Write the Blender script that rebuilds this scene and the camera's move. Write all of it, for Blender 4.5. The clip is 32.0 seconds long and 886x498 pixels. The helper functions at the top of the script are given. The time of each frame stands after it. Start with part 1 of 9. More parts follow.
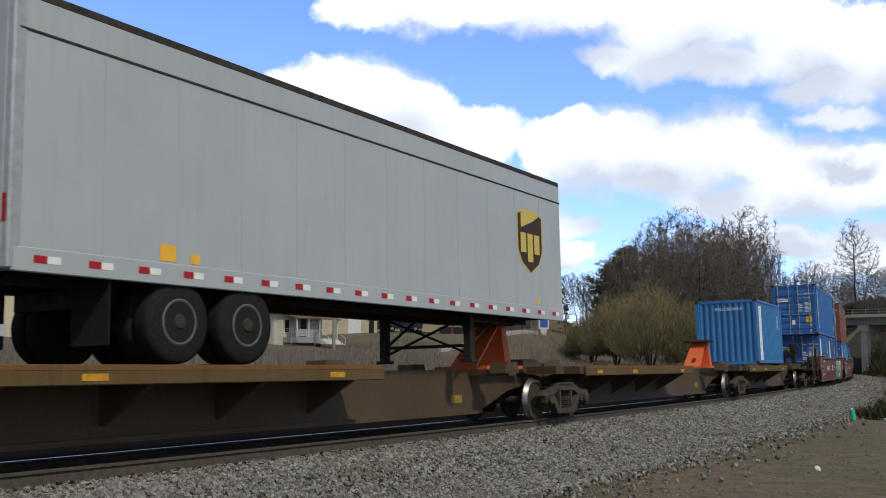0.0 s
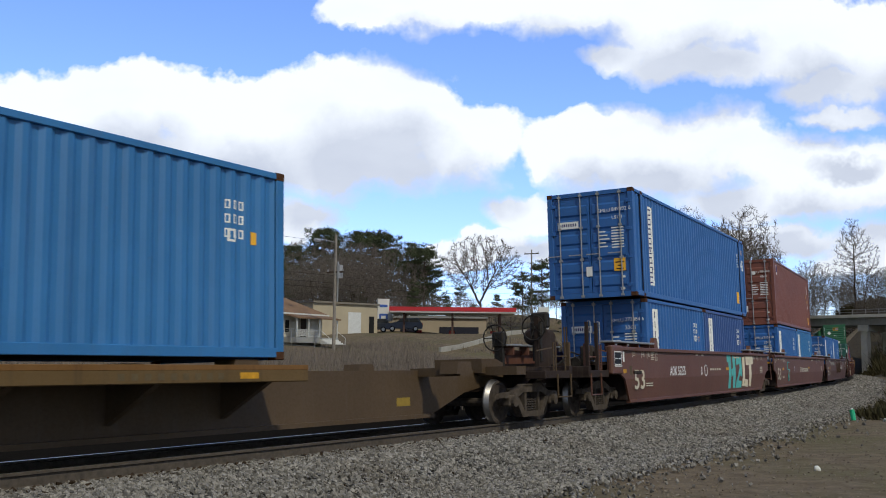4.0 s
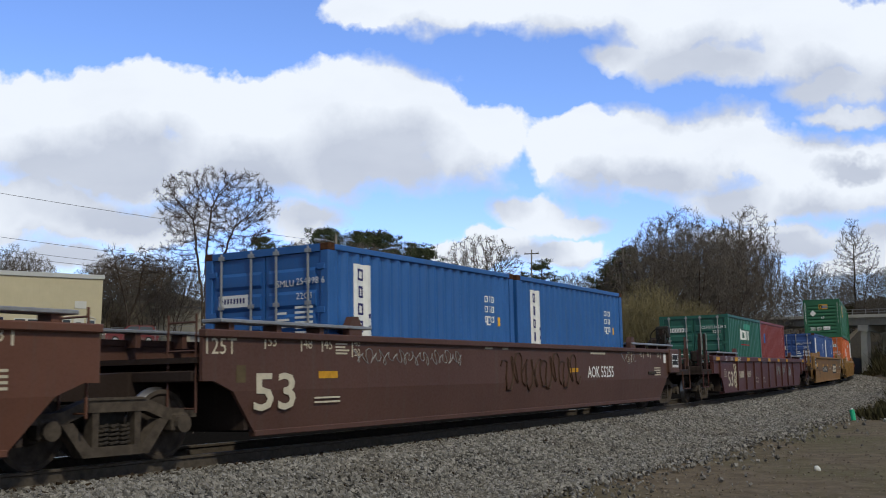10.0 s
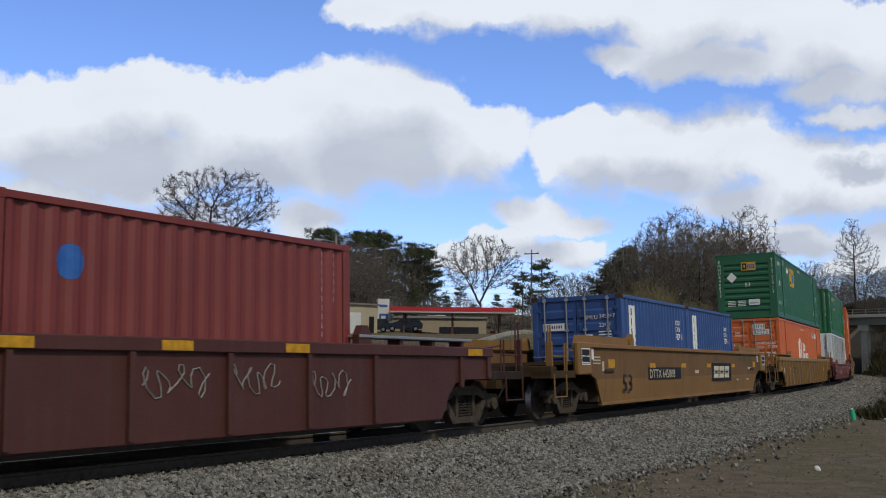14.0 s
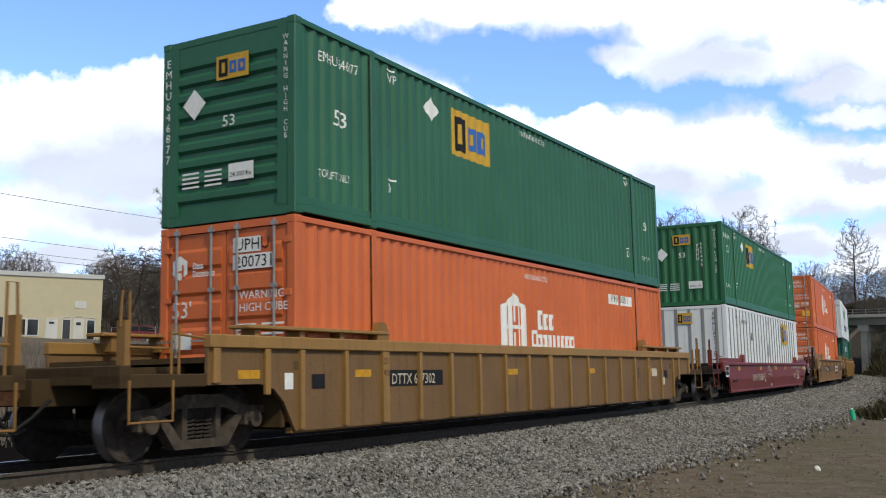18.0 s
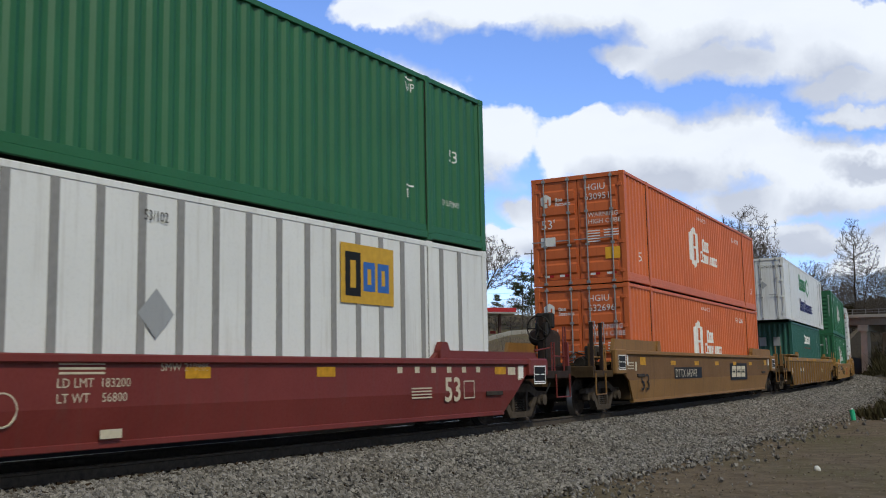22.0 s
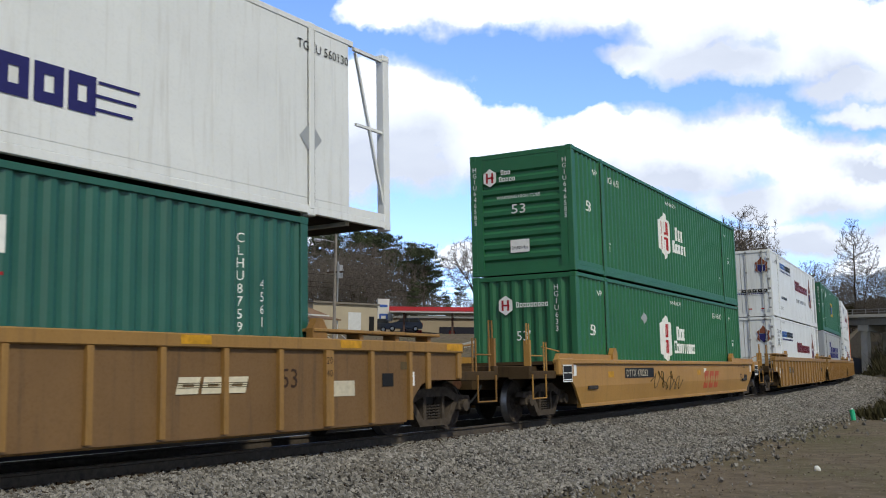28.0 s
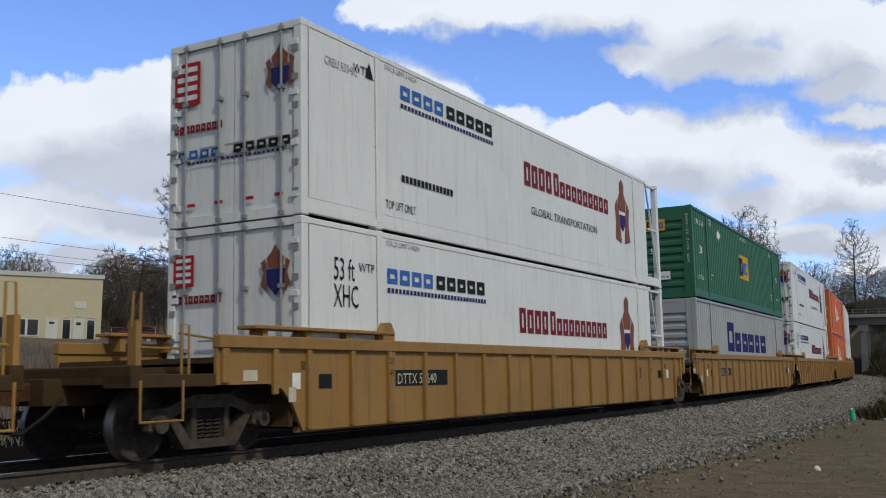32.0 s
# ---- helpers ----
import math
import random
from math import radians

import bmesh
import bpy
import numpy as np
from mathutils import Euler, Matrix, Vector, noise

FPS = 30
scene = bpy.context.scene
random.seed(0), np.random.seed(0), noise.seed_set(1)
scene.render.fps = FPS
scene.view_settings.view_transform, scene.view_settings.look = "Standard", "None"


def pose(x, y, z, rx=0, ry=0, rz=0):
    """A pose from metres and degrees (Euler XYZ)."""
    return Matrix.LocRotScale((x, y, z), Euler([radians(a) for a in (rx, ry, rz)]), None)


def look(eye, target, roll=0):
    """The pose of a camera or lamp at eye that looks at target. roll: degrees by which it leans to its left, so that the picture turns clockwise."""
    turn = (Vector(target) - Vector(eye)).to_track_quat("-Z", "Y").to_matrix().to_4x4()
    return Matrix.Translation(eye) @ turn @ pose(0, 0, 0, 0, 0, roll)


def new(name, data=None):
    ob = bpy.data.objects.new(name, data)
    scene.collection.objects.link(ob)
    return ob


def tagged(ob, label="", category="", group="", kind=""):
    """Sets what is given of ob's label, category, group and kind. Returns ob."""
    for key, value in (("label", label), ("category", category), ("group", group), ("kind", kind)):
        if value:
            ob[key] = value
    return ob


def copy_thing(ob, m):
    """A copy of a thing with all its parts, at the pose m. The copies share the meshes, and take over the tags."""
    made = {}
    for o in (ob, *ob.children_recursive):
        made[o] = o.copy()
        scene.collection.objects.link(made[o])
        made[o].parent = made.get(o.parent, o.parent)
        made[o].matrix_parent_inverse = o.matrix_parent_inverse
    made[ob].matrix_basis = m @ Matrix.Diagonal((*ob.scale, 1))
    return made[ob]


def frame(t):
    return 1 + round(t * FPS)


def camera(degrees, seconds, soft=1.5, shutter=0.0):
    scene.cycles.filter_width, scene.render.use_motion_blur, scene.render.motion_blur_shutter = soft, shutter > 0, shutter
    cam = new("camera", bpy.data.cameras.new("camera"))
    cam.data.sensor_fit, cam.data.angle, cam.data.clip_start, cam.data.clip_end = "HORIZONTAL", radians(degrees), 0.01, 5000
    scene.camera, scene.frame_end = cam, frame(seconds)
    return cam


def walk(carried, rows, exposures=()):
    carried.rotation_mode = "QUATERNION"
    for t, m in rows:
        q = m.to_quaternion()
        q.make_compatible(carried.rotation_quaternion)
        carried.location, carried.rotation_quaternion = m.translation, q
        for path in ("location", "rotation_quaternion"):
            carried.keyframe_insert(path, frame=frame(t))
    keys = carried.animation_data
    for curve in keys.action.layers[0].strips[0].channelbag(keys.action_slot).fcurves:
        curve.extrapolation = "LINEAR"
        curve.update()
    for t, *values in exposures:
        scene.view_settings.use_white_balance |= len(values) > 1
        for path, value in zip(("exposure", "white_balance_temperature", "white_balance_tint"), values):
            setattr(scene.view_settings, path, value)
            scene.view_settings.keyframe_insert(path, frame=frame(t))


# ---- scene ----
cam = camera(47.27, 32.0, soft=1.0, shutter=0.1)
EYE = Vector((0.0, -10.42, 1.276))
YAW, PITCH = radians(57.216), radians(6.223)
AIM = Vector((math.sin(YAW) * math.cos(PITCH), math.cos(YAW) * math.cos(PITCH), math.sin(PITCH)))
STAND = look(EYE, EYE + AIM, 0.67)
KELVIN, TINT = 6350, 2
EXPOSURES = [(t, e - 0.30, KELVIN, TINT) for t, e in (
    (0, 0.08), (1.0, -0.07), (1.6, -0.22), (3.0, -0.2), (4.5, 0.15), (6.0, 0.48), (7.0, 0.5), (9.0, 0.25), (10.0, -0.18), (11.5, -0.28),
    (13.0, -0.32), (14.5, -0.32), (16.5, -0.25), (17.0, -0.18), (18.0, 0.25), (19.0, 0.4), (20.0, 0.2), (21.0, -0.02), (22.0, -0.16), (23.0, 0.02), (24.5, 0.35), (26.0, 0.2), (28.0, 0.17), (30.0, 0.40), (31.2, 0.05), (32.0, -0.25))]
walk(cam, [(0, STAND), (32.0, STAND)], EXPOSURES)

# ---- sky, sun ----
SUN_EL, SUN_AZ = radians(47), radians(204)   # azimuth clockwise from +y
world = bpy.data.worlds.new("sky")
scene.world = world
world.use_nodes = True
wn = world.node_tree.nodes
wsky = wn.new("ShaderNodeTexSky")
wsky.sky_type = "NISHITA"
wsky.sun_disc = False
wsky.sun_elevation, wsky.sun_rotation = SUN_EL, SUN_AZ
wsky.air_density, wsky.dust_density, wsky.ozone_density = 1.0, 0.1, 3.5
world.node_tree.links.new(wsky.outputs[0], wn["Background"].inputs[0])
wn["Background"].inputs[1].default_value = 0.13
sun_data = bpy.data.lights.new("sun", "SUN")
sun_data.energy, sun_data.angle, sun_data.color = 2.9, radians(4), (1.0, 0.90, 0.75)
sun = new("sun", sun_data)
sun.matrix_world = look((math.sin(SUN_AZ) * 60, math.cos(SUN_AZ) * 60, 60 * math.tan(SUN_EL)), (0, 0, 0))

# ---- the track's line and the train's travel ----
BEND, BEND_FAR, BEND_AT, CANT = 0.002437, 0.0014, 35.0, radians(2.07)


def arc(x, y, a, l, k):
    return x + (math.sin(a + k * l) - math.sin(a)) / k, y - (math.cos(a + k * l) - math.cos(a)) / k, a + k * l


def line(s):
    """Place and heading of the track's centre line s metres along it."""
    if s <= BEND_AT:
        return arc(0, 0, 0, s, BEND)
    return arc(*arc(0, 0, 0, BEND_AT, BEND), s - BEND_AT, BEND_FAR)


def beside(s, lat, z=0.0):
    x, y, a = line(s)
    return Vector((x - math.sin(a) * lat, y + math.cos(a) * lat, z))


def travel(t):
    return 8.7123 * t - 0.012137 * (t - 16) ** 2 - 0.0000247 * (t - 16) ** 3


def on_track(s, pivot):
    a, b = line(s - pivot), line(s + pivot)
    h = math.atan2(b[1] - a[1], b[0] - a[0])
    return Matrix.Translation(((a[0] + b[0]) / 2, (a[1] + b[1]) / 2, 0)) @ Matrix.Rotation(h, 4, "Z") @ Matrix.Rotation(-CANT, 4, "X")


# ---- materials ----
def nodes_of(name):
    m = bpy.data.materials.new(name)
    m.use_nodes = True
    nt = m.node_tree
    return m, nt, nt.nodes, nt.links, nt.nodes["Principled BSDF"]


def noise_node(nt, scale, detail=6, stretch=(1, 1, 1), rough=0.6, coords="Object"):
    tc = nt.nodes.new("ShaderNodeTexCoord")
    mp = nt.nodes.new("ShaderNodeMapping")
    mp.inputs["Scale"].default_value = stretch
    n = nt.nodes.new("ShaderNodeTexNoise")
    n.inputs["Scale"].default_value, n.inputs["Detail"].default_value, n.inputs["Roughness"].default_value = scale, detail, rough
    nt.links.new(tc.outputs[coords], mp.inputs[0])
    nt.links.new(mp.outputs[0], n.inputs["Vector"])
    return n.outputs["Fac"]


def ramp(nt, fac, lo, hi, a=0.0, b=1.0):
    r = nt.nodes.new("ShaderNodeMapRange")
    r.inputs[1].default_value, r.inputs[2].default_value, r.inputs[3].default_value, r.inputs[4].default_value = lo, hi, a, b
    nt.links.new(fac, r.inputs[0])
    return r.outputs[0]


def mixed(nt, fac, a, b):
    m = nt.nodes.new("ShaderNodeMix")
    m.data_type = "RGBA"
    for sock, v in ((m.inputs[0], fac), (m.inputs[6], a), (m.inputs[7], b)):
        if hasattr(v, "is_linked"):
            nt.links.new(v, sock)
        else:
            sock.default_value = v if isinstance(v, float) else (*v, 1)
    return m.outputs[2]


def bumped(nt, bsdf, fac, strength, dist=0.01):
    b = nt.nodes.new("ShaderNodeBump")
    b.inputs["Strength"].default_value, b.inputs["Distance"].default_value = strength, dist
    nt.links.new(fac, b.inputs["Height"])
    nt.links.new(b.outputs[0], bsdf.inputs["Normal"])


MATS = {}


def paint(name, rgb, grime=(0.08, 0.06, 0.045), amount=0.35, rough=0.5, metal=0.0, streak=True, fade=0.12, spots=0.0):
    """Weathered paint: fading in broad patches, grime in vertical streaks, small spots of rust."""
    if name in MATS:
        return MATS[name]
    m, nt, ns, ln, bs = nodes_of(name)
    broad = noise_node(nt, 0.7, 4)
    rgb = tuple(c * 0.89 for c in rgb)
    pale = tuple(min(1, c * (1 + fade) + fade * 0.06) for c in rgb)
    deep = tuple(c * (1 - fade) for c in rgb)
    col = mixed(nt, ramp(nt, broad, 0.3, 0.7), deep, pale)
    streaks = noise_node(nt, 1.0, 8, (7, 7, 0.45) if streak else (2.2, 2.2, 2.2), 0.65)
    col = mixed(nt, ramp(nt, streaks, 0.52, 0.85, 0, amount), col, grime)
    fine = noise_node(nt, 26, 5)
    col = mixed(nt, ramp(nt, fine, 0.5, 0.85, 0, amount * 0.45), col, tuple(c * 0.6 for c in rgb))
    if spots:
        sp = noise_node(nt, 5.5, 9, (1, 1, 0.5), 0.75)
        col = mixed(nt, ramp(nt, sp, 0.66, 0.72, 0, spots), col, (0.11, 0.045, 0.02))
    ln.new(col, bs.inputs["Base Color"])
    ln.new(ramp(nt, fine, 0.3, 0.8, rough - 0.08, min(1, rough + 0.15)), bs.inputs["Roughness"])
    bs.inputs["Metallic"].default_value = metal
    bs.inputs["Specular IOR Level"].default_value = 0.6 if rough < 0.55 else 0.5 if rough < 0.75 else 0.2
    bumped(nt, bs, fine, 0.12, 0.004)
    MATS[name] = m
    return m


def plain(name, rgb, rough=0.6, metal=0.0, vary=0.15, scale=9.0):
    if name in MATS:
        return MATS[name]
    m, nt, ns, ln, bs = nodes_of(name)
    n = noise_node(nt, scale, 5)
    ln.new(mixed(nt, ramp(nt, n, 0.3, 0.7), tuple(c * (1 - vary) for c in rgb), tuple(min(1, c * (1 + vary)) for c in rgb)), bs.inputs["Base Color"])
    bs.inputs["Roughness"].default_value, bs.inputs["Metallic"].default_value = rough, metal
    bs.inputs["Specular IOR Level"].default_value = 0.5 if rough < 0.5 else 0.2 if rough < 0.8 else 0.08
    bumped(nt, bs, n, 0.1, 0.004)
    MATS[name] = m
    return m


SEA_BLUE = paint("sea_blue_paint", (0.016, 0.110, 0.360), amount=0.25, spots=0.5)
SEA_BLUE_LIGHT = paint("light_blue_paint", (0.022, 0.155, 0.40), amount=0.25, spots=0.5)
SEA_BLUE_DARK = paint("dark_blue_paint", (0.022, 0.07, 0.25), amount=0.25, spots=0.4)
BOX_RED = paint("oxide_red_paint", (0.175, 0.050, 0.028), amount=0.25, spots=0.35)
BOX_MAROON = paint("maroon_paint", (0.20, 0.028, 0.022), amount=0.25, spots=0.3)
SEA_GREEN = paint("bluish_green_paint", (0.012, 0.105, 0.075), amount=0.3, spots=0.4)
LEAF_GREEN = paint("bright_green_paint", (0.012, 0.128, 0.042), amount=0.15, fade=0.08)
FADED_GREEN = paint("faded_green_paint", (0.015, 0.118, 0.052), amount=0.2, fade=0.1)
ORANGE = paint("orange_paint", (0.62, 0.134, 0.024), grime=(0.22, 0.045, 0.016), amount=0.4, fade=0.1)
BOX_WHITE = paint("white_panel_paint", (0.80, 0.82, 0.82), grime=(0.28, 0.245, 0.19), amount=0.5, fade=0.05)
BOX_GREY = paint("pale_grey_paint", (0.36, 0.38, 0.40), grime=(0.15, 0.14, 0.13), amount=0.4, fade=0.06)
TRAILER_GREY = paint("trailer_grey_paint", (0.42, 0.445, 0.46), grime=(0.22, 0.22, 0.21), amount=0.3, fade=0.05)
CAR_BROWN = paint("freight_car_brown_paint", (0.120, 0.044, 0.023), amount=0.75, rough=0.6)
# CAR_BROWN with a passing cloud's shade put into the base colour
CAR_BROWN_SHADED = paint("cloud_shaded_freight_car_brown_paint", (0.082, 0.032, 0.019), amount=0.75, rough=0.65)
CAR_MAROON = paint("freight_car_maroon_paint", (0.073, 0.017, 0.012), amount=0.5, rough=0.6)
CAR_RED = paint("freight_car_red_paint", (0.165, 0.0195, 0.013), amount=0.45, rough=0.55)
CAR_YELLOW = paint("freight_car_yellow_paint", (0.31, 0.168, 0.040), grime=(0.10, 0.060, 0.026), amount=0.85, rough=0.6)
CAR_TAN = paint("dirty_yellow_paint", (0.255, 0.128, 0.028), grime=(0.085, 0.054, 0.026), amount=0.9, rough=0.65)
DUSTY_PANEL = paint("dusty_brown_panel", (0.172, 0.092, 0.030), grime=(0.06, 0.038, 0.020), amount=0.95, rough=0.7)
CAR_GOLD = paint("clean_yellow_paint", (0.40, 0.212, 0.042), grime=(0.19, 0.10, 0.032), amount=0.6, rough=0.55)
SPINE_BROWN = paint("spine_car_brown_paint", (0.072, 0.042, 0.016), amount=0.6, rough=0.7)
HITCH_ORANGE = paint("hitch_orange_paint", (0.62, 0.115, 0.02), grime=(0.2, 0.05, 0.02), amount=0.3, rough=0.6)
GRIME_BROWN = paint("grimy_brown_underframe", (0.028, 0.017, 0.013), amount=0.6, rough=0.8)
GRIME_YELLOW = paint("grimy_yellow_underframe", (0.062, 0.037, 0.014), grime=(0.025, 0.018, 0.011), amount=0.85, rough=0.8)
# paler than SPINE_BROWN: sunlight on the side plate is mixed into its colour
SPINE_LIT_SIDE = paint("sunlit_spine_car_side_paint", (0.125, 0.078, 0.030), grime=(0.045, 0.03, 0.017), amount=0.85, rough=0.75)
# rusty yellow, brightened so that the rim looks sunlit
RUSTY_LIT_EDGE = paint("rusty_sunlit_deck_edge", (0.17, 0.085, 0.026), grime=(0.05, 0.025, 0.012), amount=0.8, rough=0.8)
STEEL_DARK = plain("grimy_dark_steel", (0.028, 0.025, 0.022), 0.7, 0.3, 0.4)
STEEL_DULL = plain("dusty_cast_steel", (0.046, 0.038, 0.032), 0.75, 0.15, 0.4)
STEEL_BRIGHT = plain("worn_wheel_tread", (0.20, 0.19, 0.185), 0.42, 0.9, 0.2)
GALV = plain("galvanised_steel", (0.36, 0.36, 0.36), 0.5, 0.7, 0.15)
RUST = plain("rusty_steel", (0.075, 0.036, 0.02), 0.85, 0.1, 0.4, 14)
RUBBER = plain("black_rubber", (0.018, 0.018, 0.018), 0.8, 0, 0.3, 20)
ALU = plain("dull_aluminium", (0.45, 0.45, 0.45), 0.45, 0.6, 0.15)
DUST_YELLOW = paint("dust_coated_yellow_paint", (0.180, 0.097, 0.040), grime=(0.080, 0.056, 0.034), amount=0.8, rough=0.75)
BOGIE_CAST = plain("dust_covered_cast_steel", (0.072, 0.058, 0.046), 0.85, 0.05, 0.35)
WHEEL_FACE = plain("dusty_wheel_plate", (0.062, 0.050, 0.042), 0.8, 0.1, 0.35)
DARK_RIM = plain("dull_dark_wheel_rim", (0.12, 0.12, 0.118), 0.6, 0.3, 0.2)
WHITE_INK = plain("white_lettering", (0.74, 0.74, 0.72), 0.6, 0, 0.08)
CREAM_INK = plain("cream_lettering", (0.52, 0.47, 0.36), 0.65, 0, 0.15)
BLACK_INK = plain("black_lettering", (0.012, 0.012, 0.012), 0.6, 0, 0.2)
NAVY_INK = plain("navy_lettering", (0.022, 0.022, 0.12), 0.6, 0, 0.1)
BLUE_INK = plain("blue_lettering", (0.04, 0.13, 0.42), 0.6, 0, 0.1)
RED_INK = plain("red_lettering", (0.35, 0.016, 0.022), 0.6, 0, 0.1)
DEEP_RED_INK = plain("dark_red_lettering", (0.17, 0.012, 0.016), 0.6, 0, 0.1)
GREEN_INK = plain("green_lettering", (0.04, 0.24, 0.08), 0.6, 0, 0.1)
GOLD_INK = plain("gold_lettering", (0.53, 0.32, 0.042), 0.6, 0, 0.1)
YELLOW_INK = plain("yellow_reflective_sheet", (0.80, 0.42, 0.02), 0.45, 0, 0.08)
SHIELD_GOLD = plain("pale_gold_sheet", (0.56, 0.43, 0.09), 0.5, 0, 0.1)
BROWN_INK = plain("brown_lettering", (0.045, 0.025, 0.015), 0.6, 0, 0.1)
GREY_INK = plain("grey_lettering", (0.25, 0.25, 0.25), 0.6, 0, 0.1)
TAN_INK = plain("faded_tan_lettering", (0.10, 0.075, 0.04), 0.7, 0, 0.2)
DULL_YELLOW = plain("dirty_yellow_reflective_sheet", (0.50, 0.26, 0.02), 0.6, 0, 0.3)
TEAL_SPRAY = plain("teal_spray_paint", (0.10, 0.42, 0.40), 0.6, 0, 0.15)
CREAM_SPRAY = plain("cream_spray_paint", (0.62, 0.56, 0.42), 0.6, 0, 0.12)


# ---- mesh helpers ----
def quads(bm, vs, faces):
    made = [bm.verts.new(v) for v in vs]
    for f in faces:
        bm.faces.new([made[i] for i in f])
    return made


def box(bm, x0, x1, y0, y1, z0, z1):
    quads(bm, [(x, y, z) for x in (x0, x1) for y in (y0, y1) for z in (z0, z1)],
          [(0, 1, 3, 2), (4, 6, 7, 5), (0, 4, 5, 1), (2, 3, 7, 6), (0, 2, 6, 4), (1, 5, 7, 3)])


def bevel_box(bm, x0, x1, y0, y1, z0, z1, r=0.012):
    b = bmesh.new()
    box(b, x0, x1, y0, y1, z0, z1)
    bmesh.ops.bevel(b, geom=b.edges[:], offset=r, segments=1, affect="EDGES")
    add(bm, b)


def add(bm, b, m=None):
    if m is not None:
        b.transform(m)
    b.verts.index_update()
    made = [bm.verts.new(v.co) for v in b.verts]
    for f in b.faces:
        bm.faces.new([made[v.index] for v in f.verts])
    b.free()


def prism(bm, pts, y0, y1):
    """A polygon of (x, z) pushed through from y0 to y1."""
    n = len(pts)
    vs = [(x, y0, z) for x, z in pts] + [(x, y1, z) for x, z in pts]
    quads(bm, vs, [tuple(range(n)), tuple(range(2 * n - 1, n - 1, -1))] + [(i, i + n, (i + 1) % n + n, (i + 1) % n) for i in range(n)])


def tube(bm, p, q, r, n=8, r2=None):
    p, q = Vector(p), Vector(q)
    d = (q - p).normalized()
    a = d.orthogonal().normalized()
    b = d.cross(a)
    r2 = r if r2 is None else r2
    vs = [p + (a * math.cos(i * 2 * math.pi / n) + b * math.sin(i * 2 * math.pi / n)) * r for i in range(n)]
    vs += [q + (a * math.cos(i * 2 * math.pi / n) + b * math.sin(i * 2 * math.pi / n)) * r2 for i in range(n)]
    quads(bm, vs, [(i, (i + 1) % n, (i + 1) % n + n, i + n) for i in range(n)] + [tuple(range(n - 1, -1, -1)), tuple(range(n, 2 * n))])


def bent(bm, pts, r, n=6):
    """One unbroken round bar through the points."""
    pts = [Vector(p) for p in pts]
    rings, side = [], None
    for i, p in enumerate(pts):
        d = (pts[min(i + 1, len(pts) - 1)] - pts[max(i - 1, 0)])
        d = d.normalized() if d.length > 1e-6 else Vector((0, 0, 1))
        side = d.orthogonal().normalized() if side is None else (side - d * side.dot(d)).normalized()
        up = d.cross(side)
        rings.append([bm.verts.new(p + (side * math.cos(k * 2 * math.pi / n) + up * math.sin(k * 2 * math.pi / n)) * r) for k in range(n)])
    for a, b in zip(rings, rings[1:]):
        for k in range(n):
            bm.faces.new((a[k], a[(k + 1) % n], b[(k + 1) % n], b[k]))
    bm.faces.new(rings[0][::-1])
    bm.faces.new(rings[-1])


def lathe(bm, prof, n=24):
    """(radius, y) pairs turned round the y axis."""
    rings = []
    for r, y in prof:
        rings.append([bm.verts.new((r * math.cos(i * 2 * math.pi / n), y, r * math.sin(i * 2 * math.pi / n))) for i in range(n)])
    for a, b in zip(rings, rings[1:]):
        for i in range(n):
            bm.faces.new((a[i], a[(i + 1) % n], b[(i + 1) % n], b[i]))
    bm.faces.new(rings[0][::-1])
    bm.faces.new(rings[-1])


SHAPES = {}


def shape(key, build):
    """A mesh made once and shared by alike parts."""
    if key not in SHAPES:
        bm = bmesh.new()
        build(bm)
        SHAPES[key] = mesh_of(key[0], bm)
    return SHAPES[key]


def mesh_of(name, bm, smooth=False):
    bmesh.ops.recalc_face_normals(bm, faces=bm.faces[:])
    me = bpy.data.meshes.new(name)
    bm.to_mesh(me)
    bm.free()
    if smooth:
        me.shade_smooth()
    return me


def part(name, bm, material, parent, label="", at=None):
    """One mesh object under a thing or a part; bm is a bmesh, or a mesh that alike parts share."""
    me = bm if isinstance(bm, bpy.types.Mesh) else mesh_of(name, bm)
    if not me.materials:
        me.materials.append(None)
    ob = new(name, me)
    ob.material_slots[0].link = "OBJECT"
    ob.material_slots[0].material = material
    ob.parent = parent
    if at is not None:
        ob.matrix_basis = at if isinstance(at, Matrix) else Matrix.Translation(at)
    if label:
        ob["label"] = label
    return ob


def boxed(x0, x1, y0, y1, z0, z1, r=0.0):
    bm = bmesh.new()
    bevel_box(bm, x0, x1, y0, y1, z0, z1, r) if r else box(bm, x0, x1, y0, y1, z0, z1)
    return bm


# ---- lettering and plates: flat shapes in x (along) and z (up), laid on a side or an end ----
def rects(*rs):
    bm = bmesh.new()
    for x, z, w, h in rs:
        quads(bm, [(x, 0, z), (x + w, 0, z), (x + w, 0, z + h), (x, 0, z + h)], [(0, 1, 2, 3)])
    return bm


def polygon(*pts):
    bm = bmesh.new()
    quads(bm, [(x, 0, z) for x, z in pts], [tuple(range(len(pts)))])
    return bm


def disc(x, z, r, n=20, sx=1.0):
    return polygon(*[(x + sx * r * math.cos(i * 2 * math.pi / n), z + r * math.sin(i * 2 * math.pi / n)) for i in range(n)])


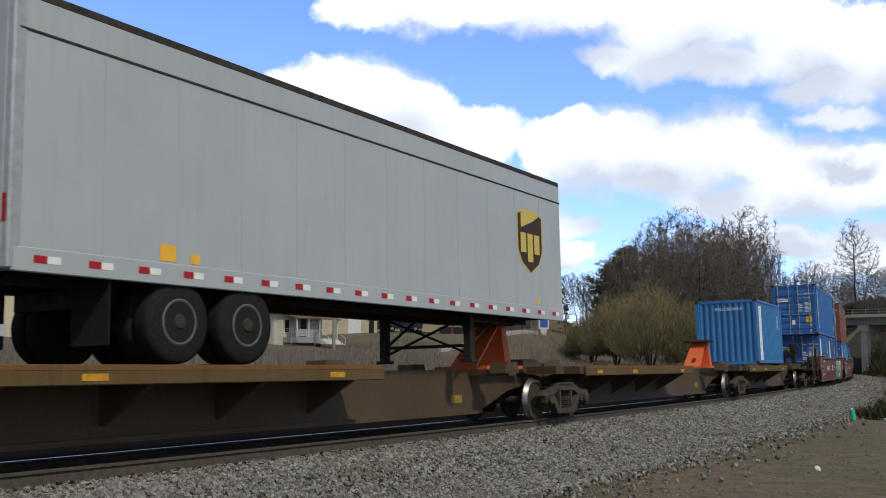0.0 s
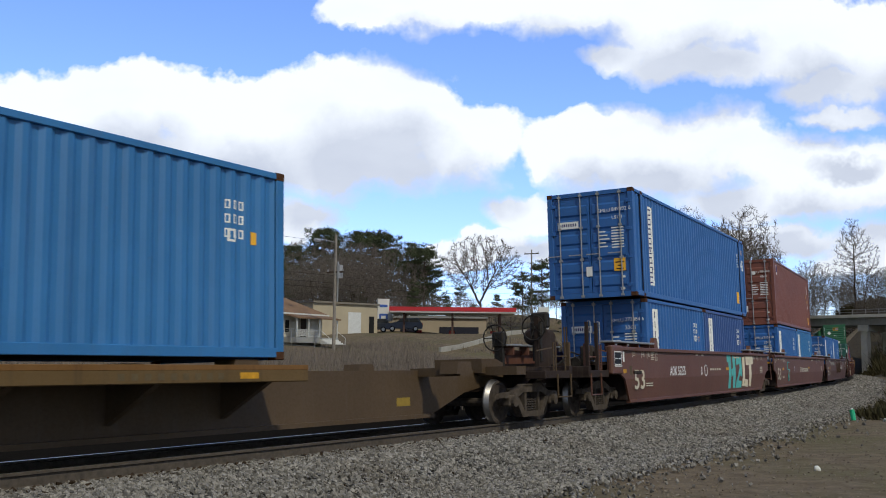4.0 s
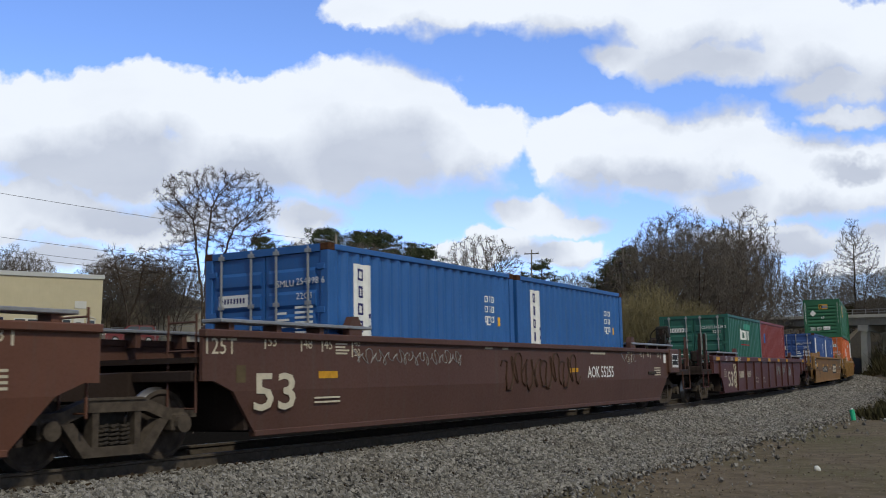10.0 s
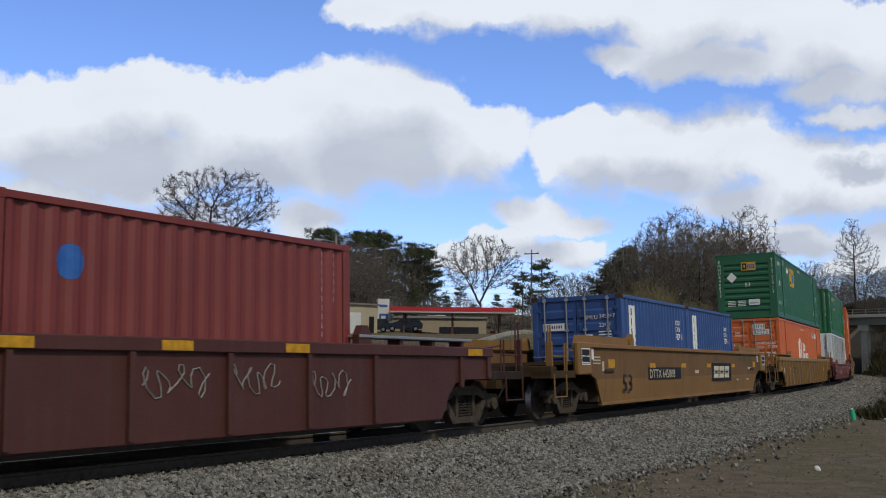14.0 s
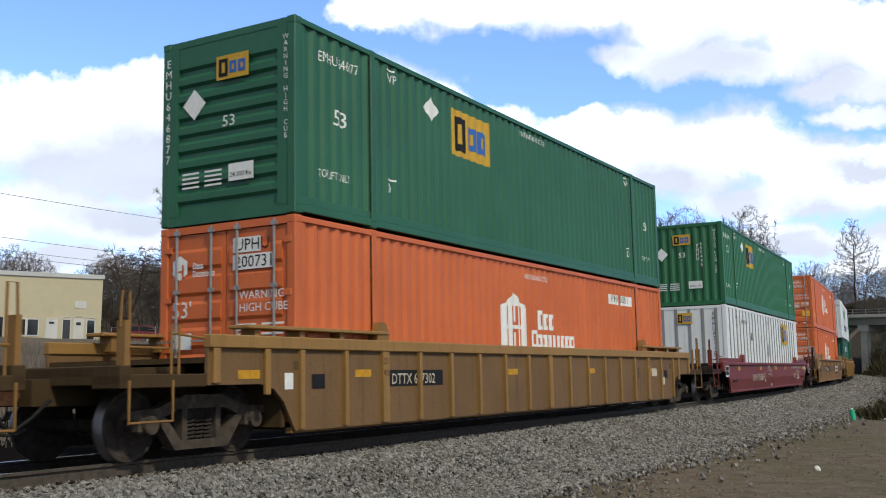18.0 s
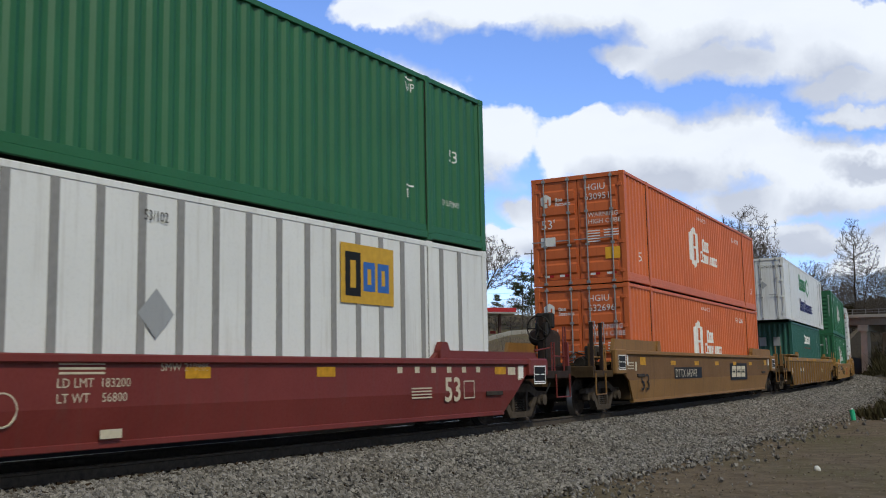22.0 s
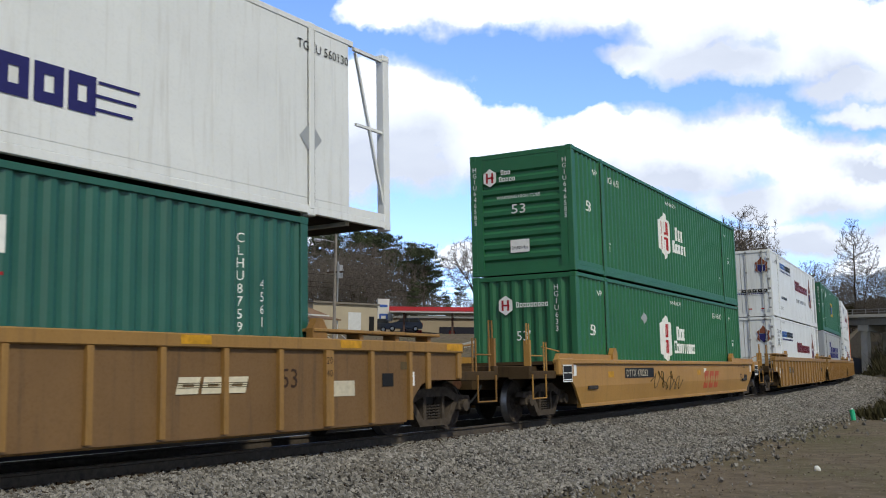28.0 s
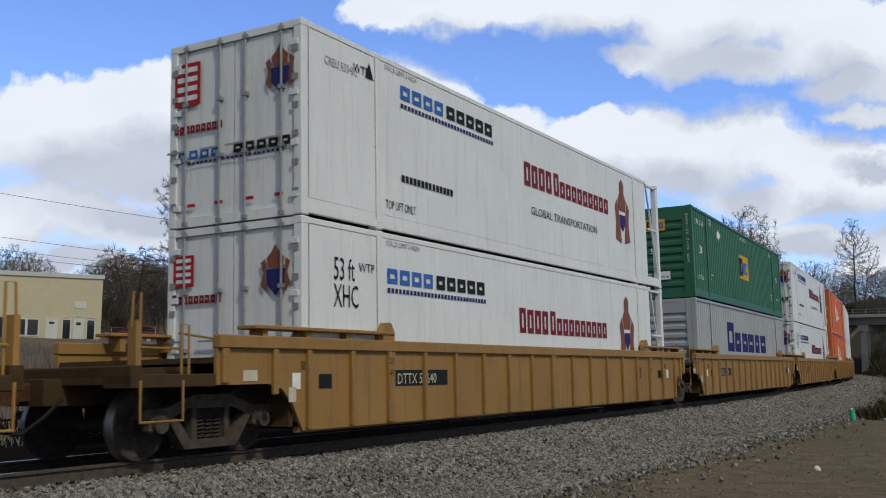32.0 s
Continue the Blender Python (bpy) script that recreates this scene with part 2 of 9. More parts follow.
def letters(words, size, x, z, align="LEFT", down=False, wide=1.0, bold=0.0):
    """Written words as a flat mesh, baseline at z; down: one letter below the other."""
    out = bmesh.new()
    rows = list(words) if down else [words]
    for i, row in enumerate(rows):
        if not row.strip():
            continue
        cu = bpy.data.curves.new("letters", "FONT")
        cu.body, cu.size, cu.align_x, cu.resolution_u, cu.offset = row, size / 0.7, "CENTER" if down else align, 2, bold
        ob = bpy.data.objects.new("letters", cu)
        me = bpy.data.meshes.new_from_object(ob)
        b = bmesh.new()
        b.from_mesh(me)
        b.transform(Matrix.Translation((x, 0, z - i * size * 1.3)) @ Matrix.Rotation(radians(90), 4, "X") @ Matrix.Diagonal((wide, 1, 1, 1)))
        add(out, b)
        bpy.data.objects.remove(ob)
        bpy.data.curves.remove(cu)
        bpy.data.meshes.remove(me)
    return out


def bars(x, z, w, h, n, gap=0.2, small=0.78, seed=1):
    """A word that is not written out: a row of plain upright blocks, the first taller."""
    step = w / n
    return rects(*[(x + i * step, z, step * (1 - gap), h if i == 0 else h * small) for i in range(n)])


def hollow(x, z, w, h, t):
    """A hollow block: outline w by h, its strokes t thick."""
    bm = bmesh.new()
    t = min(t, w * 0.42, h * 0.42)
    quads(bm, [(x, 0, z), (x + w, 0, z), (x + w, 0, z + h), (x, 0, z + h), (x + t, 0, z + t), (x + w - t, 0, z + t), (x + w - t, 0, z + h - t), (x + t, 0, z + h - t)],
          [(i, (i + 1) % 4, (i + 1) % 4 + 4, i + 4) for i in range(4)])
    return bm


def name_blocks(thing, name, x, z, w, h, n, material, surface, label="", gap=0.22, small=0.74, stroke=0.3, lean=0.0):
    """A name that is not spelt out: n hollow blocks, each a part; surface is a side's profile, or the plane of an end."""
    step = w / n
    for i in range(n):
        hh = h if i == 0 else h * small
        bm = hollow(x + i * step, z, step * (1 - gap), hh, step * (1 - gap) * stroke)
        if lean:
            for v in bm.verts:
                v.co.x += (v.co.z - z) * lean
        if isinstance(surface, tuple):
            side_mark(thing, name, bm, material, surface, label)
        else:
            end_mark(thing, name, bm, material, surface, label)


def joined(*bms):
    out = bms[0]
    for b in bms[1:]:
        add(out, b)
    return out


def wrap(bm, prof):
    """Lay a flat shape on the corrugated sheet prof = (breaks, function of x)."""
    breaks, f = prof
    xs = [v.co.x for v in bm.verts]
    lo, hi = min(xs), max(xs)
    for b in breaks:
        if lo + 1e-4 < b < hi - 1e-4:
            bmesh.ops.bisect_plane(bm, geom=bm.verts[:] + bm.edges[:] + bm.faces[:], dist=1e-5, plane_co=(b, 0, 0), plane_no=(1, 0, 0))
    for v in bm.verts:
        v.co.y = f(v.co.x)
    return bm


def side_mark(thing, name, bm, material, prof, label=""):
    return part(name, wrap(bm, prof), material, thing, label)


END = Matrix.Rotation(radians(-90), 4, "Z")


def end_mark(thing, name, bm, material, x, label="", lift=0.005):
    """x: the end's plane. In the shape, x runs from the thing's far side to its near side, 0 in the middle."""
    return part(name, bm, material, thing, label, Matrix.Translation((x - lift, 0, 0)) @ END)


def flat(y):
    return ([], lambda x: y)


# ---- containers ----
def wave(x0, x1, y_out, depth, period=0.278):
    """Corrugated sheet: its break lines and its y at any x."""
    n = max(1, round((x1 - x0) / period))
    p = (x1 - x0) / n
    cut = [0.0, 0.26, 0.5, 0.76]
    breaks = [x0 + (i + c) * p for i in range(n) for c in cut] + [x1]

    def f(x):
        if x <= x0 or x >= x1:
            return y_out
        c = ((x - x0) / p) % 1.0
        g = 0 if c < 0.26 else (c - 0.26) / 0.24 if c < 0.5 else 1 if c < 0.76 else 1 - (c - 0.76) / 0.24
        return y_out + depth * g
    return breaks, f


def sheet(bm, breaks, f, z0, z1, sign=1):
    lo = [bm.verts.new((x, sign * f(x), z0)) for x in breaks]
    hi = [bm.verts.new((x, sign * f(x), z1)) for x in breaks]
    for i in range(len(breaks) - 1):
        bm.faces.new((lo[i], lo[i + 1], hi[i + 1], hi[i]))


MOVERS, WHEELS = [], []


def thing_at(name, u, pivot, label, category, group=""):
    ob = new(name)
    ob.empty_display_size = 0.5
    tagged(ob, label, category, group)
    MOVERS.append((ob, u, pivot))
    return ob


def container(u0, z, L, W, H, mat, label, end="doors", skin="corrugated", rod=GALV, rear_frame=False, group="shipping containers on the train", gap_mat=None):
    """A container whose leading end is at u0 on the train and whose floor is z above the rails. Local x runs to the rear; near side is -y."""
    box_ob = thing_at("shipping_container", u0 + L / 2, L / 2 * 0.96, label, "container", group)
    box_ob["z"] = 0
    a, w = L / 2, W / 2
    base = Matrix.Translation((0, 0, z))
    inner = 0.18
    big = L > 15
    rail_b = 0.26 if big else 0.16
    rail_t = 0.10
    rear = -0.9 if rear_frame else 0.0
    if skin == "corrugated":
        near = wave(-a + inner, a - inner, -w + 0.022, 0.036)
    else:
        near = ([-a + inner, a - inner], lambda x: -w + 0.012)
    for sgn in (1, -1):
        def build(bm, sgn=sgn):
            xs = [x for x in near[0] if x < a + rear - 0.01] + ([a - inner + rear] if rear else [near[0][-1]])
            xs = sorted(set(xs))
            sheet(bm, xs, near[1], rail_b, H - rail_t, sgn)
        part("side_panel", shape(("side_panel", skin, L, W, H, sgn, rear), build), mat, box_ob, "", base)
        part("top_rail", shape(("top_rail", L, W, H, sgn, rear), lambda bm: bevel_box(bm, -a + 0.06, a - 0.06 + rear, sgn * -w + (0 if sgn > 0 else -0.06), sgn * -w + (0.06 if sgn > 0 else 0), H - rail_t, H - 0.012, 0.008)), mat, box_ob, "", base)

        def rail(bm, sgn=sgn):
            y = -w * sgn
            bevel_box(bm, -a + 0.06, a - 0.06, min(y, y + 0.07 * sgn), max(y, y + 0.07 * sgn), 0.03, rail_b * (0.55 if big else 1), 0.008)
            if big:
                bevel_box(bm, -a + 0.06, a - 0.06, min(y + 0.012 * sgn, y + 0.06 * sgn), max(y + 0.012 * sgn, y + 0.06 * sgn), rail_b * 0.55, rail_b, 0.006)
        part("bottom_rail", shape(("bottom_rail", L, W, sgn), rail), mat, box_ob, "", base)
    part("roof", shape(("roof", L, W, H, rear), lambda bm: box(bm, -a + 0.06, a - 0.06 + rear, -w + 0.05, w - 0.05, H - 0.05, H - 0.02)), mat, box_ob, "", base)
    part("underside", shape(("underside", L, W), lambda bm: box(bm, -a + 0.06, a - 0.06, -w + 0.06, w - 0.06, 0.05, 0.12)), STEEL_DARK, box_ob, "", base)
    posts = [-a, a] + ([-6.096, 6.096] if big else [])
    if L == 13.716:
        posts += [-6.096, 6.096]
    for x in posts:
        wide = 0.16 if abs(x) > a - 0.01 else 0.12
        x0 = min(max(x - wide / 2, -a), a - wide)
        for sgn in (-1, 1):
            y0, y1 = (-w, -w + 0.15) if sgn < 0 else (w - 0.15, w)
            if abs(x) < a - 0.01:
                y0, y1 = (-w - 0.012, -w + 0.07) if sgn < 0 else (w - 0.07, w + 0.012)
            part("corner_post", shape(("corner_post", wide, y1 - y0, H), lambda bm: bevel_box(bm, 0, wide, 0, y1 - y0, 0.1, H - 0.1, 0.012)), mat, box_ob, "", base @ Matrix.Translation((x0, y0, 0)))
            for zz in (0, H - 0.118):
                if abs(x) > a - 0.01 and big and skin != "corrugated":
                    pass

                def cast(bm):
                    bevel_box(bm, 0, 0.178, 0, 0.162, 0, 0.118, 0.014)
                    for q in (0.05, 0.128):
                        box(bm, q - 0.02, q + 0.02, -0.003, 0.0, 0.035, 0.085)
                part("corner_casting", shape(("corner_casting",), cast), RUST if mat in (SEA_BLUE, SEA_BLUE_LIGHT, SEA_BLUE_DARK) and not big else mat, box_ob, "",
                     base @ Matrix.Translation((min(max(x - 0.089, -a - 0.004), a - 0.174), -w - 0.005 if sgn < 0 else w - 0.157, zz)))
    if len(posts) > 2:
        for x in (-6.096, 6.096):
            part("post_gap", shape(("post_gap", H), lambda bm: [box(bm, q, q + 0.022, 0, 0.02, rail_b, H - 0.1) for q in (-0.085, 0.063)]), STEEL_DARK, box_ob, "", base @ Matrix.Translation((x, -w + 0.012, 0)))
    # ends
    front_x = -a
    for sgn in (-1, 1):
        kind = end if sgn < 0 else "plain"
        xe = front_x if sgn < 0 else a + rear

        def endwall(bm, kind=kind):
            if kind == "ribbed":          # horizontal swages between two side boards
                n = 8
                lo, hi = 0.32, H - 0.5
                prof = [(0.05, 0.14)]
                for i in range(n):
                    zc = lo + (hi - lo) * i / n
                    st = (hi - lo) / n
                    prof += [(0.05, zc), (0.012, zc + st * 0.2), (0.012, zc + st * 0.55), (0.05, zc + st * 0.75)]
                prof += [(0.05, hi), (0.012, hi + 0.05), (0.012, H - 0.1)]
                r0 = [bm.verts.new((x, -w + 0.32, zz)) for x, zz in prof]
                r1 = [bm.verts.new((x, w - 0.32, zz)) for x, zz in prof]
                for i in range(len(prof) - 1):
                    bm.faces.new((r0[i], r0[i + 1], r1[i + 1], r1[i]))
            else:
                b = bmesh.new()
                if skin == "posts" or kind == "posts":
                    sheet(b, [-w + 0.15, w - 0.15], lambda y: 0.02, 0.14, H - 0.1)
                else:
                    pr = wave(-w + 0.15, w - 0.15, 0.015, 0.045, 0.25 if not big else 0.27)
                    sheet(b, pr[0], pr[1], 0.14, H - 0.1)
                add(bm, b, Matrix.Rotation(radians(-90), 4, "Z"))
        place = base @ Matrix.Translation((xe, 0, 0)) @ (Matrix.Identity(4) if sgn < 0 else Matrix.Rotation(math.pi, 4, "Z"))
        if kind == "doors":
            doors(box_ob, base @ Matrix.Translation((xe, 0, 0)), w, H, mat, rod, skin)
        else:
            part("end_panel", shape(("end_panel", kind, skin == "posts", W, H), endwall), mat, box_ob, "", place)
            for z0, z1 in ((0.0, 0.14), (H - 0.12, H - 0.015)):
                part("end_rail", shape(("end_rail", W, z0, z1), lambda bm: box(bm, 0.005, 0.1, -w + 0.15, w - 0.15, z0, z1)), mat, box_ob, "", place)
            if kind == "ribbed":
                for y0 in (-w + 0.15, w - 0.32):
                    part("end_board", shape(("end_board", W, H, y0), lambda bm: box(bm, 0.0, 0.05, y0, y0 + 0.17, 0.14, H - 0.12)), mat, box_ob, "", place)
    if skin == "posts":
        n = int((L - 0.6) / 0.61)
        for i in range(n):
            x = -a + 0.45 + i * 0.61
            part("panel_post", shape(("panel_post", H), lambda bm: bevel_box(bm, 0, 0.115, -0.014, 0.02, rail_b, H - rail_t, 0.006)), GREY_INK, box_ob, "", base @ Matrix.Translation((x, -w + 0.006, 0)))
        for i in range(5):
            y = -w + 0.3 + i * (W - 0.72) / 4
            part("panel_post", shape(("end_post", H), lambda bm: bevel_box(bm, -0.014, 0.02, 0, 0.10, 0.14, H - 0.1, 0.006)), GREY_INK, box_ob, "", base @ Matrix.Translation((-a + 0.012, y, 0)))
    if skin == "smooth":
        n = int((L - 0.5) / 1.22)
        for i in range(1, n + 1):
            x = -a + i * 1.22
            part("panel_seam", shape(("panel_seam", H), lambda bm: bevel_box(bm, 0, 0.05, -0.004, 0.01, rail_b, H - rail_t, 0.002)), mat, box_ob, "", base @ Matrix.Translation((x, -w + 0.012, 0)))
    if rear_frame:
        def brace(bm):
            for y in (-w + 0.05, w - 0.05):
                tube(bm, (a - 0.08, y, 0.1), (a - 0.08, y, H - 0.1), 0.05, 4)
                tube(bm, (a - 0.9, y, H - 0.1), (a - 0.08, y, H - 0.1), 0.04, 4)
                tube(bm, (a - 0.1, y, H * 0.55), (a - 0.85, y, H * 0.55), 0.03, 4)
                tube(bm, (a - 0.85, y, H - 0.15), (a - 0.12, y, H * 0.12), 0.03, 4)
            bevel_box(bm, a - 0.75, a - 0.35, -0.5, 0.5, 0.15, 1.0, 0.03)
        part("cooling_unit_frame", shape(("cooling_unit_frame", L, H), brace), mat, box_ob, "open steel frame round the cooling unit", base)
    return box_ob, near, base


def doors(box_ob, base, w, H, mat, rod, skin):
    """Two doors with lock rods, handles, hinges and a gasket line, in the leading end."""
    for sgn in (-1, 1):
        def leaf(bm):
            box(bm, 0.03, 0.08, 0.012, w - 0.16, 0.15, H - 0.13)
        place = base if sgn > 0 else base @ Matrix.Diagonal((1, -1, 1, 1))
        d = part("door", shape(("door", w, H, skin, sgn), lambda bm: (leaf(bm), bmesh.ops.scale(bm, vec=(1, sgn, 1), verts=bm.verts[:]))), mat, box_ob, "", base)
        if skin == "corrugated":
            st = (H - 0.55) / 6
            for i in range(6):
                part("door_swage", shape(("door_swage", w, H, sgn), lambda bm: prism(bm, [(0.03, 0), (0.004, 0.05), (0.004, st - 0.13), (0.03, st - 0.08)], min(sgn * 0.08, sgn * (w - 0.24)), max(sgn * 0.08, sgn * (w - 0.24)))), mat, d, "", (0, 0, 0.28 + i * st))
        for k, y in enumerate((0.25, w - 0.36)):
            def bar(bm):
                tube(bm, (-0.02, 0, 0.03), (-0.02, 0, H - 0.03), 0.019, 8)
                for zc in (0.05, H * 0.36, H * 0.66, H - 0.1):
                    box(bm, -0.045, 0.03, -0.045, 0.045, zc - 0.03, zc + 0.03)
                box(bm, -0.05, -0.03, 0.0, 0.36, H * 0.40 - 0.0, H * 0.40 + 0.028)
            part("lock_rod", shape(("lock_rod", H), bar), rod, d, "", Matrix.Translation((0, sgn * y, 0)))
        for i in range(4):
            zc = 0.3 + i * (H - 0.65) / 3
            part("hinge", shape(("hinge",), lambda bm: bevel_box(bm, -0.012, 0.03, -0.09, 0.05, -0.045, 0.045, 0.006)), mat, d, "", Matrix.Translation((0.0, sgn * (w - 0.15), zc)))

    def frame_bars(bm):
        box(bm, 0.0, 0.14, -w + 0.15, w - 0.15, 0.0, 0.14)
        box(bm, 0.0, 0.14, -w + 0.15, w - 0.15, H - 0.12, H - 0.01)
        box(bm, 0.10, 0.12, -w + 0.15, w - 0.15, 0.14, H - 0.12)
    part("door_frame", shape(("door_frame", w, H), frame_bars), mat, box_ob, "", base)


# ---- bogies ----
def truck(car, u_car, x, wheels=True):
    """A two-axle bogie under the car, its centre x along it."""
    def bolster(bm):
        bevel_box(bm, -0.22, 0.22, -0.98, 0.98, 0.42, 0.68, 0.03)
        tube(bm, (0, 0, 0.6), (0, 0, 0.78), 0.2, 12)
    t = part("truck", shape(("bogie_bolster",), bolster), STEEL_DARK, car, "two-axle bogie of grimy cast steel", (x, 0, 0))

    def frame_side(bm):
        y0, y1 = -0.09, 0.07
        top = [(-1.2, 0.50), (-1.16, 0.60), (-0.75, 0.62), (-0.42, 0.74), (0.42, 0.74), (0.75, 0.62), (1.16, 0.60), (1.2, 0.50),
               (0.72, 0.48), (0.40, 0.60), (-0.40, 0.60), (-0.72, 0.48)]
        prism(bm, top, y0, y1)
        prism(bm, [(-0.40, 0.735), (0.40, 0.735), (0.34, 0.765), (-0.34, 0.765)], y0 - 0.02, y1)
        prism(bm, [(-0.76, 0.50), (-0.60, 0.50), (-0.36, 0.22), (0.36, 0.22), (0.60, 0.50), (0.76, 0.50), (0.46, 0.11), (-0.46, 0.11)], y0, y1)
        for q in (-1, 1):
            prism(bm, [(q * 0.34, 0.2), (q * 0.25, 0.2), (q * 0.25, 0.62), (q * 0.34, 0.62)], y0 + 0.01, y1 - 0.01)
            bevel_box(bm, q * 0.92 - 0.13, q * 0.92 + 0.13, y0 - 0.03, y1, 0.33, 0.56, 0.03)
            tube(bm, (q * 0.92, y0 - 0.09, 0.43), (q * 0.92, y0, 0.43), 0.11, 12)
    for sgn in (-1, 1):
        part("side_frame", shape(("side_frame",), frame_side), BOGIE_CAST, t, "", Matrix.Translation((0, -1.02, 0)) if sgn < 0 else Matrix.Translation((0, 1.02, 0)) @ Matrix.Rotation(math.pi, 4, "Z"))

        for i in (-1, 0, 1):
            def coil(bm):
                bent(bm, [(0.058 * math.cos(k * 0.9), 0.058 * math.sin(k * 0.9), 0.22 + 0.0069 * k) for k in range(36)], 0.016, 5)
            part("spring", shape(("spring",), coil), STEEL_DULL, t, "", (i * 0.15, sgn * 1.03, 0))

    def pair(bm):
        for q in (-1, 1):
            b = bmesh.new()
            lathe(b, [(0.08, 0.685), (0.30, 0.70), (0.36, 0.685), (0.455, 0.685), (0.452, 0.715), (0.425, 0.728), (0.42, 0.815), (0.37, 0.82), (0.34, 0.79), (0.16, 0.775), (0.13, 0.83), (0.09, 0.83)], 40)
            add(bm, b, Matrix.Identity(4) if q > 0 else Matrix.Rotation(math.pi, 4, "Z"))
        tube(bm, (0, -1.0, 0), (0, 1.0, 0), 0.08, 12)
    me = shape(("wheelset",), pair)
    if len(me.materials) == 0:
        me.materials.append(WHEEL_FACE)
        me.materials.append(STEEL_BRIGHT)
        for poly in me.polygons:
            c = poly.center
            r = math.hypot(c.x, c.z)
            if 0.415 < r and 0.70 < abs(c.y) < 0.82 or r > 0.43:
                poly.material_index = 1
            poly.use_smooth = r > 0.415
    for q in (-0.905, 0.905):
        ob = new("wheelset", me)
        ob.parent = t
        ob.matrix_basis = Matrix.Translation((q, 0, 0.42))
        WHEELS.append((ob, u_car + x + q, q))
    return t


def coupler(car, x, sgn):
    def build(bm):
        bevel_box(bm, min(0, sgn * 0.62), max(0, sgn * 0.62), -0.09, 0.09, 0.72, 0.95, 0.02)
        prism(bm, [(sgn * 0.55, 0.70), (sgn * 0.86, 0.70), (sgn * 0.92, 0.80), (sgn * 0.92, 0.92), (sgn * 0.86, 1.0), (sgn * 0.55, 1.0)], -0.16, 0.13)
    part("coupler", shape(("coupler", sgn), build), RUST, car, "", (x, 0, 0))

    def hose(bm):
        bent(bm, [(sgn * 0.2, -0.45, 0.75), (sgn * 0.45, -0.45, 0.55), (sgn * 0.7, -0.4, 0.38), (sgn * 0.9, -0.3, 0.42)], 0.022)
    part("air_hose", shape(("air_hose", sgn), hose), RUBBER, car, "", (x, 0, 0))


def brake_wheel(car, x, y, z, mat=STEEL_DARK):
    def build(bm):
        n = 20
        pts = [(0.0, 0.28 * math.cos(i * 2 * math.pi / n), 0.28 * math.sin(i * 2 * math.pi / n)) for i in range(n + 1)]
        bent(bm, pts, 0.017, 5)
        for i in range(5):
            tube(bm, (0.03, 0, 0), pts[i * 4], 0.012, 5)
        tube(bm, (-0.02, 0, 0), (0.2, 0, 0), 0.03, 8)
        bevel_box(bm, 0.1, 0.28, -0.14, 0.14, -0.2, 0.14, 0.03)
        box(bm, 0.14, 0.24, -0.1, 0.1, -0.75, -0.2)
    part("brake_wheel", shape(("brake_wheel",), build), mat, car, "spoked hand-brake wheel on its stand", (x, y, z))


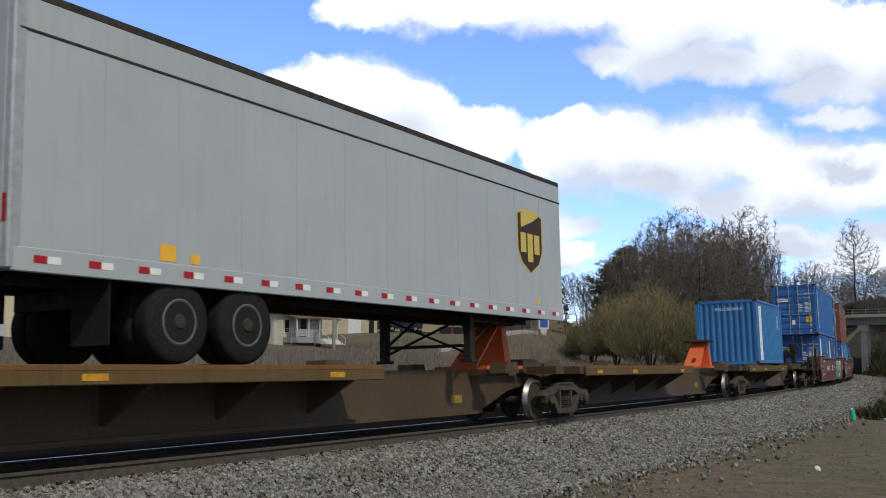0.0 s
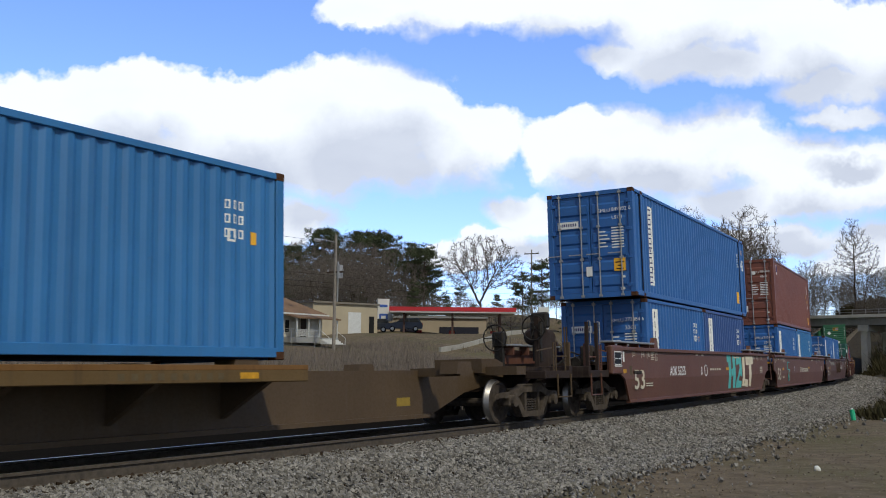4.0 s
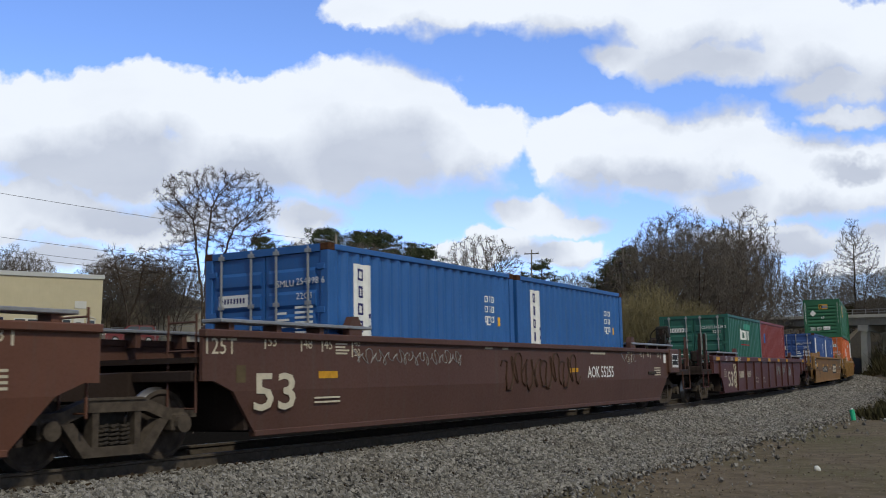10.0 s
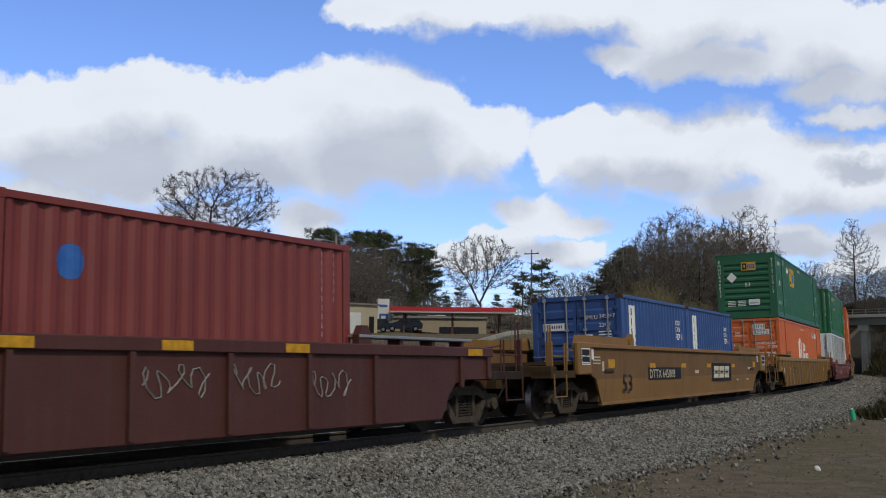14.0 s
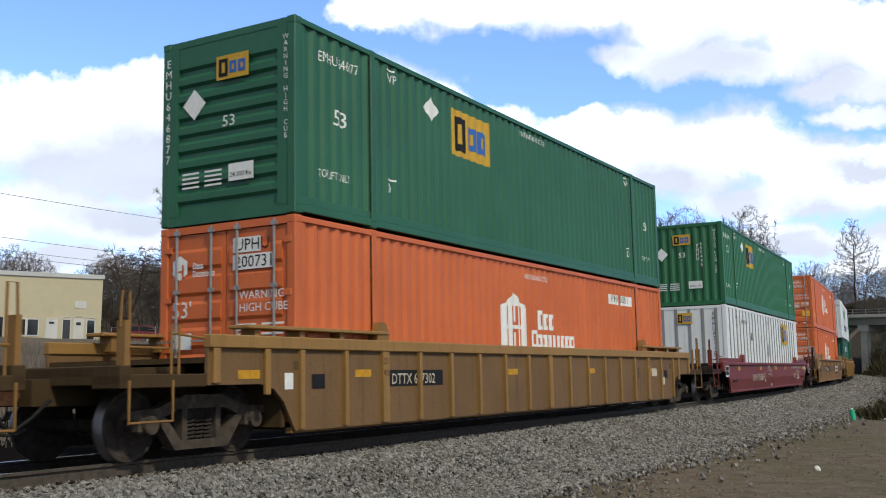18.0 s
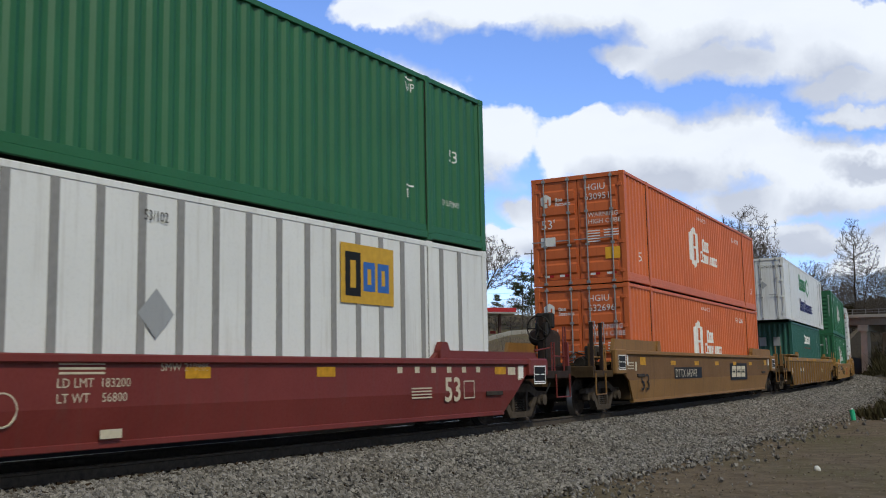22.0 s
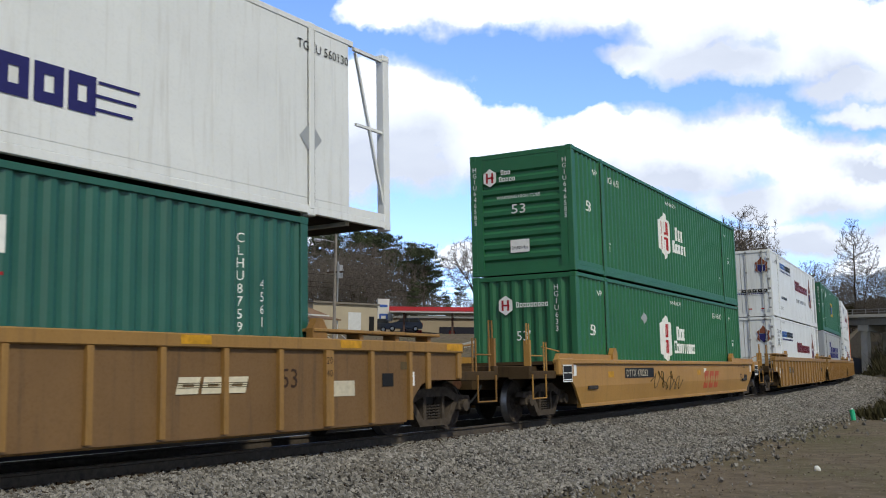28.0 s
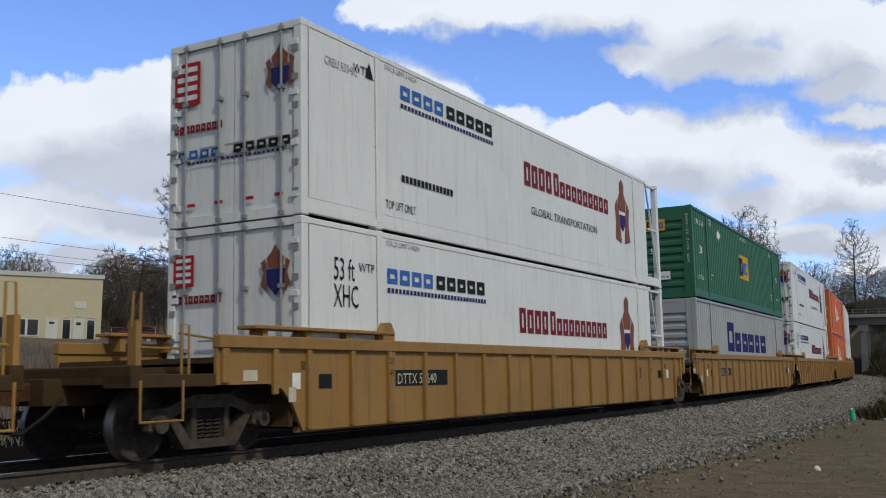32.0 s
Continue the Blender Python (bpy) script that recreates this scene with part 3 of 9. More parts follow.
# ---- well cars ----
def end_gear(car, x, sgn, mat, joint, ladder=True):
    """What lies beyond the side sheets at one end: centre sill, platform, steps, grab irons and coupler, or the joint to the next unit."""
    q = sgn
    grimy = GRIME_YELLOW if mat in (CAR_TAN, CAR_YELLOW, CAR_GOLD) else GRIME_BROWN
    if joint:
        def build(bm):
            prism(bm, [(x - q * 0.9, 0.72), (x + q * 0.75, 0.72), (x + q * 0.75, 1.02), (x - q * 0.9, 1.1)], -0.28, 0.28)
            bevel_box(bm, min(x - q * 0.5, x), max(x - q * 0.5, x), -1.3, 1.3, 0.92, 1.06, 0.015)
        part("end_sill", build_bm(build), grimy, car)
        def posts(bm):
            for y in (-1.32, -0.85):
                tube(bm, (x - q * 0.05, y, 0.55), (x - q * 0.05, y, 1.75), 0.018, 6)
            for zz in (0.6, 0.95, 1.3, 1.65):
                tube(bm, (x - q * 0.05, -1.32, zz), (x - q * 0.05, -0.85, zz), 0.013, 5)
        part("ladder", build_bm(posts), mat, car)
        return
    end = x + q * 1.35

    def sill(bm):
        prism(bm, [(x - q * 1.2, 0.62), (end + q * 0.25, 0.68), (end + q * 0.25, 0.98), (x - q * 1.2, 1.08)], -0.32, 0.32)
        prism(bm, [(x - q * 0.1, 1.0), (end, 1.0), (end, 1.09), (x - q * 0.1, 1.12)], -1.0, 1.0)
    part("end_sill", build_bm(sill), grimy, car)

    def platform(bm):
        bevel_box(bm, min(x, end), max(x, end), -1.46, -1.0, 0.86, 1.02, 0.012)
        bevel_box(bm, min(x, end), max(x, end), 1.0, 1.46, 0.86, 1.02, 0.012)
        bevel_box(bm, min(end - q * 0.16, end), max(end - q * 0.16, end), -1.46, 1.46, 0.9, 1.12, 0.012)
    part("platform", build_bm(platform), grimy, car)

    a0, a1 = end - q * 0.12, end - q * 0.78
    for y in (-1.47, 1.47):
        part("step", build_bm(lambda bm: bent(bm, [(a0, y, 0.95), (a0, y, 0.48), (a1, y, 0.48), (a1, y, 0.95)], 0.019)), mat, car)

    def irons(bm):
        a0, a1 = end - q * 0.06, end - q * 0.78
        box(bm, min(a0, a0 - q * 0.07), max(a0, a0 - q * 0.07), -1.45, -1.32, 1.0, 1.62)
        bent(bm, [(a0, -1.38, 1.55), (a0 - q * 0.02, -1.38, 1.95), (a0 - q * 0.13, -1.38, 1.95), (a0 - q * 0.13, -1.38, 1.0)], 0.017)
        bent(bm, [(a1, -1.44, 1.0), (a1, -1.44, 1.6), (a1 - q * 0.12, -1.44, 1.6), (a1 - q * 0.12, -1.44, 1.0)], 0.017)
        bent(bm, [(a0 - q * 0.1, -1.40, 1.32), (a1, -1.40, 1.32)], 0.015)
        bent(bm, [(a1, -1.40, 1.5), (x - q * 0.3, -1.42, 1.42)], 0.015)
    part("grab_iron", build_bm(irons), mat, car)
    coupler(car, end - q * 0.1, q)


def build_bm(f):
    bm = bmesh.new()
    f(bm)
    return bm


def well_car(u, style, mat, label, zt, zb=0.24, hb=8.25, ht=9.95, tr=9.65, joints=(False, False), trucks=(True, True), wheel_end=0, rib_mat=None, pitch=1.03, name="well_car", ribs=16, rise=0.0):
    """style: 'ribbed' with upright posts, or 'smooth' with a folded side sheet. u: its middle on the train."""
    car = thing_at(name, u, 9.0, label, "rail car", "well cars of the train")
    ht0 = ht1 = ht
    if joints[0]:
        ht0 = hb + 1.05
    if joints[1]:
        ht1 = hb + 1.05
    fold = zb + (zt - zb) * 0.42
    top_h = 0.17 if style == "ribbed" else 0.10
    for sgn in (-1, 1):
        def upper(bm, sgn=sgn):
            y = 1.47 * sgn
            y0, y1 = min(y, y - 0.05 * sgn), max(y, y - 0.05 * sgn)
            k0, k1 = -hb - 0.75, hb + 0.75
            knee = 0.88
            if style == "ribbed":
                prism(bm, [(-ht0, knee), (k0 + 0.05, knee), (k0 + 0.30, knee - 0.07), (k0 + 0.5, knee - 0.24), (-hb, zb), (hb, zb), (k1 - 0.5, knee - 0.24),
                           (k1 - 0.30, knee - 0.07), (k1 - 0.05, knee), (ht1, knee), (ht1, zt - top_h), (-ht0, zt - top_h)], y0, y1)
            else:
                prism(bm, [(-ht0, 0.93), (k0 - 0.1, 0.93), (k0 + 0.25, fold), (k1 - 0.25, fold), (k1 + 0.1, 0.93), (ht1, 0.93), (ht1, zt - top_h), (-ht0, zt - top_h)], y0, y1)

        def lower(bm, sgn=sgn):
            y = 1.47 * sgn
            prism(bm, [(-hb - 0.5, fold), (-hb, zb), (hb, zb), (hb + 0.5, fold)], min(y, y - 0.05 * sgn), max(y, y - 0.05 * sgn))
            for v in bm.verts:
                if v.co.z < fold - 0.01:
                    v.co.y -= 0.07 * sgn
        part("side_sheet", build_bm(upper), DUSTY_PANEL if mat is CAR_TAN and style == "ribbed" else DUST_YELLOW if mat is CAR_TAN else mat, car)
        if style == "smooth":
            part("lower_sheet", build_bm(lower), mat, car)
        y = 1.53 * sgn
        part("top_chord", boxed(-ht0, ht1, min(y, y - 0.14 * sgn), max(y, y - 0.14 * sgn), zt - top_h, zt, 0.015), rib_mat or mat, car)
        part("bottom_chord", boxed(-hb - 0.02, hb + 0.02, min(sgn * 1.42, sgn * 1.30), max(sgn * 1.42, sgn * 1.30), zb - 0.03, zb + 0.05, 0.01), mat, car)
        if style == "ribbed":
            n = ribs
            for i in range(n + 1):
                x = -pitch * n / 2 + i * pitch + 0.08
                w = 0.17 if n == 16 and i in (2, n - 2, n // 2) else 0.085
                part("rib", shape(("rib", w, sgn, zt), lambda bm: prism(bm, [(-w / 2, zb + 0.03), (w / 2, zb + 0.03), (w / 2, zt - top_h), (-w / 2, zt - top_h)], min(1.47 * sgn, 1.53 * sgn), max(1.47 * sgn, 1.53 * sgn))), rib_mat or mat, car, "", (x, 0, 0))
    # floor of the well: cross members, and the sloping bulkheads at its ends
    for i in range(9):
        x = -hb + 0.6 + i * (2 * hb - 1.2) / 8
        part("cross_member", shape(("cross_member",), lambda bm: box(bm, -0.22, 0.22, -1.36, 1.36, 0.24, 0.34)), STEEL_DARK, car, "", (x, 0, 0))
    for q, h in ((-1, ht0), (1, ht1)):
        part("bulkhead", build_bm(lambda bm: prism(bm, [(q * (hb + 0.12), 0.3), (q * (hb + 0.2), 0.3), (q * (hb + 0.2), 1.15), (q * h, 1.15), (q * h, 1.22), (q * (hb + 0.12), 1.22)], -1.38, 1.38)), GRIME_YELLOW if mat in (CAR_TAN, CAR_YELLOW, CAR_GOLD) else GRIME_BROWN, car)
        brown = mat in (CAR_BROWN, CAR_BROWN_SHADED, CAR_MAROON)
        for sgn in (-1, 1):
            if rise:      # raised plate along the end of the side
                part("end_guard", build_bm(lambda bm: prism(bm, [(q * 5.9, zt - 0.04), (q * 6.15, zt + rise), (q * (h - 0.3), zt + rise), (q * (h - 0.15), zt - 0.04)], min(sgn * 1.34, sgn * 1.43), max(sgn * 1.34, sgn * 1.43))), mat, car)
                continue
            cx = q * (h - 1.95) if brown and mat is not CAR_MAROON else q * 7.6
            part("walkway", shape(("walkway", sgn), lambda bm: bevel_box(bm, -1.65, 1.65, min(sgn * 1.16, sgn * 1.50), max(sgn * 1.16, sgn * 1.50), 0.0, 0.05, 0.01)), GALV if brown else rib_mat or mat, car, "", (cx, 0, zt + 0.09))
            for e in (-1.4, -0.47, 0.47, 1.4):
                part("walkway_bracket", shape(("walkway_bracket", sgn), lambda bm: box(bm, -0.05, 0.05, min(sgn * 1.2, sgn * 1.44), max(sgn * 1.2, sgn * 1.44), -0.12, 0.092)), mat, car, "", (cx + e, 0, zt - 0.002))
        if style == "smooth" and not joints[q > 0]:      # boxed-out corner with its stencil plate
            x0, x1 = min(q * (h - 0.78), q * (h + 0.02)), max(q * (h - 0.78), q * (h + 0.02))
            c = part("end_box", boxed(x0, x1, -1.56, -1.44, 0.92, zt + 0.02, 0.03), mat, car)
            part("stencil_plate", rects((x0 + 0.14, zt - 0.48, 0.52, 0.36)), BLACK_INK, c, "black stencil plate with a white border", (0, -1.565, 0))
            part("plate_border", hollow(x0 + 0.14, zt - 0.48, 0.52, 0.36, 0.025), WHITE_INK, c, "", (0, -1.569, 0))
            for k, b in enumerate(((0.18, 0.30, 0.2, 0.12), (0.44, 0.30, 0.18, 0.12), (0.18, 0.16, 0.44, 0.06))):
                part("stencil_line", rects((x0 + b[0], zt - 0.52 + b[1] - 0.08, b[2], 0.02)), WHITE_INK, c, "", (0, -1.569, 0))
            part("label_plate", rects((q * (h - 1.02) - 0.1, zt - 0.36, 0.2, 0.24)), WHITE_INK, car, "white inspection label", (0, -1.478, 0))
            part("step_slot", boxed(q * (h - 2.1) - 0.3, q * (h - 2.1) + 0.3, -1.50, -1.46, zt - 0.66, zt - 0.58, 0.01), STEEL_DULL, car)
        if style == "ribbed":      # upright at the car's corner, with its plates
            for sgn in (-1, 1):
                part("end_post", boxed(q * (h - 0.12) - 0.06, q * (h - 0.12) + 0.06, min(sgn * 1.465, sgn * 1.525), max(sgn * 1.465, sgn * 1.525), 0.90, zt - top_h, 0.01), rib_mat or mat, car)
                part("knee_rib", boxed(q * (hb + 0.62) - 0.05, q * (hb + 0.62) + 0.05, min(sgn * 1.465, sgn * 1.525), max(sgn * 1.465, sgn * 1.525), 0.74, zt - top_h, 0.01), rib_mat or mat, car)
            if mat is not CAR_MAROON:
                for k, (dx, z, w, hh, ink) in enumerate(((-2.2, 0.80, 0.3, 0.2, BLACK_INK), (-1.55, 0.80, 0.18, 0.22, WHITE_INK), (-1.75, 1.06, 0.2, 0.12, TAN_INK))):
                    part("label_plate", rects((q * (h + dx) - w / 2, z, w, hh)), ink, car, "", (0, -1.477, 0))
                for xx in (q * 6.18 + 0.08,):
                    mark(car, "lettering", joined(letters("20", 0.1, xx - 0.08, 1.14), letters("40", 0.1, xx - 0.08, 0.96)), BROWN_INK, -1.533)
        for sgn in (-1, 1):
            # guide for the box's end
            part("container_guide", shape(("container_guide", q, sgn), lambda bm: prism(bm, [(-0.16, 0), (0.16, 0), (0.16, 0.16), (0.07, 0.3), (-0.07, 0.3), (-0.16, 0.16)], min(sgn * 1.36, sgn * 1.48), max(sgn * 1.36, sgn * 1.48))), mat, car, "", (q * (hb - 2.15), 0, zt - 0.02))
    end_gear(car, -ht0, -1, mat, joints[0])
    end_gear(car, ht1, 1, mat, joints[1])
    if trucks[0]:
        truck(car, u, -tr if not joints[0] else -(hb + 1.6))
    if trucks[1]:
        truck(car, u, tr if not joints[1] else hb + 1.6)
    if wheel_end:
        brake_gear(car, -ht - 1.35)
    return car


def brake_gear(car, e):
    """Hand brake, air reservoir and posts on the leading platform that ends at e."""
    brake_wheel(car, e - 0.30, -0.3, 2.0, STEEL_DARK)
    part("brake_stand", build_bm(lambda bm: prism(bm, [(e - 0.22, 1.1), (e + 0.8, 1.1), (e + 0.8, 1.8), (e + 0.42, 1.9), (e, 2.22), (e - 0.2, 2.25)], -0.37, -0.27)), GRIME_BROWN, car)
    part("stand_top", boxed(e - 0.02, e + 0.22, -0.5, -0.1, 2.0, 2.36, 0.04), STEEL_DARK, car)
    part("air_reservoir", build_bm(lambda bm: [tube(bm, (e + 0.5, 0.1, 1.83), (e + 1.5, 0.1, 1.83), 0.2, 16), tube(bm, (e + 0.44, 0.1, 1.83), (e + 0.5, 0.1, 1.83), 0.14, 16, 0.2), tube(bm, (e + 1.5, 0.1, 1.83), (e + 1.56, 0.1, 1.83), 0.2, 16, 0.14)]), GRIME_BROWN, car)
    part("brake_cylinder", build_bm(lambda bm: [tube(bm, (e + 0.75, -0.85, 1.2), (e + 1.25, -0.85, 1.2), 0.13, 14), tube(bm, (e + 1.25, -0.85, 1.2), (e + 1.6, -0.85, 1.2), 0.03, 8)]), STEEL_DARK, car)
    part("control_valve", build_bm(lambda bm: [bevel_box(bm, e + 0.95, e + 1.2, -1.2, -0.9, 1.25, 1.6, 0.04), bevel_box(bm, e + 1.0, e + 1.15, -1.3, -1.2, 1.32, 1.48, 0.03)]), STEEL_DULL, car)
    for x in (e + 0.05, e + 0.66):
        part("post", boxed(x - 0.035, x + 0.035, -1.46, -1.39, 0.9, 2.1), GRIME_BROWN, car)
        part("grab_iron", build_bm(lambda bm: bent(bm, [(x + 0.05, -1.44, 1.62), (x + 0.11, -1.47, 1.62), (x + 0.11, -1.47, 2.12), (x + 0.05, -1.44, 2.12)], 0.014)), GALV, car, "pale worn grab iron")
    part("air_pipe", build_bm(lambda bm: [bent(bm, [(e, -0.6, 1.16), (e + 0.4, -0.62, 1.2), (e + 0.8, -0.75, 1.45), (e + 1.5, -0.7, 1.4)], 0.02), bent(bm, [(e + 0.2, -0.5, 1.14), (e + 0.9, -0.9, 1.35), (e + 1.4, -1.1, 1.2)], 0.016)]), STEEL_DARK, car)


def patches(car, xs, z, w=0.36, h=0.11, y=-1.536):
    for x in xs:
        part("reflector", rects((x - w / 2, z, w, h)), DULL_YELLOW, car, "dirty yellow reflective sheet", (0, y, 0))


def mark(car, name, bm, material, y, label=""):
    return part(name, bm, material, car, label, (0, y, 0))


# ---- clouds ----
def cloud_material():
    """White cumulus over clear gaps; banks where the sky carries them, finer edges from noise."""
    m = bpy.data.materials.new("cumulus_cloud")
    m.use_nodes = True
    nt = m.node_tree
    nt.nodes.clear()

    def mth(op, a, b=None, clamp=False):
        n = nt.nodes.new("ShaderNodeMath")
        n.operation, n.use_clamp = op, clamp
        for i, v in enumerate((a, b)):
            if v is None:
                continue
            if isinstance(v, (int, float)):
                n.inputs[i].default_value = v
            else:
                nt.links.new(v, n.inputs[i])
        return n.outputs[0]

    def vec(op, a, b=None):
        n = nt.nodes.new("ShaderNodeVectorMath")
        n.operation = op
        for i, v in enumerate((a, b)):
            if v is None:
                continue
            if isinstance(v, (tuple, Vector)):
                n.inputs[i].default_value = v
            else:
                nt.links.new(v, n.inputs[i])
        return n.outputs[1] if op in ("DOT_PRODUCT", "LENGTH") else n.outputs[0]

    tc = nt.nodes.new("ShaderNodeTexCoord").outputs["Object"]
    rot = STAND.to_3x3()
    ax, up, fw = Vector(rot.col[0]), Vector(rot.col[1]), -Vector(rot.col[2])
    d = vec("DOT_PRODUCT", tc, fw)
    u = mth("DIVIDE", vec("DOT_PRODUCT", tc, ax), d)
    v = mth("DIVIDE", vec("DOT_PRODUCT", tc, up), d)
    cmb = nt.nodes.new("ShaderNodeCombineXYZ")
    nt.links.new(u, cmb.inputs[0])
    nt.links.new(v, cmb.inputs[1])
    p0 = cmb.outputs[0]

    def fbm(scale, detail, rough, stretch=(1, 1, 1), off=(0, 0, 0)):
        mp = nt.nodes.new("ShaderNodeMapping")
        mp.inputs["Scale"].default_value, mp.inputs["Location"].default_value = stretch, off
        n = nt.nodes.new("ShaderNodeTexNoise")
        n.inputs["Scale"].default_value, n.inputs["Detail"].default_value, n.inputs["Roughness"].default_value = scale, detail, rough
        nt.links.new(p0, mp.inputs[0])
        nt.links.new(mp.outputs[0], n.inputs["Vector"])
        return n.outputs["Fac"], n.outputs["Color"]

    warp = vec("SCALE", vec("SUBTRACT", fbm(9, 5, 0.62)[1], (0.5, 0.5, 0.5)))
    warp.node.inputs["Scale"].default_value = 0.085
    p = vec("ADD", p0, warp)
    banks = [(-0.385, 0.125, 0.13, 0.055), (-0.33, 0.135, 0.11, 0.055), (-0.20, 0.12, 0.12, 0.05), (-0.085, 0.125, 0.11, 0.07), (-0.05, 0.13, 0.08, 0.065), (0.02, 0.105, 0.07, 0.045), (-0.30, 0.085, 0.20, 0.035), (-0.10, 0.085, 0.15, 0.035),
             (-0.40, 0.04, 0.14, 0.04), (-0.30, 0.03, 0.12, 0.028), (-0.14, 0.035, 0.055, 0.025), (0.08, 0.04, 0.05, 0.025), (0.13, 0.025, 0.045, 0.016),
             (0.14, 0.10, 0.065, 0.04), (0.20, 0.11, 0.07, 0.038), (0.27, 0.105, 0.06, 0.042), (0.20, 0.075, 0.11, 0.03), (0.36, 0.085, 0.08, 0.03), (0.43, 0.07, 0.09, 0.04), (0.32, 0.055, 0.12, 0.025),
             (0.04, 0.00, 0.07, 0.022), (-0.38, -0.01, 0.12, 0.022), (0.12, -0.005, 0.05, 0.016), (0.33, 0.015, 0.12, 0.02), (0.45, 0.0, 0.10, 0.03),
             (-0.01, 0.245, 0.11, 0.035), (0.12, 0.25, 0.11, 0.04), (0.24, 0.23, 0.10, 0.05), (0.17, 0.195, 0.055, 0.022), (0.26, 0.185, 0.10, 0.025), (0.36, 0.20, 0.09, 0.05), (0.38, 0.155, 0.07, 0.022), (0.45, 0.19, 0.08, 0.06), (0.40, 0.125, 0.05, 0.012)]
    fine = fbm(17, 7, 0.55)[0]
    side = ramp(nt, d, 0.80, 0.88)
    wide = mth("SUBTRACT", fbm(3.5, 7, 0.55, (1, 2.0, 1))[0], 0.46)

    def density(q0):
        near = None
        for cx, cy, rx, ry in banks:
            l = vec("LENGTH", vec("MULTIPLY", vec("SUBTRACT", q0, (cx, cy, 0)), (1 / rx, 1 / ry, 0)))
            if near is None:
                near = l
            else:
                n = nt.nodes.new("ShaderNodeMath")
                n.operation = "SMOOTH_MIN"
                nt.links.new(near, n.inputs[0])
                nt.links.new(l, n.inputs[1])
                n.inputs[2].default_value = 0.22
                near = n.outputs[0]
        return mth("SUBTRACT", 1.0, near)
    grain = mth("MULTIPLY", mth("SUBTRACT", fine, 0.5), 0.8)
    dens = mth("ADD", density(p), grain)
    over = density(vec("ADD", p, (-0.006, 0.046, 0)))
    dens = mth("ADD", mth("MULTIPLY", dens, side), mth("MULTIPLY", mth("MULTIPLY", wide, 5.0), mth("SUBTRACT", 1.0, side)))
    soft = mth("ADD", 0.13, mth("MULTIPLY", ramp(nt, over, 0.0, 0.5), 0.34))
    alpha = mth("DIVIDE", mth("ADD", dens, 0.03), soft, True)
    shade = fbm(7, 6, 0.55, (1, 2.2, 1), (3, 1, 0))[0]
    deep = mth("ADD", mth("MULTIPLY", ramp(nt, over, 0.10, 0.65), 0.85), mth("MULTIPLY", mth("SUBTRACT", shade, 0.50), 0.6), True)
    col = mixed(nt, deep, (0.98, 0.98, 1.09), (0.58, 0.60, 0.74))
    em = nt.nodes.new("ShaderNodeEmission")
    nt.links.new(col, em.inputs[0])
    em.inputs[1].default_value = 1.3
    tr = nt.nodes.new("ShaderNodeBsdfTransparent")
    mx = nt.nodes.new("ShaderNodeMixShader")
    edge = ramp(nt, d, 0.62, 0.74)
    nt.links.new(mth("MULTIPLY", alpha, edge), mx.inputs[0])
    nt.links.new(tr.outputs[0], mx.inputs[1])
    nt.links.new(em.outputs[0], mx.inputs[2])
    out = nt.nodes.new("ShaderNodeOutputMaterial")
    nt.links.new(mx.outputs[0], out.inputs[0])
    return m


def clouds():
    bm = bmesh.new()
    R, n, k = 1800.0, 40, 18
    grid = [[bm.verts.new((R * math.sin(az) * math.cos(el), R * math.cos(az) * math.cos(el), R * math.sin(el)))
             for az in (radians(57 - 50 + 100 * i / n) for i in range(n + 1))] for el in (radians(-3 + 53 * j / k) for j in range(k + 1))]
    for j in range(k):
        for i in range(n):
            bm.faces.new((grid[j][i], grid[j + 1][i], grid[j + 1][i + 1], grid[j][i + 1]))
    me = mesh_of("cloud_backdrop", bm, True)
    me.materials.append(cloud_material())
    ob = new("cloud_backdrop", me)
    tagged(ob, "broken white cumulus clouds drifting over a blue sky", "clouds", "", "structure")
    return ob


CLOUDS = clouds()

# the rest of the sky is as cloudy
wt = world.node_tree
wtc = wt.nodes.new("ShaderNodeTexCoord")
wno = wt.nodes.new("ShaderNodeTexNoise")
wno.inputs["Scale"].default_value, wno.inputs["Detail"].default_value = 2.6, 7
wt.links.new(wtc.outputs["Generated"], wno.inputs["Vector"])
sep = wt.nodes.new("ShaderNodeVectorMath")
sep.operation = "DOT_PRODUCT"
sep.inputs[1].default_value = (math.sin(YAW), math.cos(YAW), 0.1)
wt.links.new(wtc.outputs["Generated"], sep.inputs[0])
gate = ramp(wt, sep.outputs[1], 0.55, 0.35)
wmul = wt.nodes.new("ShaderNodeMath")
wmul.operation = "MULTIPLY"
wt.links.new(ramp(wt, wno.outputs["Fac"], 0.38, 0.52), wmul.inputs[0])
wt.links.new(gate, wmul.inputs[1])
tint = wt.nodes.new("ShaderNodeMix")
tint.data_type, tint.blend_type = "RGBA", "MULTIPLY"
tint.inputs[0].default_value = 1.0
wt.links.new(wsky.outputs[0], tint.inputs[6])
tint.inputs[7].default_value = (1.5, 1.52, 2.1, 1)
wcol = mixed(wt, wmul.outputs[0], tint.outputs[2], (3.4, 3.25, 2.95))
wt.links.new(wcol, wn["Background"].inputs[0])


# ---- ground ----
def lateral(x, y):
    """Signed distance from the track's centre line (+ beyond it), and the distance along it."""
    s = x
    for _ in range(3):
        px, py, a = line(s)
        s += (x - px) * math.cos(a) + (y - py) * math.sin(a)
    px, py, a = line(s)
    return -(x - px) * math.sin(a) + (y - py) * math.cos(a), s


def smooth(a, b, x):
    t = min(1, max(0, (x - a) / (b - a)))
    return t * t * (3 - 2 * t)


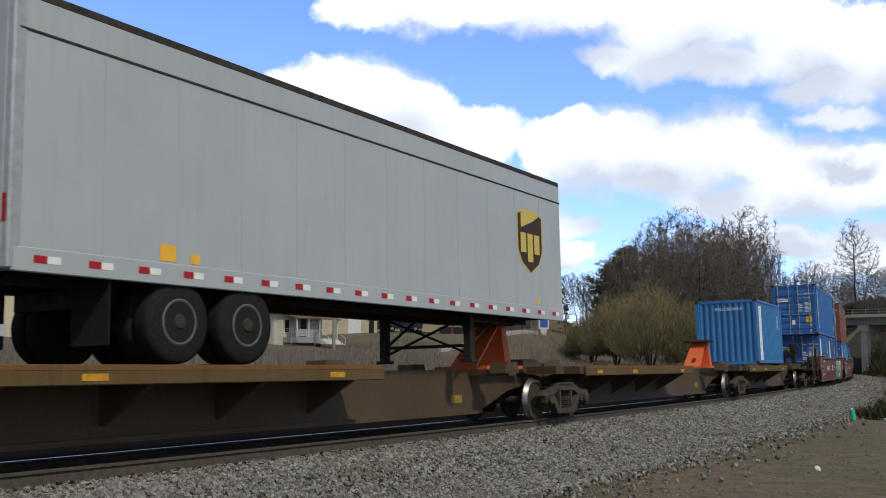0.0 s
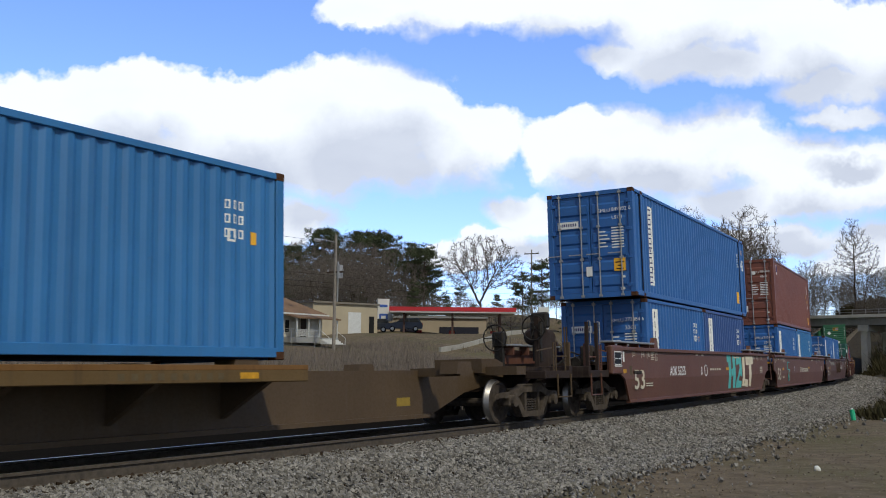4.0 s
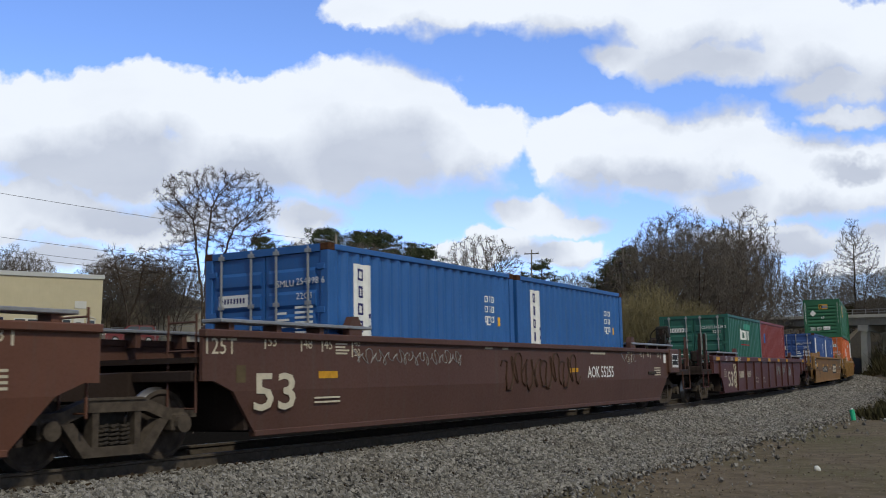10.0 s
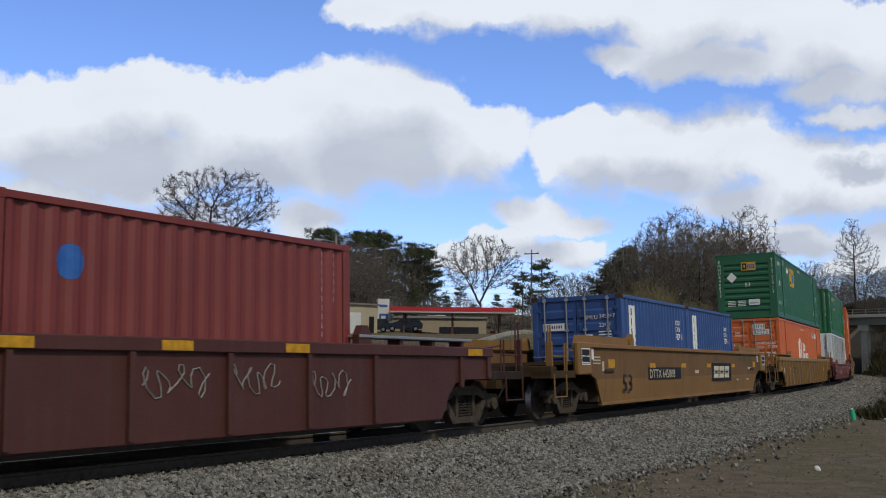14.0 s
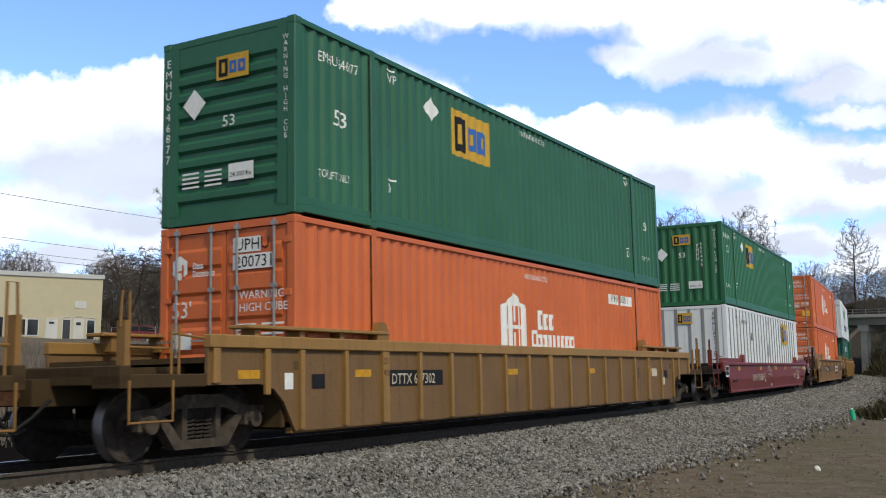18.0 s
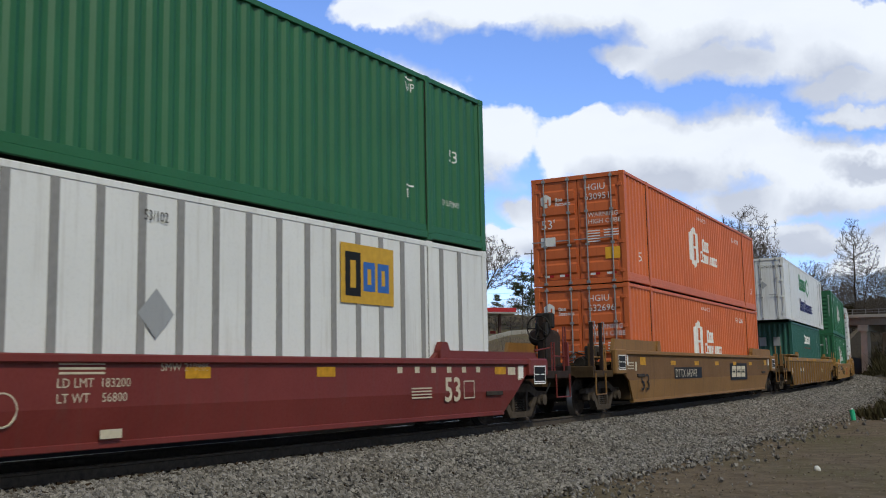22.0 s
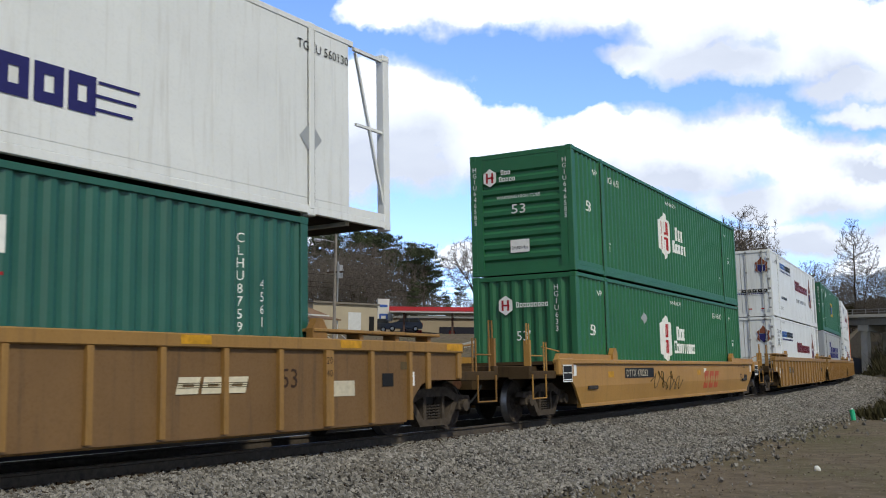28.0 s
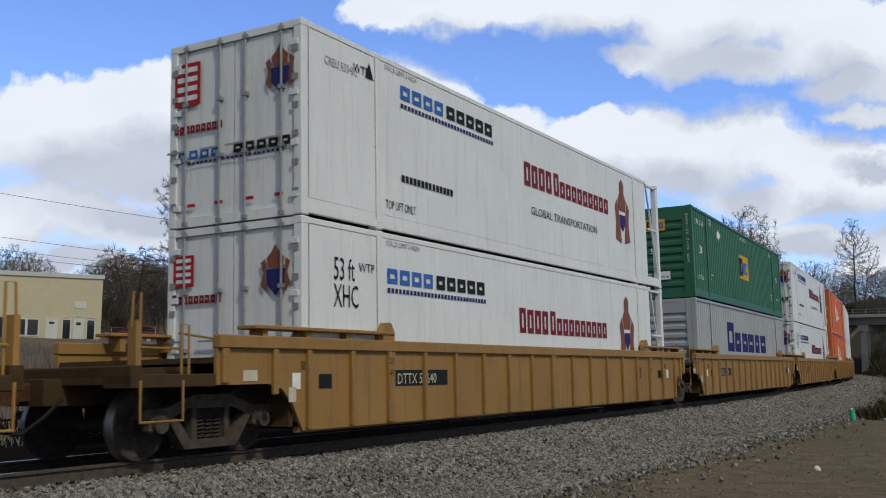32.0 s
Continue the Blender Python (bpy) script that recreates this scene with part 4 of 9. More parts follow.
def ground_z(x, y):
    lat, s = lateral(x, y)
    bed = -0.22 - math.sin(CANT) * lat * smooth(3.1, 1.5, abs(lat))
    if lat < 0:
        z = bed - 0.30 * smooth(1.9, 3.6, -lat) + 0.02
        z += 0.10 * smooth(4, 9, -lat) + 0.3 * smooth(9, 40, -lat)
        z += 0.9 * smooth(2.8, 7.5, -lat) * smooth(38, 62, s)
        z += 2.5 * smooth(6, 40, -lat) * smooth(30, 80, s)
        z += 3.0 * smooth(4.5, 12, -lat) * smooth(150, 180, s) + 8.5 * smooth(2.8, 9, -lat) * smooth(180, 212, s)
    else:
        z = bed - 0.45 * smooth(1.9, 3.4, lat)
        z += 1.35 * smooth(8, 24, lat) + 1.75 * smooth(24, 46, lat) + 2.3 * smooth(33, 50, lat) * smooth(74, 106, x)
        z += max(0.0, 4.25 - z) * smooth(24, 33, lat) * smooth(80, 101, x) * smooth(185, 130, x)
        z += 4.2 * smooth(120, 150, x) * smooth(30, 42, lat) * smooth(190, 168, x)
        z -= 0.5 * smooth(40, 60, lat) * smooth(66, 50, x)
        z += 5.0 * smooth(76, 150, lat) * smooth(160, 60, abs(x - 120))
    z += 0.05 * noise.noise(Vector((x * 0.35, y * 0.35, 0))) * smooth(2.5, 5, abs(lat))
    return z


def stops(a, b, fine):
    out, x = [a], a
    while x < b:
        d = abs(x)
        x += fine if d < 70 else fine * 3 if d < 160 else 40 if d < 500 else 400
        out.append(min(x, b))
    return out


def ground_material():
    m, nt, ns, ln, bs = nodes_of("dirt_and_dry_grass")
    big = noise_node(nt, 0.22, 6)
    mid = noise_node(nt, 2.2, 8, rough=0.7)
    fine = noise_node(nt, 22, 6, rough=0.7)
    col = mixed(nt, ramp(nt, mid, 0.35, 0.7), (0.100, 0.077, 0.050), (0.205, 0.163, 0.112))
    col = mixed(nt, ramp(nt, big, 0.45, 0.62, 0, 0.55), col, (0.10, 0.10, 0.045))
    col = mixed(nt, ramp(nt, fine, 0.45, 0.75, 0, 0.6), col, (0.07, 0.055, 0.038))
    ln.new(col, bs.inputs["Base Color"])
    bs.inputs["Roughness"].default_value, bs.inputs["Specular IOR Level"].default_value = 0.95, 0.08
    bumped(nt, bs, fine, 0.6, 0.03)
    return m


def ground():
    xs, ys = stops(-3000, 3000, 1.0), stops(-3000, 3000, 1.0)
    verts = [(x, y, ground_z(x, y) if abs(x) < 500 and abs(y) < 500 else 0.0) for y in ys for x in xs]
    n = len(xs)
    faces = [(j * n + i, j * n + i + 1, j * n + n + i + 1, j * n + n + i) for j in range(len(ys) - 1) for i in range(n - 1)]
    me = bpy.data.meshes.new("ground")
    me.from_pydata(verts, [], faces)
    me.shade_smooth()
    me.materials.append(ground_material())
    me.materials.append(plain("dark_leaf_litter", (0.045, 0.037, 0.024), 0.95, 0, 0.4, 3))
    for poly in me.polygons:
        c = poly.center
        if 110 < c.x < 330 and -60 < c.y < 120:
            lat, d = lateral(c.x, c.y)
            if lat < -4.2 and d > 128:
                poly.material_index = 1
    tagged(new("ground", me), "bare brown dirt and dry winter grass beside the tracks", "ground", "", "structure")


ground()


def stone_material(name, a, b):
    m, nt, ns, ln, bs = nodes_of(name)
    gi = nt.nodes.new("ShaderNodeNewGeometry")
    fine = noise_node(nt, 60, 4)
    col = mixed(nt, gi.outputs["Random Per Island"], a, b)
    col = mixed(nt, ramp(nt, fine, 0.4, 0.75, 0, 0.5), col, tuple(c * 0.5 for c in a))
    big = noise_node(nt, 0.5, 5)
    col = mixed(nt, ramp(nt, big, 0.5, 0.7, 0, 0.35), col, (0.10, 0.08, 0.06))
    ln.new(col, bs.inputs["Base Color"])
    bs.inputs["Roughness"].default_value, bs.inputs["Specular IOR Level"].default_value = 0.9, 0.1
    return m


def stones(name, count, place, size, material, label, seed):
    """Many small angular stones in one mesh."""
    rnd = np.random.RandomState(seed)
    base = np.array([(x, y, z) for x in (-1, 1) for y in (-1, 1) for z in (-1, 1)], float) * 0.72
    tri = np.array([(0, 1, 3), (0, 3, 2), (4, 6, 7), (4, 7, 5), (0, 4, 5), (0, 5, 1), (2, 3, 7), (2, 7, 6), (0, 2, 6), (0, 6, 4), (1, 5, 7), (1, 7, 3)])
    V, F = [], []
    for i in range(count):
        p, k = place(rnd)
        q = rnd.normal(size=(3, 3))
        q, _ = np.linalg.qr(q)
        s = size * k * rnd.uniform(0.55, 1.5)
        v = base * (s * rnd.uniform(0.55, 1.25, (1, 3)))
        v = (v + rnd.uniform(-0.34, 0.34, (8, 3)) * s) @ q
        V.append(v + p)
        F.append(tri + 8 * i)
    me = bpy.data.meshes.new(name)
    me.from_pydata(np.concatenate(V).tolist(), [], np.concatenate(F).tolist())
    me.materials.append(material)
    return tagged(new(name, me), label, "stones", "", "stuff")


def ballast():
    # bed under the stones, following the line
    bm = bmesh.new()
    cuts = [-4.3, -3.6, -3.2, -2.9, -2.5, -2.1, -1.85, -1.62, -1.2, -0.92, -0.68, 0.0, 1.3, 2.1, 3.0, 3.8, 6.5, 8.5, 10.5, 13.0]
    rows = []
    for i in range(-8, 64):
        s = i * 5.0
        rows.append([bm.verts.new(beside(s, c, ground_z(*beside(s, c)[:2]) + (0.035 if abs(c) < 3.7 else -0.02 if c < 0 else 0.05))) for c in cuts])
    for a, b in zip(rows, rows[1:]):
        for i in range(len(cuts) - 1):
            # 1: near-black from the near rail outward, the train's shade painted in; 2: dark rail-foot strip
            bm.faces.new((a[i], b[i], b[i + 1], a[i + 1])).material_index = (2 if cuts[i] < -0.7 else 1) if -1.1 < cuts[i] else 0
    me = mesh_of("ballast_bed", bm, True)
    m, nt, ns, ln, bs = nodes_of("crushed_granite_bed")
    vo = nt.nodes.new("ShaderNodeTexVoronoi")
    tc = nt.nodes.new("ShaderNodeTexCoord")
    vo.inputs["Scale"].default_value = 26
    ln.new(tc.outputs["Object"], vo.inputs["Vector"])
    col = mixed(nt, vo.outputs["Color"], (0.025, 0.023, 0.020), (0.11, 0.102, 0.09))
    ln.new(mixed(nt, ramp(nt, vo.outputs["Distance"], 0.2, 0.75), col, (0.02, 0.019, 0.017)), bs.inputs["Base Color"])
    bs.inputs["Roughness"].default_value, bs.inputs["Specular IOR Level"].default_value = 0.95, 0.08
    bumped(nt, bs, vo.outputs["Distance"], 0.8, 0.05)
    me.materials.append(m)
    # oil staining and the shade under the train, both put into this colour
    me.materials.append(plain("oily_train_shade_ballast", (0.010, 0.009, 0.008), 0.95, 0, 0.5, 16))
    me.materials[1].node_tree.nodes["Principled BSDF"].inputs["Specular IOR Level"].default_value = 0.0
    me.materials.append(plain("dark_rail_foot_ballast", (0.024, 0.020, 0.016), 0.95, 0, 0.5, 16))
    tagged(new("ballast_bed", me), "grey crushed stone bed under the track", "ballast", "", "structure")

    def place(r):
        u = r.rand()
        s = 2.5 + 62 * u ** 1.9
        lat = -0.90 - 3.45 * r.rand() ** 0.92
        if lat > -1.3 and r.rand() < 0.35:
            lat -= 1.0
        if r.rand() < 0.05:
            lat = -4.2 - r.exponential(0.35)
        p = beside(s, lat)
        return np.array((p.x, p.y, ground_z(p.x, p.y) + 0.030 + 0.014 * r.rand() + 0.012 * smooth(1.0, 1.8, -lat))), 1.0 + s / 36
    stones("ballast_stones", 115000, place, 0.0185, stone_material("crushed_granite", (0.085, 0.080, 0.073), (0.33, 0.312, 0.285)), "loose grey crushed granite ballast stones", 3)

    def scrap(r):
        s = 5 + 45 * r.rand() ** 1.3
        lat = -0.95 - 0.55 * r.rand() ** 1.5 if r.rand() < 0.6 else -1.2 - 3.2 * r.rand()
        p = beside(s, lat)
        return np.array((p.x, p.y, ground_z(p.x, p.y) + 0.05)), 1.0
    stones("tie_splinters", 900, scrap, 0.026, plain("rotten_tie_wood", (0.040, 0.028, 0.019), 0.95, 0, 0.4), "dark splinters of old ties among the ballast", 6)

    def far_place(r):
        s = 56 + 105 * r.rand()
        p = beside(s, -1.5 - 2.6 * r.rand())
        return np.array((p.x, p.y, ground_z(p.x, p.y) + 0.045)), 1.0
    stones("far_ballast_stones", 9000, far_place, 0.085, bpy.data.materials["crushed_granite"], "grey crushed granite ballast along the curve", 5)

    def pebble(r):
        s = 8 + 40 * r.rand() ** 1.6
        lat = -4.3 - 6.5 * r.rand() ** 1.5
        p = beside(s, lat)
        return np.array((p.x, p.y, ground_z(p.x, p.y) + 0.004)), 1.0
    stones("dirt_pebbles", 5000, pebble, 0.014, stone_material("dusty_pebbles", (0.12, 0.095, 0.068), (0.27, 0.23, 0.18)), "small dusty pebbles trodden into the dirt", 4)


ballast()


def track():
    rail_mat = plain("worn_rail_steel", (0.085, 0.070, 0.056), 0.7, 0.15, 0.3, 14)
    rim = plain("shiny_rail_head", (0.30, 0.29, 0.28), 0.35, 0.9, 0.15, 14)
    sec = [(-0.070, -0.18), (0.070, -0.18), (0.070, -0.168), (0.012, -0.150), (0.010, -0.045), (0.036, -0.032), (0.036, -0.005), (0.030, 0.0), (-0.030, 0.0), (-0.036, -0.005), (-0.036, -0.032), (-0.010, -0.045), (-0.012, -0.150), (-0.070, -0.168)]
    for sgn in (-1, 1):
        bm = bmesh.new()
        rows = []
        for i in range(-20, 160):
            s = i * 2.0
            rows.append([bm.verts.new(beside(s, sgn * 0.753 + a, z - sgn * 0.753 * math.sin(CANT))) for a, z in sec])
        for a, b in zip(rows, rows[1:]):
            for k in range(len(sec)):
                f = bm.faces.new((a[k], b[k], b[(k + 1) % len(sec)], a[(k + 1) % len(sec)]))
                f.material_index = 1 if k in (7,) else 0
        me = mesh_of("rail", bm)
        me.materials.append(rail_mat)
        me.materials.append(rim)
        tagged(new("rail", me), "worn brown steel rail with a bright head", "rail", "rails of the track", "structure")
    tie_mat = plain("weathered_tie_wood", (0.034, 0.027, 0.021), 0.9, 0, 0.35, 12)
    bm = bmesh.new()
    bevel_box(bm, -0.115, 0.115, -1.3, 1.3, -0.17, 0.0, 0.01)
    me = mesh_of("tie", bm)
    me.materials.append(tie_mat)
    bm = bmesh.new()
    bevel_box(bm, -0.09, 0.09, -0.17, 0.17, 0, 0.016, 0.004)
    for q in (-0.1, 0.1):
        for x in (-0.05, 0.05):
            box(bm, x - 0.012, x + 0.012, q - 0.02, q + 0.02, 0.016, 0.045)
    pl = mesh_of("tie_plate", bm)
    pl.materials.append(RUST)
    tr = tagged(new("crossties"), "row of weathered wooden ties with steel plates", "railway track", "", "structure")
    for i in range(130):
        s = -4 + i * 0.5 + 0.04 * math.sin(i * 2.3)
        x, y, a = line(s)
        m = Matrix.Translation((x, y, -0.185)) @ Matrix.Rotation(a + 0.01 * math.sin(i * 1.7), 4, "Z") @ Matrix.Rotation(-CANT, 4, "X")
        t = new("tie", me)
        t.parent, t.matrix_basis = tr, m
        for sgn in (-1, 1):
            k = new("tie_plate", pl)
            k.parent, k.matrix_basis = t, Matrix.Translation((0, sgn * 0.753, -0.008))


track()


# ---- trees and brush ----
def bark(name, a, b):
    m, nt, ns, ln, bs = nodes_of(name)
    n = noise_node(nt, 3.0, 6, (1, 1, 0.3))
    gi = nt.nodes.new("ShaderNodeObjectInfo")
    col = mixed(nt, ramp(nt, n, 0.3, 0.7), a, b)
    col = mixed(nt, ramp(nt, gi.outputs["Random"], 0, 1, 0, 0.35), col, tuple(c * 0.55 for c in a))
    ln.new(col, bs.inputs["Base Color"])
    bs.inputs["Roughness"].default_value, bs.inputs["Specular IOR Level"].default_value = 0.95, 0.05
    return m


BARK = bark("grey_brown_bark", (0.055, 0.042, 0.034), (0.12, 0.094, 0.075))
TWIG = bark("brown_twigs", (0.128, 0.110, 0.096), (0.225, 0.196, 0.170))
TWIG_PALE = bark("pale_twigs", (0.10, 0.08, 0.066), (0.19, 0.155, 0.125))
WILLOW = bark("yellowish_twigs", (0.135, 0.115, 0.062), (0.235, 0.20, 0.115))
NEEDLE = bark("pine_needles", (0.060, 0.074, 0.042), (0.105, 0.120, 0.066))
DRY = bark("dry_brush_stems", (0.125, 0.104, 0.092), (0.255, 0.22, 0.19))


class Twigs:
    """Collects tapered limbs as plain vertex lists."""

    def __init__(self):
        self.v, self.f = [], []

    def limb(self, p, q, r0, r1, n):
        d = (q - p).normalized()
        a = d.orthogonal().normalized()
        b = d.cross(a)
        k = len(self.v)
        for c, r in ((p, r0), (q, r1)):
            for i in range(n):
                w = i * 2 * math.pi / n
                self.v.append(c + a * (r * math.cos(w)) + b * (r * math.sin(w)))
        for i in range(n):
            self.f.append((k + i, k + (i + 1) % n, k + n + (i + 1) % n, k + n + i))

    def sliver(self, p, q, w, rnd):
        side = (q - p).cross(Vector((rnd.gauss(0, 1), rnd.gauss(0, 1), rnd.gauss(0, 1)))).normalized() * w
        k = len(self.v)
        self.v.extend((p - side, p + side, q))
        self.f.append((k, k + 1, k + 2))

    def mesh(self, name):
        me = bpy.data.meshes.new(name)
        me.from_pydata([tuple(v) for v in self.v], [], self.f)
        return me


def colony(rnd, height, blobs, stems, n, step):
    """Branches that grow towards points strewn through the crown: nodes and the node each springs from."""
    pts = []
    w = [b[3] * b[3] * b[4] for b in blobs]
    for _ in range(n):
        cx, cy, cz, rx, rz = blobs[rnd.choices(range(len(blobs)), w)[0]]
        while True:
            q = (rnd.uniform(-1, 1), rnd.uniform(-1, 1), rnd.uniform(-1, 1))
            if 0.12 < q[0] ** 2 + q[1] ** 2 + q[2] ** 2 < 1:
                break
        pts.append((cx + q[0] * rx, cy + q[1] * rx, cz + q[2] * rz))
    A = np.array(pts) * height
    P, parent = [], []
    for stem in stems:
        prev = -1
        for p, q in zip(stem, stem[1:]):
            p, q = np.array(p) * height, np.array(q) * height
            k = max(1, int(np.linalg.norm(q - p) / (step * 1.6)))
            for i in range(k):
                P.append(p + (q - p) * i / k + np.array((rnd.gauss(0, 1), rnd.gauss(0, 1), 0)) * step * 0.12)
                parent.append(prev)
                prev = len(P) - 1
        P.append(np.array(stem[-1]) * height)
        parent.append(prev)
    kids = [0] * len(P)
    D = np.linalg.norm(A[:, None] - np.array(P)[None], axis=2)
    near, dist = D.argmin(1), D.min(1)
    for _ in range(110):
        if len(A) == 0:
            break
        fresh = []
        for i in np.unique(near):
            if kids[i] > 2:
                continue
            d = A[near == i] - P[i]
            d = (d / np.linalg.norm(d, axis=1)[:, None]).sum(0)
            d = d / (np.linalg.norm(d) + 1e-6) + np.array((rnd.gauss(0, 1), rnd.gauss(0, 1), rnd.gauss(0, 1) + 0.3)) * 0.13
            P.append(P[i] + d / np.linalg.norm(d) * step)
            parent.append(int(i))
            kids[i] += 1
            kids.append(0)
            fresh.append(len(P) - 1)
        if not fresh:
            break
        D = np.linalg.norm(A[:, None] - np.array([P[i] for i in fresh])[None], axis=2)
        k = D.argmin(1)
        m = D[np.arange(len(A)), k]
        near = np.where(m < dist, np.array(fresh)[k], near)
        dist = np.minimum(dist, m)
        keep = dist > step * 1.7
        A, near, dist = A[keep], near[keep], dist[keep]
    return [Vector(p) for p in P], parent


def bare_tree(height, seed, blobs, stems, n=800, tip=0.014, twigs=3, twig=None, step=0.024, label="bare winter tree with a crown of fine brown twigs"):
    """A leafless tree; blobs and stems are given in parts of its height."""
    rnd = random.Random(seed)
    P, parent = colony(rnd, height, blobs, stems, n, height * step)
    area = [0.0] * len(P)
    for i in range(len(P) - 1, -1, -1):
        area[i] = max(area[i], tip ** 2.1)
        if parent[i] >= 0:
            area[parent[i]] += area[i]
    rad = [a ** (1 / 2.1) for a in area]
    limbs, fine = Twigs(), Twigs()
    for i, p in enumerate(P):
        if parent[i] < 0:
            continue
        q = P[parent[i]]
        r0 = min(rad[parent[i]], rad[i] * 1.25)
        (limbs if rad[i] > 0.03 else fine).limb(q, p, r0, rad[i], 7 if rad[i] > 0.10 else 4 if rad[i] > 0.03 else 3)
        if rad[i] < tip * 4.2:
            d = (p - q).normalized()
            for _ in range(twigs):
                e = q.lerp(p, rnd.random())
                t = (d + Vector((rnd.gauss(0, 1), rnd.gauss(0, 1), rnd.gauss(0.4, 1))) * 0.6).normalized()
                l = height * step * rnd.uniform(0.7, 1.5)
                m = e + t * l
                fine.sliver(e, m, tip * 1.8, rnd)
                for _ in range(2):
                    t2 = (t + Vector((rnd.gauss(0, 1), rnd.gauss(0, 1), rnd.gauss(0.3, 1))) * 0.6).normalized()
                    g = e.lerp(m, rnd.uniform(0.4, 1))
                    fine.sliver(g, g + t2 * l * rnd.uniform(0.5, 1), tip * 1.5, rnd)
    ob = new("tree")
    tagged(ob, label, "tree")
    part("trunk", limbs.mesh("trunk"), BARK, ob)
    part("crown", fine.mesh("crown"), twig or TWIG, ob)["kind"] = "stuff"
    return ob


def pine(height, seed, bare=0.4, width=0.20, dense=1.0, label="dark green pine with a ragged crown"):
    rnd = random.Random(seed)
    limbs, leaves = Twigs(), Twigs()
    p, r = Vector((0, 0, -0.3)), height * 0.016
    n = 8
    for i in range(n):
        q = Vector((rnd.gauss(0, 0.1), rnd.gauss(0, 0.1), height * (i + 1) / n * 0.96))
        limbs.limb(p, q, r, r * 0.85, 6)
        p, r = q, r * 0.85
    for i in range(int(46 * dense)):
        f = bare + (1 - bare) * rnd.random() ** 0.85
        g = (f - bare) / (1 - bare)
        reach = height * width * (math.sqrt(max(0.02, 1 - (2 * g - 0.75) ** 2 / 1.6)) if bare > 0.1 else (1.1 - g)) * rnd.uniform(0.4, 1.15)
        a = rnd.uniform(0, 2 * math.pi)
        b = Vector((0, 0, height * f * 0.96))
        e = b + Vector((math.cos(a) * reach, math.sin(a) * reach, reach * rnd.uniform(-0.05, 0.5)))
        limbs.limb(b, e, height * 0.004, height * 0.0015, 3)
        for c in range(int(4 + 2 * dense)):
            cc = b.lerp(e, rnd.uniform(0.55, 1.08)) + Vector((rnd.gauss(0, 1), rnd.gauss(0, 1), rnd.gauss(0, 0.35))) * height * 0.018
            for _ in range(24):
                q = cc + Vector((rnd.gauss(0, 1), rnd.gauss(0, 1), rnd.gauss(0.2, 0.45))) * height * 0.019
                leaves.sliver(q, q + Vector((rnd.gauss(0, 1), rnd.gauss(0, 1), rnd.gauss(0.5, 0.8))) * height * 0.014, height * 0.0035, rnd)
    ob = new("tree")
    tagged(ob, label, "tree")
    part("trunk", limbs.mesh("trunk"), BARK, ob)
    part("crown", leaves.mesh("crown"), NEEDLE, ob)["kind"] = "stuff"
    return ob


def ground_at(x, y, down=0.15):
    return Matrix.Translation((x, y, ground_z(x, y) - down))


def put(ob, x, y, scale=1.0, turn=0.0):
    ob.matrix_basis = ground_at(x, y) @ Matrix.Rotation(turn, 4, "Z") @ Matrix.Scale(scale, 4)


def copies(sources, spots, seed):
    rnd = random.Random(seed)
    for i, (x, y, h) in enumerate(spots):
        src, size = sources[i % len(sources)]
        ob = copy_thing(src, Matrix.Identity(4))
        put(ob, x, y, h / size, rnd.uniform(0, 6.28))


def scatter(cx, cy, wx, wy, n, h0, h1, seed):
    rnd = random.Random(seed)
    return [(cx + rnd.uniform(-wx, wx), cy + rnd.uniform(-wy, wy), rnd.uniform(h0, h1)) for _ in range(n)]


